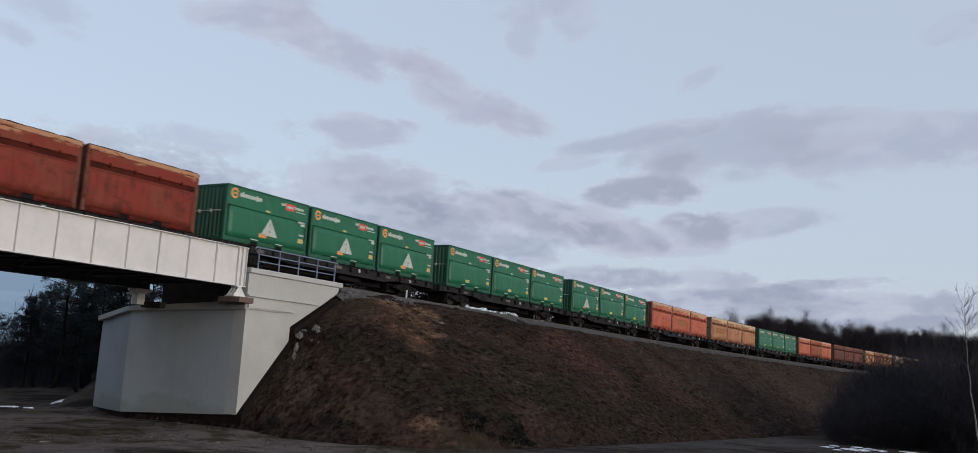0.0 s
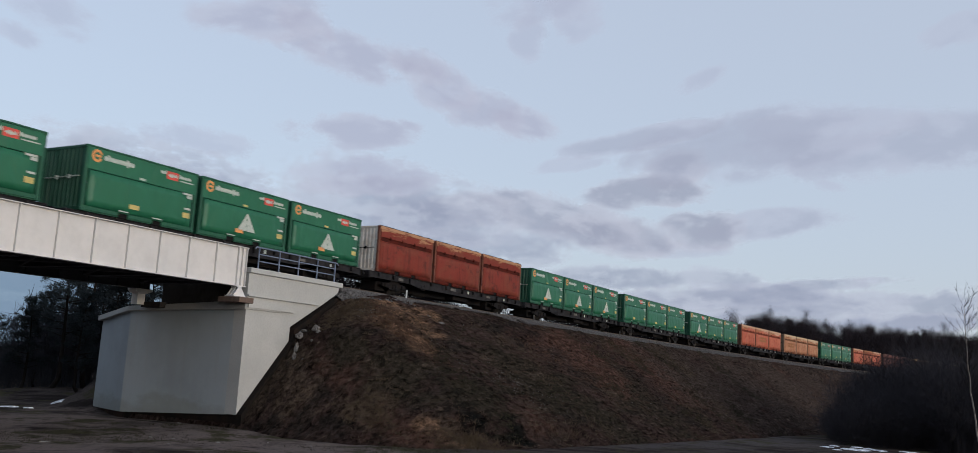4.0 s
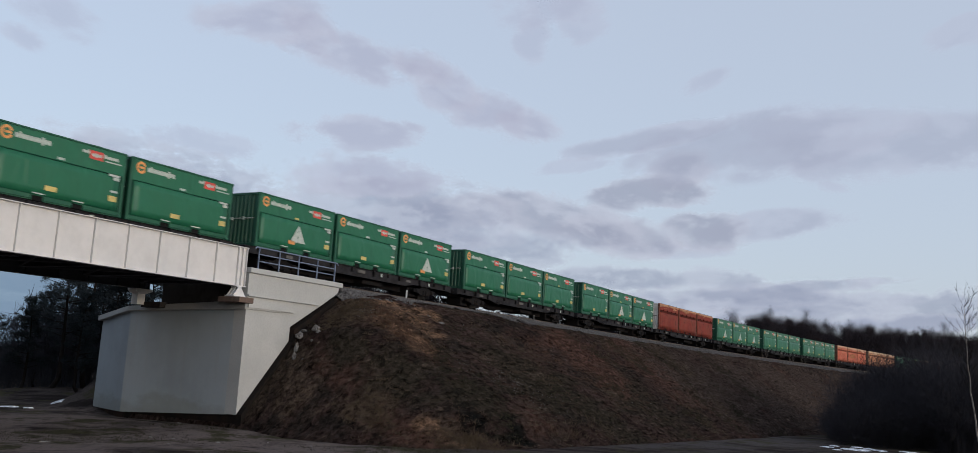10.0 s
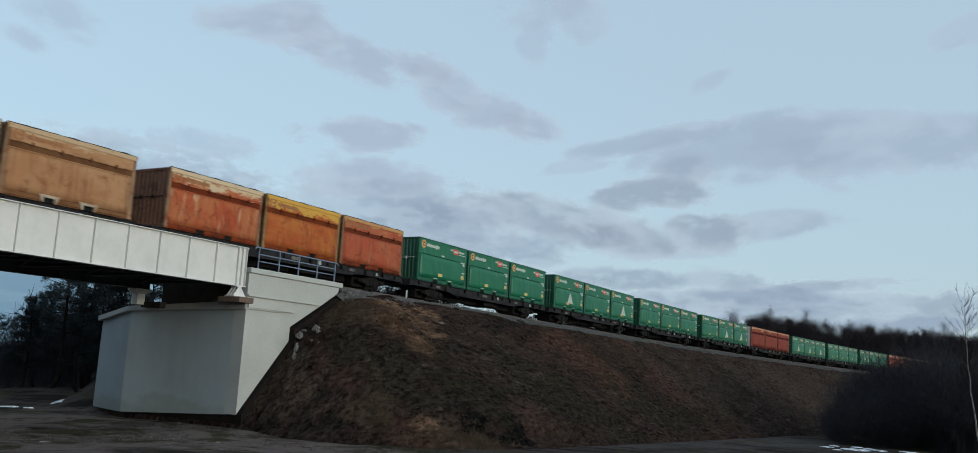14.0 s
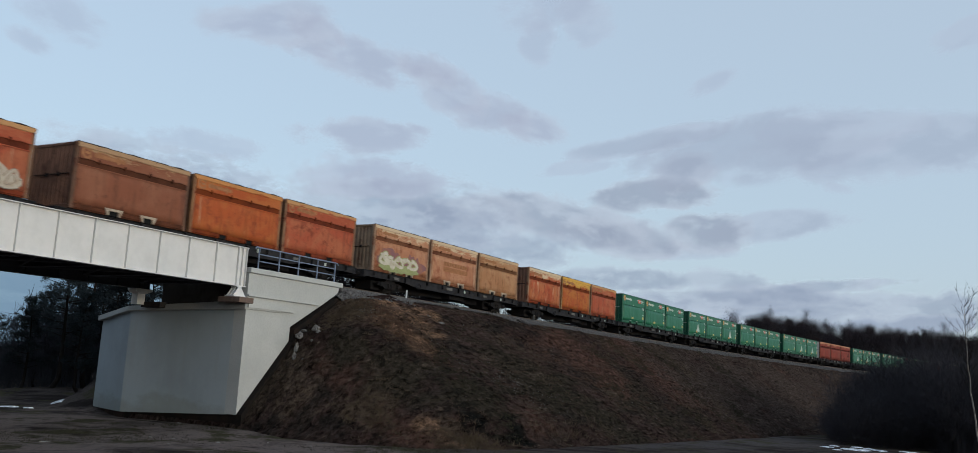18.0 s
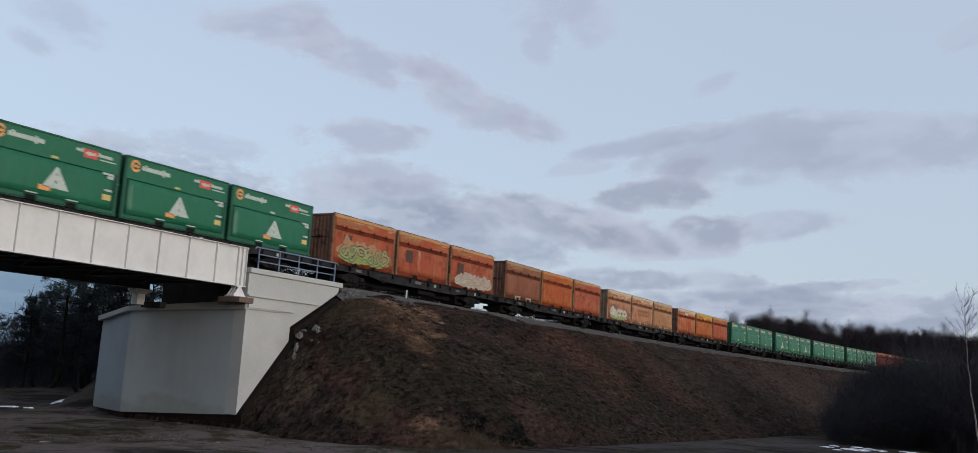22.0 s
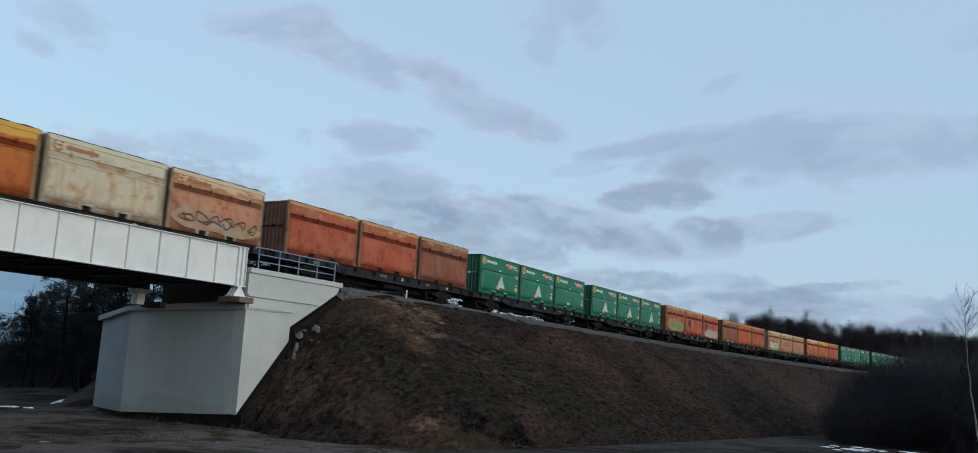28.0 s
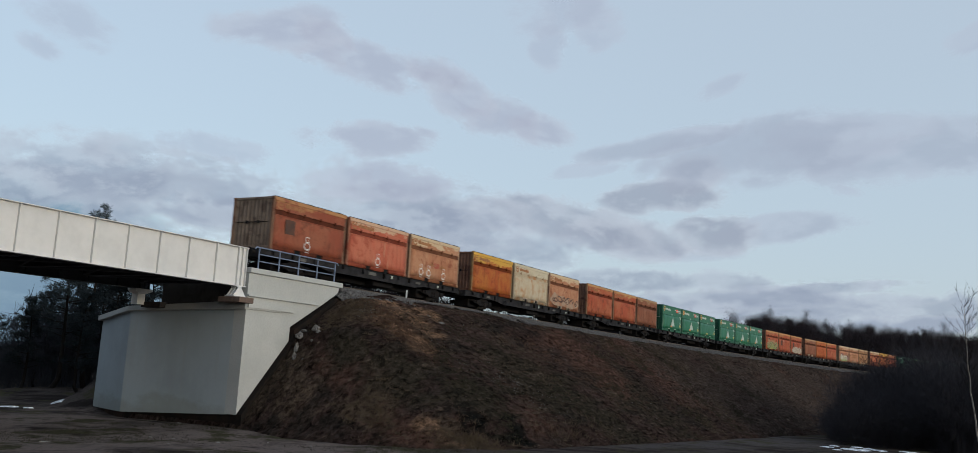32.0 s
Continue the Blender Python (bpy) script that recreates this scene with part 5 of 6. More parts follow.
for i in sorted(CONSIST, key=abs):
    if first_wagon is None:
        first_wagon = wg = wagon()
    else:
        wg = copy_thing(first_wagon, Matrix())
    TRAIN.append((wg, i, Matrix()))
    for j, spec in enumerate(CONSIST[i]):
        style, _, marks = spec.partition(":")
        if spec in first_box:
            ob = copy_thing(first_box[spec], Matrix())
        else:
            extra = {"A": " with a large white triangle", "g": " with yellow-green graffiti", "w": " with whitish graffiti", "s": " with pale graffiti", "e": " with a pale grey end"}
            tail = next((extra[k] for k in marks if k in extra), " with small stickers" if style == "green" else " with faded lettering" if "m" not in marks else "")
            ob = tagged(container(style, marks), WORDS[style] + tail, "container", "containers of the train")
            first_box[spec] = ob
        off = (j - 1) * (BOX_L + BOX_GAP)
        TRAIN.append((ob, i, Matrix.Translation((off, 0, BOX_Z - RAIL_Z))))

# ---- plants ----
M["bark_dark"] = plain("bark_dark", (0.020, 0.016, 0.014), (0.012, 0.010, 0.009), 0.95, 0, 3, 30, 0.004)
M["twig"] = plain("twig", (0.042, 0.040, 0.046), (0.031, 0.029, 0.034), 0.95, 0, 3, 30, 0.002)
M["woods"] = plain("woods", (0.021, 0.016, 0.019), (0.015, 0.012, 0.0145), 0.95, 0, 0.1, 4, 0.01)
M["thicket"] = plain("thicket", (0.046, 0.048, 0.058), (0.034, 0.036, 0.044), 0.95, 0, 0.3, 6, 0.01)
M["needle"] = plain("needle", (0.026, 0.034, 0.037), (0.016, 0.022, 0.025), 0.8, 0, 2, 20, 0.002)
M["birch"] = plain("birch_bark", (0.28, 0.25, 0.23), (0.08, 0.07, 0.065), 0.8, 0, 6, 30, 0.003)
M["straw"] = plain("straw", (0.105, 0.078, 0.052), (0.065, 0.047, 0.034), 0.9, 0, 1.5, 30, 0.002)
M["weed"] = plain("weed", (0.044, 0.040, 0.024), (0.030, 0.027, 0.017), 0.9, 0, 1.5, 30, 0.002)
M["snow"] = plain("snow", (0.88, 0.92, 0.97), (0.30, 0.32, 0.36), 0.7, 0, 3.0, 30, 0.01)
M["grit"] = plain("grit", (0.15, 0.14, 0.13), (0.08, 0.075, 0.07), 0.9, 0, 4, 30, 0.01)
M["rubble"] = plain("rubble", (0.20, 0.190, 0.183), (0.10, 0.092, 0.088), 0.9, 0, 4, 30, 0.01)


class Mesh:
    """Vertices and faces gathered in lists, for meshes of very many small pieces."""

    def __init__(self):
        self.v, self.f = [], []

    def limb(self, p, q, r0, r1, sides=3):
        d = q - p
        a = d.orthogonal().normalized()
        b = d.cross(a).normalized()
        base = len(self.v)
        for c, r in ((p, r0), (q, r1)):
            for k in range(sides):
                u = 2 * math.pi * k / sides
                self.v.append(c + (a * math.cos(u) + b * math.sin(u)) * r)
        for k in range(sides):
            m = (k + 1) % sides
            self.f.append((base + k, base + m, base + sides + m, base + sides + k))

    def blade(self, p, q, side):
        base = len(self.v)
        self.v += [p - side, p + side, q]
        self.f.append((base, base + 1, base + 2))

    def done(self, name, material, smooth_it=False):
        me = bpy.data.meshes.new(name)
        me.from_pydata([tuple(v) for v in self.v], [], self.f)
        if smooth_it:
            me.polygons.foreach_set("use_smooth", [True] * len(me.polygons))
        me.materials.append(material)
        me.update()
        return me


def grow(mesh, r, p, d, length, radius, depth, wander=0.25, fork=3, sides=3, rise=0.08, thin=0.012, flat=0):
    """A branch that bends on its way and forks; its last twigs are single slivers."""
    if depth <= 0:
        d = (d + Vector((r.gauss(0, wander), r.gauss(0, wander), r.gauss(0, wander) + rise))).normalized()
        mesh.blade(p, p + d * length * 0.75, d.cross(Vector((r.gauss(0, 1), r.gauss(0, 1), r.gauss(0, 1)))).normalized() * max(thin, radius) * 1.7)
        return p
    steps = 3 if depth > 0 else 2
    q = p
    for i in range(steps):
        d = (d + Vector((r.gauss(0, wander), r.gauss(0, wander), r.gauss(0, wander) + rise))).normalized()
        n = q + d * length / steps
        r0 = radius * (1 - 0.5 * i / steps)
        r1 = radius * (1 - 0.5 * (i + 1) / steps)
        if depth <= flat:
            mesh.blade(q, n + d * length * 0.2, d.cross(Vector((r.gauss(0, 1), r.gauss(0, 1), r.gauss(0, 1)))).normalized() * max(thin, r0) * 1.5)
        else:
            mesh.limb(q, n, max(thin, r0), max(thin, r1), sides if depth > 1 else 3)
        q = n
        if depth > 0 and i > 0 - (depth < 2):
            for _ in range(fork if i == steps - 1 else max(1, fork - 1)):
                side = Vector((r.gauss(0, 1), r.gauss(0, 1), r.gauss(0, 0.6))).normalized()
                nd_ = (d * 0.75 + side * 0.75 + Vector((0, 0, 0.15))).normalized()
                grow(mesh, r, q, nd_, length * r.uniform(0.45, 0.72), radius * 0.45, depth - 1, wander, fork, 3, rise, thin, flat)
    return q


def joined(name, protos, spots, material):
    """Many copies of a few plants in one mesh; spots are (prototype, place, scale, turn)."""
    packs = [(np.array([tuple(v) for v in m.v]), np.array([f if len(f) == 4 else (*f, f[-1]) for f in m.f])) for m in protos]
    vs, fs, base = [], [], 0
    for k, place, size, turn in spots:
        v, f = packs[k]
        c, s_ = math.cos(turn), math.sin(turn)
        w = v @ np.array([[c, s_, 0], [-s_, c, 0], [0, 0, 1]]) * size + np.array(place)
        vs.append(w)
        fs.append(f + base)
        base += len(v)
    V, F = np.concatenate(vs), np.concatenate(fs)
    me = bpy.data.meshes.new(name)
    me.vertices.add(len(V))
    me.vertices.foreach_set("co", V.astype(np.float32).ravel())
    me.loops.add(F.size)
    me.loops.foreach_set("vertex_index", F.astype(np.int32).ravel())
    me.polygons.add(len(F))
    me.polygons.foreach_set("loop_start", np.arange(0, F.size, 4, dtype=np.int32))
    me.update(calc_edges=True)
    me.materials.append(material)
    return new(name, me)


rnd = random.Random(5)


def on_ground(x, y):
    return Vector((x, y, ground_z(x, y) - 0.1))


def crowned_tree(seed, height):
    """A leafless tree with a rounded crown: boughs that end on the crown's outline, each in a brush of fine twigs."""
    r = random.Random(seed)
    mesh = Mesh()
    wide, low = height * r.uniform(0.13, 0.17), 0.34
    p = Vector((0, 0, 0))
    for i in range(5):
        q = Vector((0.012 * height * math.sin(seed + i), 0.012 * height * math.cos(seed * 2 + i), height * 0.17 * (i + 1)))
        mesh.limb(p, q, height * 0.011 * (1 - 0.17 * i), height * 0.011 * (0.83 - 0.17 * i), 4)
        p = q
    for _ in range(64):
        u, a = r.random() ** 0.8, r.uniform(0, 6.28)
        reach = wide * math.sin(math.pi * (0.16 + 0.78 * u)) * r.uniform(0.72, 1.08)
        tip = Vector((math.cos(a) * reach, math.sin(a) * reach, height * (low + (0.97 - low) * u * r.uniform(0.94, 1.0))))
        foot = Vector((0, 0, max(height * 0.22, tip.z - reach * r.uniform(0.8, 1.6))))
        side = (tip - foot).orthogonal().normalized()
        mesh.blade(foot, tip, side * height * 0.003)
        for _ in range(14):
            o = foot.lerp(tip, 1.0 - 0.75 * r.random() ** 1.3) + Vector((r.gauss(0, 0.35), r.gauss(0, 0.35), r.gauss(0, 0.35)))
            d = Vector((r.gauss(0, 0.8), r.gauss(0, 0.8), r.gauss(0.5, 0.6))).normalized()
            mesh.blade(o, o + d * r.uniform(0.4, 0.95), d.orthogonal().normalized() * 0.024)
    return mesh


# far bare woods behind the curve of the track
protos = [crowned_tree(10 + i, 18.0) for i in range(8)]
spots = []
for _ in range(1000):
    s, n = rnd.uniform(108, 400), -(13 + 27 * rnd.random() ** 1.4)
    q = at(s, n, 0)
    if math.degrees(math.atan2(q.x, q.y)) < 14.6 + 1.2 * rnd.random():
        continue
    spots.append((rnd.randrange(8), on_ground(q.x, q.y), (1.0 + 0.0024 * (s - 108)) * rnd.uniform(0.80, 1.0) * (1.1 if rnd.random() < 0.05 else 1.0), rnd.uniform(0, 6.28)))
tagged(joined("far_woods", protos, spots, M["woods"]), "dark leafless woods far behind the railway line", "woods", kind="stuff")
# undergrowth that closes the foot of the woods
protos = []
for i in range(3):
    m = Mesh()
    r = random.Random(60 + i)
    for _ in range(12):
        a = r.uniform(0, 6.28)
        grow(m, r, Vector((r.gauss(0, 1.6), r.gauss(0, 1.6), 0)), Vector((0.35 * math.cos(a), 0.35 * math.sin(a), 1)).normalized(), r.uniform(3.5, 6.5), 0.04, 2, 0.18, 3, 3, 0.05, 0.026, 1)
    protos.append(m)
spots = []
for _ in range(420):
    a, d = rnd.uniform(-42, -15), rnd.uniform(74, 135)
    tall = smooth(-26.0, -24.2, a)
    spots.append((rnd.randrange(3), on_ground(d * math.sin(radians(a)), d * math.cos(radians(a))), rnd.uniform(0.30, 0.42) + 0.34 * tall, rnd.uniform(0, 6.28)))
tagged(joined("thicket", protos, spots, M["thicket"]), "dense dark thicket under the pines", "undergrowth", kind="stuff")
spots = []
for _ in range(380):
    s, n = rnd.uniform(108, 400), -rnd.uniform(13, 45)
    q = at(s, n, 0)
    if math.degrees(math.atan2(q.x, q.y)) < 15.5:
        continue
    spots.append((rnd.randrange(3), on_ground(q.x, q.y), rnd.uniform(1.0, 1.7), rnd.uniform(0, 6.28)))
# Rows added along the far crest to block the sky under the wagons.
for _ in range(470):
    s = -10 + 160 * rnd.random() ** 1.5
    low = 0.66 if 17 < s < 40 and rnd.random() < 0.85 else 1.0
    spots.append((rnd.randrange(3), at(s, -rnd.uniform(7.6, 9.4), CREST - 0.3), low * rnd.uniform(0.27, 0.34), rnd.uniform(0, 6.28)))
for _ in range(170):
    spots.append((rnd.randrange(3), at(rnd.uniform(-6, 34), -rnd.uniform(6.8, 9.4), CREST - 0.3), rnd.uniform(0.17, 0.21), rnd.uniform(0, 6.28)))
tagged(joined("undergrowth", protos, spots, M["woods"]), "dense dark leafless undergrowth at the wood's edge, with rows added behind the track", "undergrowth", kind="stuff")


def shrub_mesh(seed):
    r = random.Random(seed)
    m = Mesh()
    for _ in range(50):
        a = r.uniform(0, 6.28)
        grow(m, r, Vector((r.gauss(0, 0.7), r.gauss(0, 0.7), 0)), Vector((0.45 * math.cos(a), 0.45 * math.sin(a), 1)).normalized(), r.uniform(2.2, 5.2), 0.011, 2, 0.22, 4, 3, 0.05, 0.0055, 1)
    stems, twigs = Mesh(), Mesh()
    stems.v = twigs.v = m.v
    stems.f, twigs.f = [f for f in m.f if len(f) == 4], [f for f in m.f if len(f) == 3]
    return stems.done("stem_clump", M["twig"]), twigs.done("crown", M["twig"])


def put_shrub(kind, x, y, k, label):
    root = new("shrub")
    root.matrix_world = Matrix.Translation(on_ground(x, y)) @ Matrix.Rotation(rnd.uniform(0, 6.28), 4, "Z")
    for name, me in zip(("stem_clump", "crown"), shrubs[kind]):
        part(name, me, None, root).scale = (k, k, k)
    tagged(root, label, "shrub", "shrubs beside the track")


shrubs = [shrub_mesh(80 + i) for i in range(4)]
for i in range(150):
    a = 22.5 + 11.5 * rnd.random() ** 0.85
    d = rnd.uniform(80, 102)
    k = (0.58 + 0.36 * smooth(21.6, 23.8, a) + 0.26 * smooth(23.8, 25.6, a) - 0.14 * smooth(25.5, 28.0, a)) * rnd.uniform(0.45, 1.08)
    put_shrub(i % 4, d * math.sin(radians(a)), d * math.cos(radians(a)), k, "dark leafless shrub with dense thin stems")
for i in range(44):
    a, d = rnd.uniform(20.6, 24.5), rnd.uniform(80, 104)
    put_shrub(i % 4, d * math.sin(radians(a)), d * math.cos(radians(a)), rnd.uniform(0.28, 0.66) * (0.6 + 0.4 * smooth(19.6, 22.5, a)), "low dark leafless shrub with dense thin stems")
for i in range(56):
    a, d = rnd.uniform(22.5, 33.0), rnd.uniform(90, 106)
    put_shrub(i % 4, d * math.sin(radians(a)), d * math.cos(radians(a)), rnd.uniform(0.85, 1.12) * (0.84 + 0.18 * smooth(22.8, 24.8, a)), "tall dark leafless shrub with dense thin stems")


def slender_birch():
    """A thin young birch that leans a little, with fine twigs near its top."""
    r = random.Random(7)
    root = new("birch_tree")
    d0 = 71.0
    a = radians(27.9)
    root.matrix_world = Matrix.Translation(on_ground(d0 * math.sin(a), d0 * math.cos(a)))
    trunk, twigs = Mesh(), Mesh()
    p = Vector((0.55, 0, 0))
    n, height = 16, 10.3
    for i in range(n):
        u = (i + 1) / n
        q = Vector((0.55 - 0.95 * math.sin(u * 1.5) + 0.025 * r.gauss(0, 1), 0.03 * r.gauss(0, 1), height * u))
        trunk.limb(p, q, 0.075 * (1 - 0.85 * i / n), 0.075 * (1 - 0.85 * u), 6)
        if u > 0.42:
            for _ in range(6):
                b = r.uniform(0, 6.28)
                grow(twigs, r, q, Vector((math.cos(b), math.sin(b), 1.0)).normalized(), r.uniform(0.9, 2.5) * (1.35 - 0.7 * u), 0.012, 1, 0.12, 3, 3, 0.14, 0.006)
        p = q
    part("trunk", trunk.done("trunk", M["birch"], True), None, root, "pale thin birch trunk")
    part("crown", twigs.done("crown", M["bark_dark"]), None, root)
    tagged(root, "slender young birch with a pale trunk, leafless", "tree")


slender_birch()


def pine_meshes(seed, height, bare):
    """Trunk with limbs, and the needle tufts on them."""
    r = random.Random(seed)
    trunk, crown = Mesh(), Mesh()
    p = Vector((0, 0, 0))
    n = 14
    for i in range(n):
        u = (i + 1) / n
        q = Vector((0.25 * math.sin(u * 3 + seed), 0.25 * math.cos(u * 2.3 + seed) - 0.25, height * u * 0.97))
        trunk.limb(p, q, 0.20 * (1 - 0.9 * i / n), 0.20 * (1 - 0.9 * u), 7)
        if u > bare:
            for _ in range(4):
                a = r.uniform(0, 6.28)
                reach = height * 0.21 * (1.15 - u) ** 0.5 * r.uniform(0.55, 1.25)
                start_ = p.lerp(q, r.random())
                end = start_ + Vector((math.cos(a) * reach, math.sin(a) * reach, reach * r.uniform(0.0, 0.45)))
                trunk.limb(start_, end, 0.05, 0.02, 4)
                for _ in range(7):
                    c = start_.lerp(end, r.uniform(0.4, 1.08)) + Vector((r.gauss(0, 0.28), r.gauss(0, 0.28), r.gauss(0.1, 0.2)))
                    size = r.uniform(0.24, 0.42)
                    for _ in range(52):
                        d = Vector((r.gauss(0, 1), r.gauss(0, 1), r.gauss(0.25, 0.8))).normalized()
                        o = c + d * size * r.uniform(0.1, 0.7)
                        crown.blade(o, o + d * size * r.uniform(0.4, 0.9), d.orthogonal().normalized() * 0.022)
        p = q
    return trunk.done("trunk", M["bark_dark"]), crown.done("crown", M["needle"])


pines = [pine_meshes(21, 13.0, 0.35), pine_meshes(22, 11.0, 0.22), pine_meshes(23, 14.0, 0.30)]
for a, d, size, k in ((-22.9, 74, 0.97, 2), (-26.1, 72, 0.58, 1), (-24.6, 70, 0.86, 0), (-22.5, 76, 0.84, 1), (-21.2, 80, 0.90, 0), (-19.8, 82, 0.90, 2), (-27.6, 85, 0.48, 0), (-25.3, 86, 0.78, 1),
                      (-22.0, 88, 0.95, 2), (-20.3, 92, 0.92, 1), (-18.6, 90, 0.8, 0), (-29.5, 88, 0.50, 1), (-31.5, 90, 0.55, 2), (-26.8, 95, 0.50, 0), (-24.0, 96, 0.92, 0), (-23.2, 68, 0.62, 1),
                      (-21.6, 70, 0.66, 0), (-28.5, 100, 0.62, 2), (-17.2, 98, 0.85, 1)):
    root = new("pine_tree")
    x, y = d * math.sin(radians(a)), d * math.cos(radians(a))
    root.matrix_world = Matrix.Translation(on_ground(x, y)) @ Matrix.Rotation(a * 3, 4, "Z")
    for name, me in zip(("trunk", "crown"), pines[k]):
        o = part(name, me, None, root)
        o.scale = (size, size, size)
    tagged(root, "dark green pine tree with ragged needle clumps", "tree", "pines behind the bridge")


# unseen pines added away from the low sun, to darken the abutment's angled side
edge_rnd = random.Random(91)
for i in range(66):
    a, d, k = -33 - 1.98 * i + edge_rnd.uniform(-1, 1), edge_rnd.uniform(46, 66), i % 3
    root = new("pine_tree")
    x, y = d * math.sin(radians(a)), d * math.cos(radians(a))
    root.matrix_world = Matrix.Translation(on_ground(x, y)) @ Matrix.Rotation(a * 3, 4, "Z")
    size = edge_rnd.uniform(1.3, 1.7) * smooth(-30.0, -42.0, a) + 0.55 * smooth(-42.0, -30.0, a)
    for name, me in zip(("trunk", "crown"), pines[k]):
        part(name, me, None, root).scale = (size, size, size)
    tagged(root, "unseen dark green pine tree added to block low sky light", "tree", "pines round the open ground")


# ---- loose cover: grass, stones, rubble, snow ----
def tufts(seed, count, where, height, material, name, label):
    r = random.Random(seed)
    m = Mesh()
    made = 0
    while made < count:
        q = where(r)
        if q is None:
            continue
        made += 1
        h = height * r.uniform(0.5, 1.3)
        for _ in range(12):
            d = Vector((r.gauss(0, 1.0), r.gauss(0, 1.0), 0.8)).normalized()
            b = q + Vector((r.gauss(0, 0.10), r.gauss(0, 0.10), -0.03))
            m.blade(b, b + d * h * r.uniform(0.5, 1.0), Vector((r.gauss(0, 1), r.gauss(0, 1), 0)).normalized() * 0.016)
    tagged(new(name, m.done(name, material)), label, "grass", kind="stuff")


def bank_point(r, s0, s1, n0, n1, gate=None):
    s, n = r.uniform(s0, s1), r.uniform(n0, n1)
    if gate is not None and noise.noise(Vector((s * 0.22, n * 0.30, gate))) < 0.12 + 0.25 * r.random():
        return None
    z = bank_z(s, n)
    q = at(s, n, z)
    if z > CREST + 0.25 or z < ground_z(q.x, q.y) - 0.1 or (s < -7 and n < 1.5):
        return None
    return q


tufts(31, 2600, lambda r: bank_point(r, -19, 40, 1.5, 17, 4.4), 0.20, M["straw"], "dry_grass", "patches of dry straw-coloured grass on the embankment")
tufts(32, 4200, lambda r: bank_point(r, -19, 60, 1.5, 18, 9.1), 0.17, M["weed"], "weeds", "low dark green weeds on the embankment")


def toe_point(r):
    s = r.gauss(-11.3, 0.9)
    n = 11.1 + r.gauss(0, 0.5) + 0.45 * (s + 11.3)
    q = at(s, n, 0)
    return Vector((q.x, q.y, max(ground_z(q.x, q.y), bank_z(s, n)) - 0.02))


tufts(33, 420, toe_point, 0.42, M["straw"], "tall_dry_grass", "tall dry grass along the foot of the embankment")


def blob(s0, n0, rs, rn):
    """Points round one spot of the bank."""
    def pick(r):
        s, n = r.gauss(s0, rs), r.gauss(n0, rn)
        q = at(s, n, 0)
        return None if (s < -7 and n < 1.6) else Vector((q.x, q.y, max(bank_z(s, n), ground_z(q.x, q.y)) - 0.02))
    return pick


M["rust_grass"] = plain("rust_grass", (0.120, 0.070, 0.047), (0.075, 0.044, 0.032), 0.9, 0, 1.5, 30, 0.002)
tufts(35, 520, blob(-8.0, 5.0, 0.7, 0.9), 0.26, M["rust_grass"], "reddish_grass", "reddish dry grass patch below the crest")
tufts(40, 260, blob(-12.0, 10.4, 0.9, 0.45), 0.22, M["rust_grass"], "toe_grass", "reddish dry grass at the corner of the bank's foot")
tufts(36, 330, blob(-13.2, 7.4, 0.7, 0.7), 0.28, M["straw"], "pale_grass", "pale dry grass on the rounded corner of the bank")
tufts(37, 420, blob(-9.7, 2.9, 0.9, 0.6), 0.20, M["straw"], "crest_grass", "dry grass near the wing wall")
tufts(38, 110, blob(-0.7, 12.2, 2.0, 0.35), 0.36, M["straw"], "foot_grass", "thin dry grass at the foot of the bank")
tufts(39, 240, blob(9.0, 6.0, 3.5, 2.0), 0.24, M["rust_grass"], "slope_grass", "sparse reddish dry grass on the slope")


def field_point(r):
    a, d = radians(r.uniform(-32, 5)), r.uniform(16, 46)
    x, y = d * math.sin(a), d * math.cos(a)
    if noise.noise(Vector((x * 0.16, y * 0.16, 7.7))) < 0.10 + 0.2 * r.random():
        return None
    return Vector((x, y, ground_z(x, y)))


tufts(34, 2600, field_point, 0.16, M["weed"], "ground_grass", "short sparse grass on the dirt ground")


def pebbles(seed, count, where, size, material, name, label, category):
    """Small angular stones in one mesh."""
    r = random.Random(seed)
    m = Mesh()
    for _ in range(count):
        q = where(r)
        if q is None:
            continue
        k = size * r.uniform(0.5, 1.4)
        base = len(m.v)
        for d in ((1, 0, 0), (-1, 0, 0), (0, 1, 0), (0, -1, 0), (0, 0, 1), (0, 0, -1)):
            m.v.append(q + Vector([c * k * r.uniform(0.6, 1.2) + r.gauss(0, 0.15) * k for c in d]))
        for f in ((0, 2, 4), (2, 1, 4), (1, 3, 4), (3, 0, 4), (2, 0, 5), (1, 2, 5), (3, 1, 5), (0, 3, 5)):
            m.f.append(tuple(base + i for i in f))
    tagged(new(name, m.done(name, material)), label, category, kind="stuff")


def ballast_point(r):
    s = -8.8 + 130 * r.random() ** 1.6
    n = r.uniform(0.1, 2.6) if s < -3 or s > 12 else r.uniform(0.1, 1.8)
    bed = WIDE if s > 12 else BALLAST
    z = max(float(np.interp(n, [q[0] for q in bed], [q[1] for q in bed])), bank_z(s, n)) + 0.03
    return at(s, n, z) if s > -8.2 else at(s, n, z - 0.6 * (-8.2 - s))


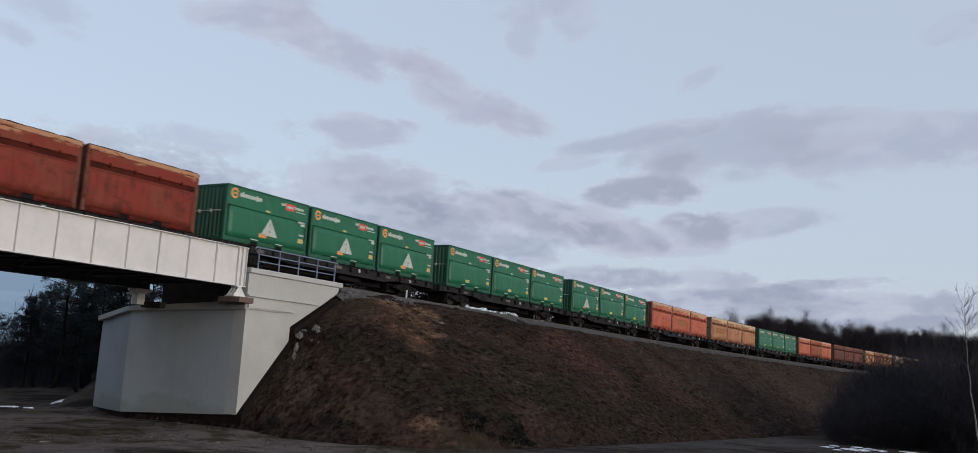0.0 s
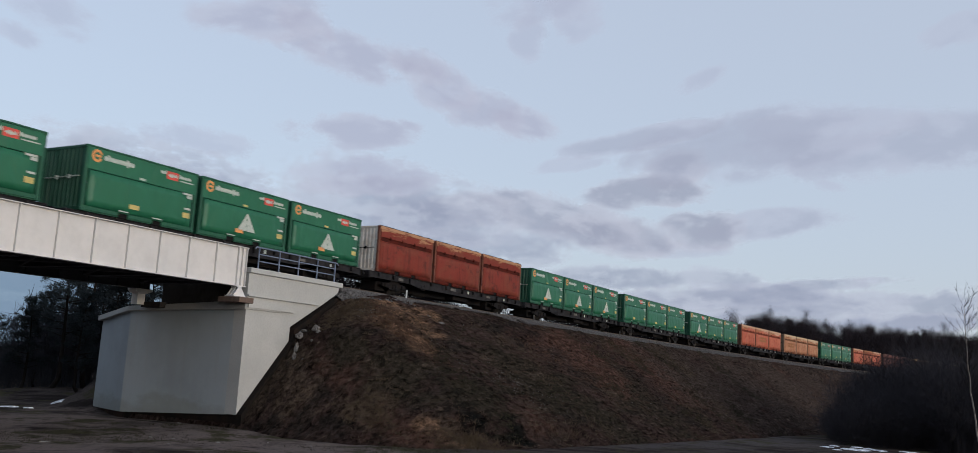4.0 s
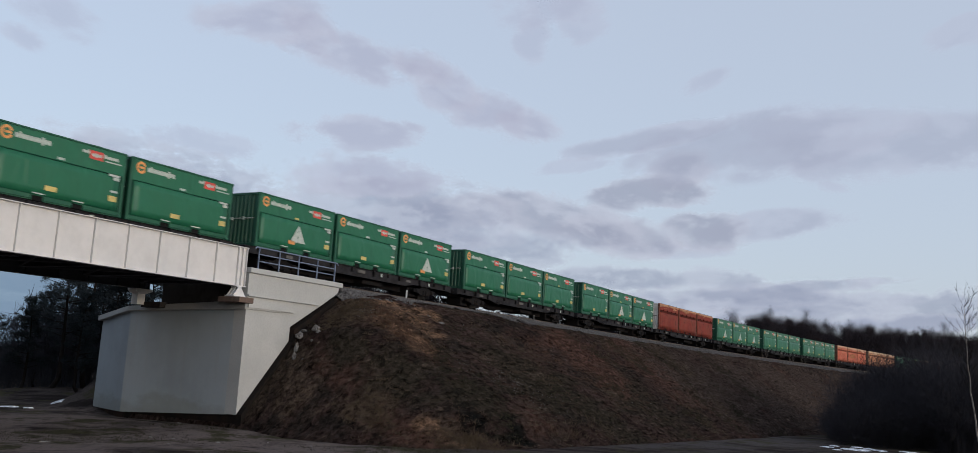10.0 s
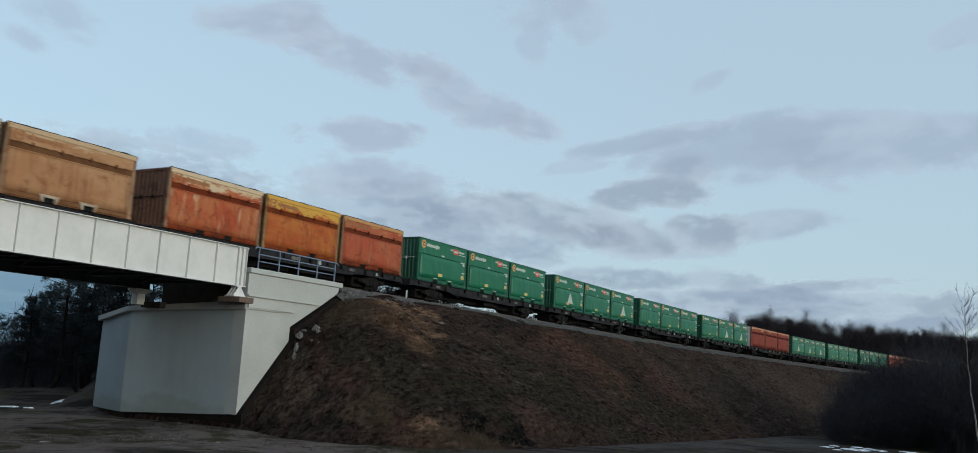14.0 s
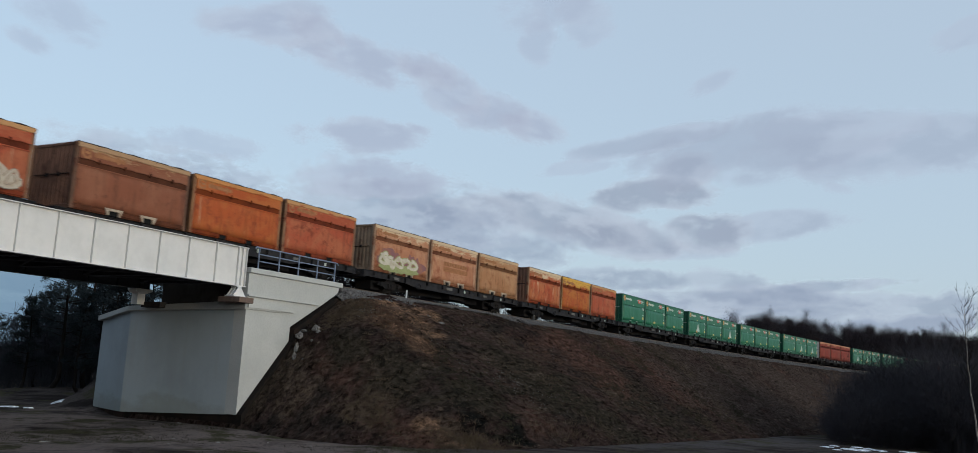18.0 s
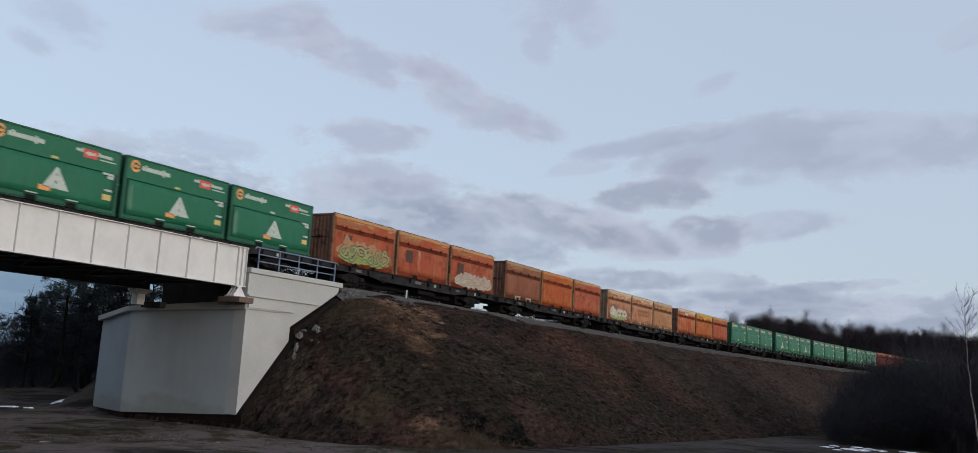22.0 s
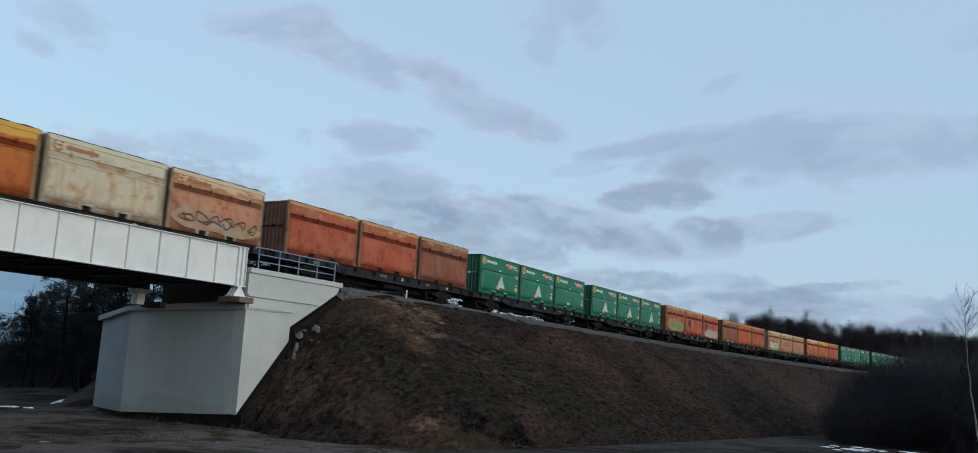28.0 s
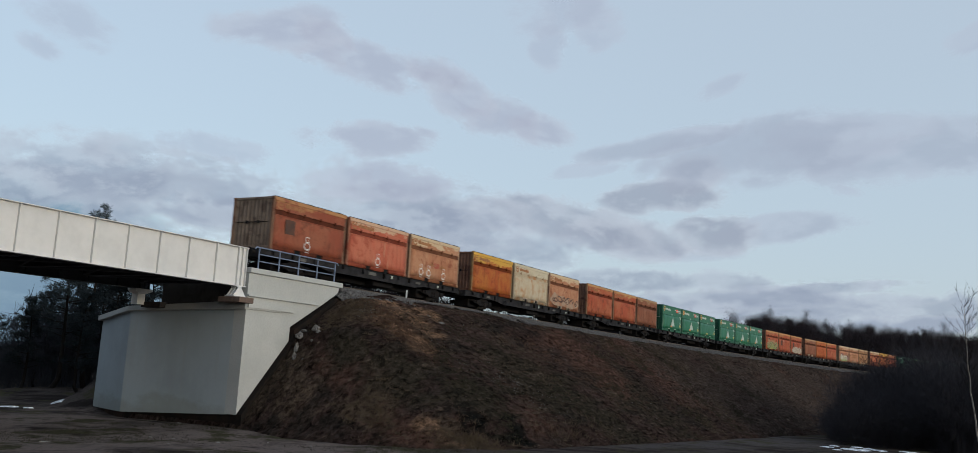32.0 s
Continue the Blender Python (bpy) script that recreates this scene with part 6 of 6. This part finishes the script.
pebbles(41, 20000, ballast_point, 0.055, M["stone"], "ballast_stones", "loose grey ballast stones along the track shoulder", "stones")
pebbles(42, 220, lambda r: bank_point(r, -14, 30, 1.6, 15, 2.3), 0.04, M["grit"], "slope_stones", "small pale stones scattered on the slope", "stones")
for seed, count, place in ((45, 60, blob(-3.5, 7.1, 0.9, 0.6)), (46, 34, blob(-2.2, 8.8, 0.8, 0.4)), (47, 26, blob(-9.2, 3.7, 0.5, 0.3))):
    pebbles(seed, count, place, 0.038, M["grit"], "grit_patch", "small patch of pale grit on the dark slope", "stones")


M["clod"] = plain("clod", (0.040, 0.029, 0.024), (0.024, 0.018, 0.015), 0.95, 0, 2.0, 25, 0.01, pieces=True)
pebbles(44, 5000, lambda r: bank_point(r, -19, 45, 1.6, 16.5), 0.048, M["clod"], "earth_clods", "loose dark earth clods on the slope", "earth")


def streak_point(r):
    u = r.random()
    s, n = -6.0 + 6.5 * u + r.gauss(0, 1.3), 6.2 + 4.2 * u + r.gauss(0, 0.9)
    return at(s, n, bank_z(s, n) + 0.05)


pebbles(43, 190, streak_point, 0.027, M["grit"], "spilled_stones", "pale spilled stones in a streak down the slope", "stones")


def lump(name, s, n, sx, sy, sz, seed, material, label, category, group=""):
    bm = bmnew()
    bmesh.ops.create_icosphere(bm, subdivisions=3, radius=1.0)
    for v in bm.verts:
        k = 1 + 0.55 * noise.noise(v.co * 1.5 + Vector((seed, 0, 0))) + 0.3 * noise.noise(v.co * 3.7 + Vector((seed, 3, 0)))
        v.co = Vector((v.co.x * sx * k, v.co.y * sy * k, v.co.z * sz * k))
    ob = part(name, bm, material)
    q = at(s, n, 0)
    z = max(ground_z(q.x, q.y), bank_z(s, n) if s > -20 and n < 20 else -9)
    ob.matrix_world = Matrix.Translation((q.x, q.y, z + sz * 0.2)) @ Matrix.Rotation(seed * 1.3, 4, "Z")
    return tagged(ob, label, category, group)


for i, (s, n, sx, sy, sz) in enumerate(((-12.0, 1.68, 0.28, 0.16, 0.16), (-11.7, 1.66, 0.20, 0.12, 0.10), (-11.6, 2.35, 0.20, 0.17, 0.17), (-11.85, 2.72, 0.12, 0.12, 0.10), (-12.35, 1.82, 0.10, 0.12, 0.30), (-12.75, 2.05, 0.10, 0.1, 0.22), (-12.1, 2.55, 0.07, 0.06, 0.06), (-12.8, 2.70, 0.06, 0.06, 0.05), (-3.4, 3.6, 0.25, 0.14, 0.08), (-2.6, 4.1, 0.2, 0.13, 0.07))):
    lump("concrete_lump", s, n, sx, sy, sz, i + 1.0, M["rubble"], "pale lump of spilled concrete on the slope", "rubble", "concrete lumps")


M["litter"] = plain("litter", (0.30, 0.28, 0.26), (0.18, 0.17, 0.16), 0.7, 0, 5, 30, 0.003)
for i, (s, n, sx, sy) in enumerate(((-25.9, 2.0, 0.22, 0.12), (-21.4, 2.4, 0.20, 0.08), (-21.1, 3.4, 0.10, 0.06), (-20.4, 5.2, 0.18, 0.09), (-15.9, -2.0, 0.16, 0.12), (-18.5, 6.1, 0.06, 0.05), (-17.8, 7.8, 0.06, 0.05), (-22.6, 4.8, 0.07, 0.05))):
    lump("litter", s, n, 0.75 * sx, 0.75 * sy, 0.03, i + 20.0, M["litter"], "pale scrap of litter on the dirt ground", "litter", "litter")


def patch(name, x, y, sx, sy, seed, material, label):
    """A thin ragged patch lying on the ground."""
    bm = bmnew()
    k = 22
    c = bm.verts.new((x, y, ground_z(x, y) + 0.07))
    mid, rim = [], []
    for i in range(k):
        a = 2 * math.pi * i / k
        w = 1 + 0.85 * noise.noise(Vector((math.cos(a) * 1.8, math.sin(a) * 1.8, seed))) + 0.6 * noise.noise(Vector((math.cos(a) * 5, math.sin(a) * 5, seed)))
        for f, h, to in ((0.7, 0.05, mid), (1.0, -0.03, rim)):
            px, py = x + sx * w * f * math.cos(a), y + sy * w * f * math.sin(a)
            to.append(bm.verts.new((px, py, ground_z(px, py) + h)))
    for i in range(k):
        j = (i + 1) % k
        bm.faces.new((c, mid[i], mid[j]))
        bm.faces.new((mid[i], rim[i], rim[j], mid[j]))
    return tagged(part(name, bm, material), label, "snow", "snow patches")


for i, (a, d, sx, sy) in enumerate(((20.5, 73.0, 0.45, 0.5), (20.9, 75.5, 0.3, 0.4), (21.5, 72.0, 0.55, 0.8), (22.2, 72.0, 0.75, 1.2), (22.7, 74.5, 0.35, 0.5), (23.2, 73.0, 0.4, 0.9), (22.0, 76.5, 0.5, 0.4), (21.0, 70.5, 0.35, 0.3), (24.7, 75.0, 0.9, 0.5), (20.8, 76.0, 0.3, 0.4), (25.3, 74.0, 0.6, 0.5), (-26.6, 58.0, 0.55, 0.25), (-25.6, 57.0, 0.3, 0.1), (-24.2, 58.5, 0.3, 0.4))):
    patch("snow_patch", d * math.sin(radians(a)), d * math.cos(radians(a)), sx, sy, i * 1.7, M["snow"], "thin patch of old melting snow on the ground")

# ---- marker posts along the line ----
for s, n, h in ((-2.2, 1.25, 0.66), (15.0, 1.3, 0.55), (33.0, 1.3, 0.5), (9.0, 1.4, 0.3)):
    root = new("marker_post")
    root.matrix_world = station(s, n, 6.98)
    part("post", box(bmnew(), -0.04, 0.04, -0.04, 0.04, 0, h, 0.008), M["white_paint"] if s < 0 else M["sleeper"], root)
    part("base", box(bmnew(), -0.09, 0.09, -0.09, 0.09, -0.1, 0.05, 0.01), M["sleeper"], root)
    tagged(root, "small pale concrete marker post beside the track", "marker post", "marker posts")


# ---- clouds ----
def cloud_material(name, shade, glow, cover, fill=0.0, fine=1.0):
    """Soft vapour that glows by itself: thick in the middle of its sheet, broken up by billows, paler where it thins;
    the light on its upper sides is painted.
    """
    m = bpy.data.materials.new(name)
    m.use_nodes = True
    nt = m.node_tree
    nt.nodes.clear()
    out = nt.nodes.new("ShaderNodeOutputMaterial")
    tc = nt.nodes.new("ShaderNodeTexCoord")
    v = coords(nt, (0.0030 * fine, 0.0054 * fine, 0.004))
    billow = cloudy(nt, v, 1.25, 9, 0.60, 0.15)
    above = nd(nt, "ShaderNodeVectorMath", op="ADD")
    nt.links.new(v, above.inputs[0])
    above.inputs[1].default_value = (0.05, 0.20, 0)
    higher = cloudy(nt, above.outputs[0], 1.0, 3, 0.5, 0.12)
    ctr = nd(nt, "ShaderNodeVectorMath", op="MULTIPLY_ADD")
    ctr.inputs[1].default_value, ctr.inputs[2].default_value = (2, 2, 0), (-1, -1, 0)
    nt.links.new(tc.outputs["Generated"], ctr.inputs[0])
    ln = nd(nt, "ShaderNodeVectorMath", op="LENGTH")
    nt.links.new(ctr.outputs[0], ln.inputs[0])
    body = nd(nt, "ShaderNodeMath", op="MULTIPLY_ADD", i1=-1.35, i2=1.10 + fill - 1.45)
    nt.links.new(ln.outputs[1], body.inputs[0])
    thick = nd(nt, "ShaderNodeMath", op="MULTIPLY_ADD", i1=2.9)
    nt.links.new(billow, thick.inputs[0])
    nt.links.new(body.outputs[0], thick.inputs[2])
    amount = nd(nt, "ShaderNodeMath", op="MULTIPLY", i1=cover)
    nt.links.new(ramp(nt, thick.outputs[0], -0.02, 0.56), amount.inputs[0])
    both = nd(nt, "ShaderNodeMath", op="MULTIPLY")
    nt.links.new(amount.outputs[0], both.inputs[0])
    nt.links.new(ramp(nt, ln.outputs[1], 1.0, 0.70), both.inputs[1])
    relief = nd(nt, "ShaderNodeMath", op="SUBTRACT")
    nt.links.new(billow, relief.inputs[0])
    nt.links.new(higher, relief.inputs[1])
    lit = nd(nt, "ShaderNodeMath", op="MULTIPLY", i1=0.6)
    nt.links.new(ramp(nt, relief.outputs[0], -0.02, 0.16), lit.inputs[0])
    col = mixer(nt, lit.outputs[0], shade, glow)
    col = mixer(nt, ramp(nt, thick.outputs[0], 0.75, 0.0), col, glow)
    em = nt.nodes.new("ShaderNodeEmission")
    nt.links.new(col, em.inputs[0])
    tr = nt.nodes.new("ShaderNodeBsdfTransparent")
    mx = nt.nodes.new("ShaderNodeMixShader")
    nt.links.new(both.outputs[0], mx.inputs[0])
    nt.links.new(tr.outputs[0], mx.inputs[1])
    nt.links.new(em.outputs[0], mx.inputs[2])
    nt.links.new(mx.outputs[0], out.inputs[0])
    return m


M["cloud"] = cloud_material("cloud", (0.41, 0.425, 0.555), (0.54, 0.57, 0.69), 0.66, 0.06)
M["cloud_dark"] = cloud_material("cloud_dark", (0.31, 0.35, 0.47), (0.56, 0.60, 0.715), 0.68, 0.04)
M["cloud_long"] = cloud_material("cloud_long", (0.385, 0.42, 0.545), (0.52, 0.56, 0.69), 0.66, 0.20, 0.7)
M["low_sky_dark"] = cloud_material("low_sky_dark", (0.16, 0.26, 0.38), (0.26, 0.38, 0.50), 0.85, 0.6, 0.6)
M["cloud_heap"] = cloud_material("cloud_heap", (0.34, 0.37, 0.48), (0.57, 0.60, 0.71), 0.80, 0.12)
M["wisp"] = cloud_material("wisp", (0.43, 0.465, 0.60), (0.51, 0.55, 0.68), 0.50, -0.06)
FAR = 3000.0


def cloud_mesh(w, h, dist, material):
    """A sheet of half sizes w and h, curved so that it keeps its distance."""
    bm = bmnew()
    k = 12
    grid = [[(w * (-1 + 2 * i / k), h * (-1 + 2 * j / k)) for j in range(k + 1)] for i in range(k + 1)]
    g = [[bm.verts.new((x, y, dist - math.sqrt(dist * dist - x * x - y * y))) for x, y in col] for col in grid]
    for i in range(k):
        for j in range(k):
            bm.faces.new((g[i][j], g[i + 1][j], g[i + 1][j + 1], g[i][j + 1]))
    return mesh_of("cloud", bm, material)


CLOUDS = []


def cloud(az, el, w, h, tilt, kind):
    """One cloud, by its bearing, height and half sizes in degrees."""
    a, e = radians(az), radians(el)
    way = Vector((math.sin(a) * math.cos(e), math.cos(a) * math.cos(e), math.sin(e)))
    dist = FAR + 25.0 * len(CLOUDS)
    ob = new("cloud", cloud_mesh(dist * math.tan(radians(w)), dist * math.tan(radians(h)), dist, M[("cloud", "cloud_dark", "cloud_long", "low_sky_dark", "cloud_heap", "wisp")[kind]]))
    base = look(EYE + way * dist, EYE, -tilt) @ Matrix.Rotation(math.pi, 4, "Y")
    drift = Vector((math.cos(a), -math.sin(a), 0)) * dist * 0.020 * (0.4 + el / 24) - Vector((0, 0, 1)) * dist * 0.010 * (el / 20)
    CLOUDS.append((ob, base, drift))
    tagged(ob, ("soft grey-lavender evening cloud with ragged edges", "soft slate-grey evening cloud with ragged edges", "long flat lavender-grey evening cloud", "dark blue sheet added to darken the low sky", "heaped slate-grey evening cloud with a lit upper edge", "thin wisp of grey evening cloud")[kind], "cloud", "clouds", "structure")


cloud(-26.5, 18.3, 3.8, 2.1, -5, 5)
cloud(-27.8, 16.8, 2.0, 0.9, -17, 5)
cloud(-14.8, 20.2, 5.0, 2.0, 7, 0)
cloud(-11.9, 19.6, 3.0, 2.0, -17, 0)
cloud(-7.8, 18.7, 5.2, 2.0, -6, 0)
cloud(-4.4, 18.4, 2.7, 1.4, -22, 0)
cloud(-2.8, 17.4, 3.3, 2.2, -32, 0)
cloud(-0.6, 15.9, 4.1, 1.9, -11, 0)
cloud(2.3, 15.5, 2.8, 1.5, -15, 0)
cloud(3.5, 22.9, 4.2, 3.3, 3, 5)
cloud(2.4, 20.9, 1.5, 2.7, -5, 5)
cloud(5.4, 21.6, 2.2, 3.3, 13, 5)
cloud(14.0, 18.5, 2.9, 0.9, 25, 5)
cloud(-8.2, 14.1, 5.7, 1.5, 1, 0)
cloud(-7.6, 11.7, 6.0, 2.0, 3, 0)
cloud(-6.5, 9.7, 10.1, 3.5, 0, 1)
cloud(-3.7, 8.8, 7.8, 2.3, -5, 1)
cloud(0.7, 7.7, 7.4, 2.0, -2, 1)
cloud(-0.6, 9.8, 5.3, 1.6, -6, 4)
cloud(4.7, 9.7, 6.6, 1.8, -11, 4)
cloud(8.9, 8.7, 5.8, 1.6, -6, 4)
cloud(9.4, 14.6, 6.2, 0.9, 12, 2)
cloud(16.9, 14.4, 10.5, 2.6, 6, 2)
cloud(24.1, 13.9, 10.1, 2.3, 2, 2)
cloud(5.6, 13.0, 4.7, 0.7, 8, 5)
cloud(19.6, 15.4, 8.6, 1.0, 3, 5)
cloud(10.4, 11.4, 4.9, 1.4, 3, 4)
cloud(11.7, 13.0, 3.2, 1.9, 23, 4)
cloud(13.8, 9.2, 3.9, 1.6, 3, 4)
cloud(17.6, 9.6, 5.8, 1.2, 6, 2)
cloud(10.8, 6.1, 9.3, 1.2, 1, 1)
cloud(15.7, 5.5, 9.3, 1.2, 5, 1)
cloud(19.6, 6.0, 6.6, 0.5, 5, 1)
cloud(24.6, 4.0, 9.7, 0.7, 3, 1)
cloud(10.8, 8.0, 5.5, 0.7, 0, 5)
cloud(15.3, 4.8, 12.8, 1.6, 2, 1)
# Broad sheet added to dim the low sky at the right.
cloud(23.6, 4.8, 14.0, 1.9, 3, 1)
cloud(21.0, 11.9, 1.9, 0.7, -17, 5)
cloud(-26.1, 10.0, 10.5, 3.2, 5, 1)
cloud(-20.3, 9.5, 10.9, 3.5, -1, 1)
cloud(-15.5, 8.5, 6.3, 2.4, -5, 1)
cloud(-17.8, 12.6, 5.8, 1.3, -2, 5)
cloud(28.4, 20.1, 3.1, 1.2, 15, 5)
# Sheets added to darken the low sky at the left.
cloud(-27.2, 3.2, 11.7, 6.5, 3, 3)
cloud(-23.0, 2.9, 7.4, 4.7, 3, 1)


def train_station(t):
    """Station of the rear end of wagon 0's load at t seconds; the train slowly gathers speed."""
    return 1.32108e-4 * t ** 3 + 0.0240353 * t ** 2 + 8.176591 * t - 16.2776


def motions():
    centre = 1.5 * BOX_L + BOX_GAP
    times = [0, 1, 2, 4, 6, 8, 10, 12, 14, 16, 18, 20, 22, 24, 26, 28, 30, 31, 32]
    for thing, number, offset in TRAIN:
        rows = []
        for t in times:
            s = train_station(t) - number * WAGON + centre
            rear, front = at(s - 6.9, -HALF, RAIL_Z), at(s + 6.9, -HALF, RAIL_Z)
            a = math.atan2(front.y - rear.y, front.x - rear.x)
            rows.append((t, Matrix.Translation((rear + front) / 2) @ Matrix.Rotation(a, 4, "Z") @ offset))
        walk(thing, rows)
    # the wheels roll without slip; a row for every 75 degrees of turn
    spins, t, turned = [], 0.0, 0.0
    while t < 32.0:
        spins.append((t, turned))
        t = min(32.0, t + radians(75) * 0.46 / (8.176591 + 0.0480706 * t + 3.96324e-4 * t * t))
        t = round(t * FPS) / FPS
        turned = (train_station(t) - train_station(0)) / 0.46
    spins.append((32.0, (train_station(32.0) - train_station(0)) / 0.46))
    for thing, number, offset in TRAIN:
        if number < 0 or not thing.name.startswith("container_wagon"):
            continue
        for wheelset in [o for o in thing.children_recursive if o.name.startswith("wheelset")]:
            hub = wheelset.matrix_local.copy()
            walk(wheelset, [(t, hub @ Matrix.Rotation(a, 4, "Y")) for t, a in spins])
    for thing, base, drift in CLOUDS:
        walk(thing, [(0, Matrix.Translation(drift * -0.5) @ base), (16, base), (32, Matrix.Translation(drift * 0.5) @ base)])


motions()
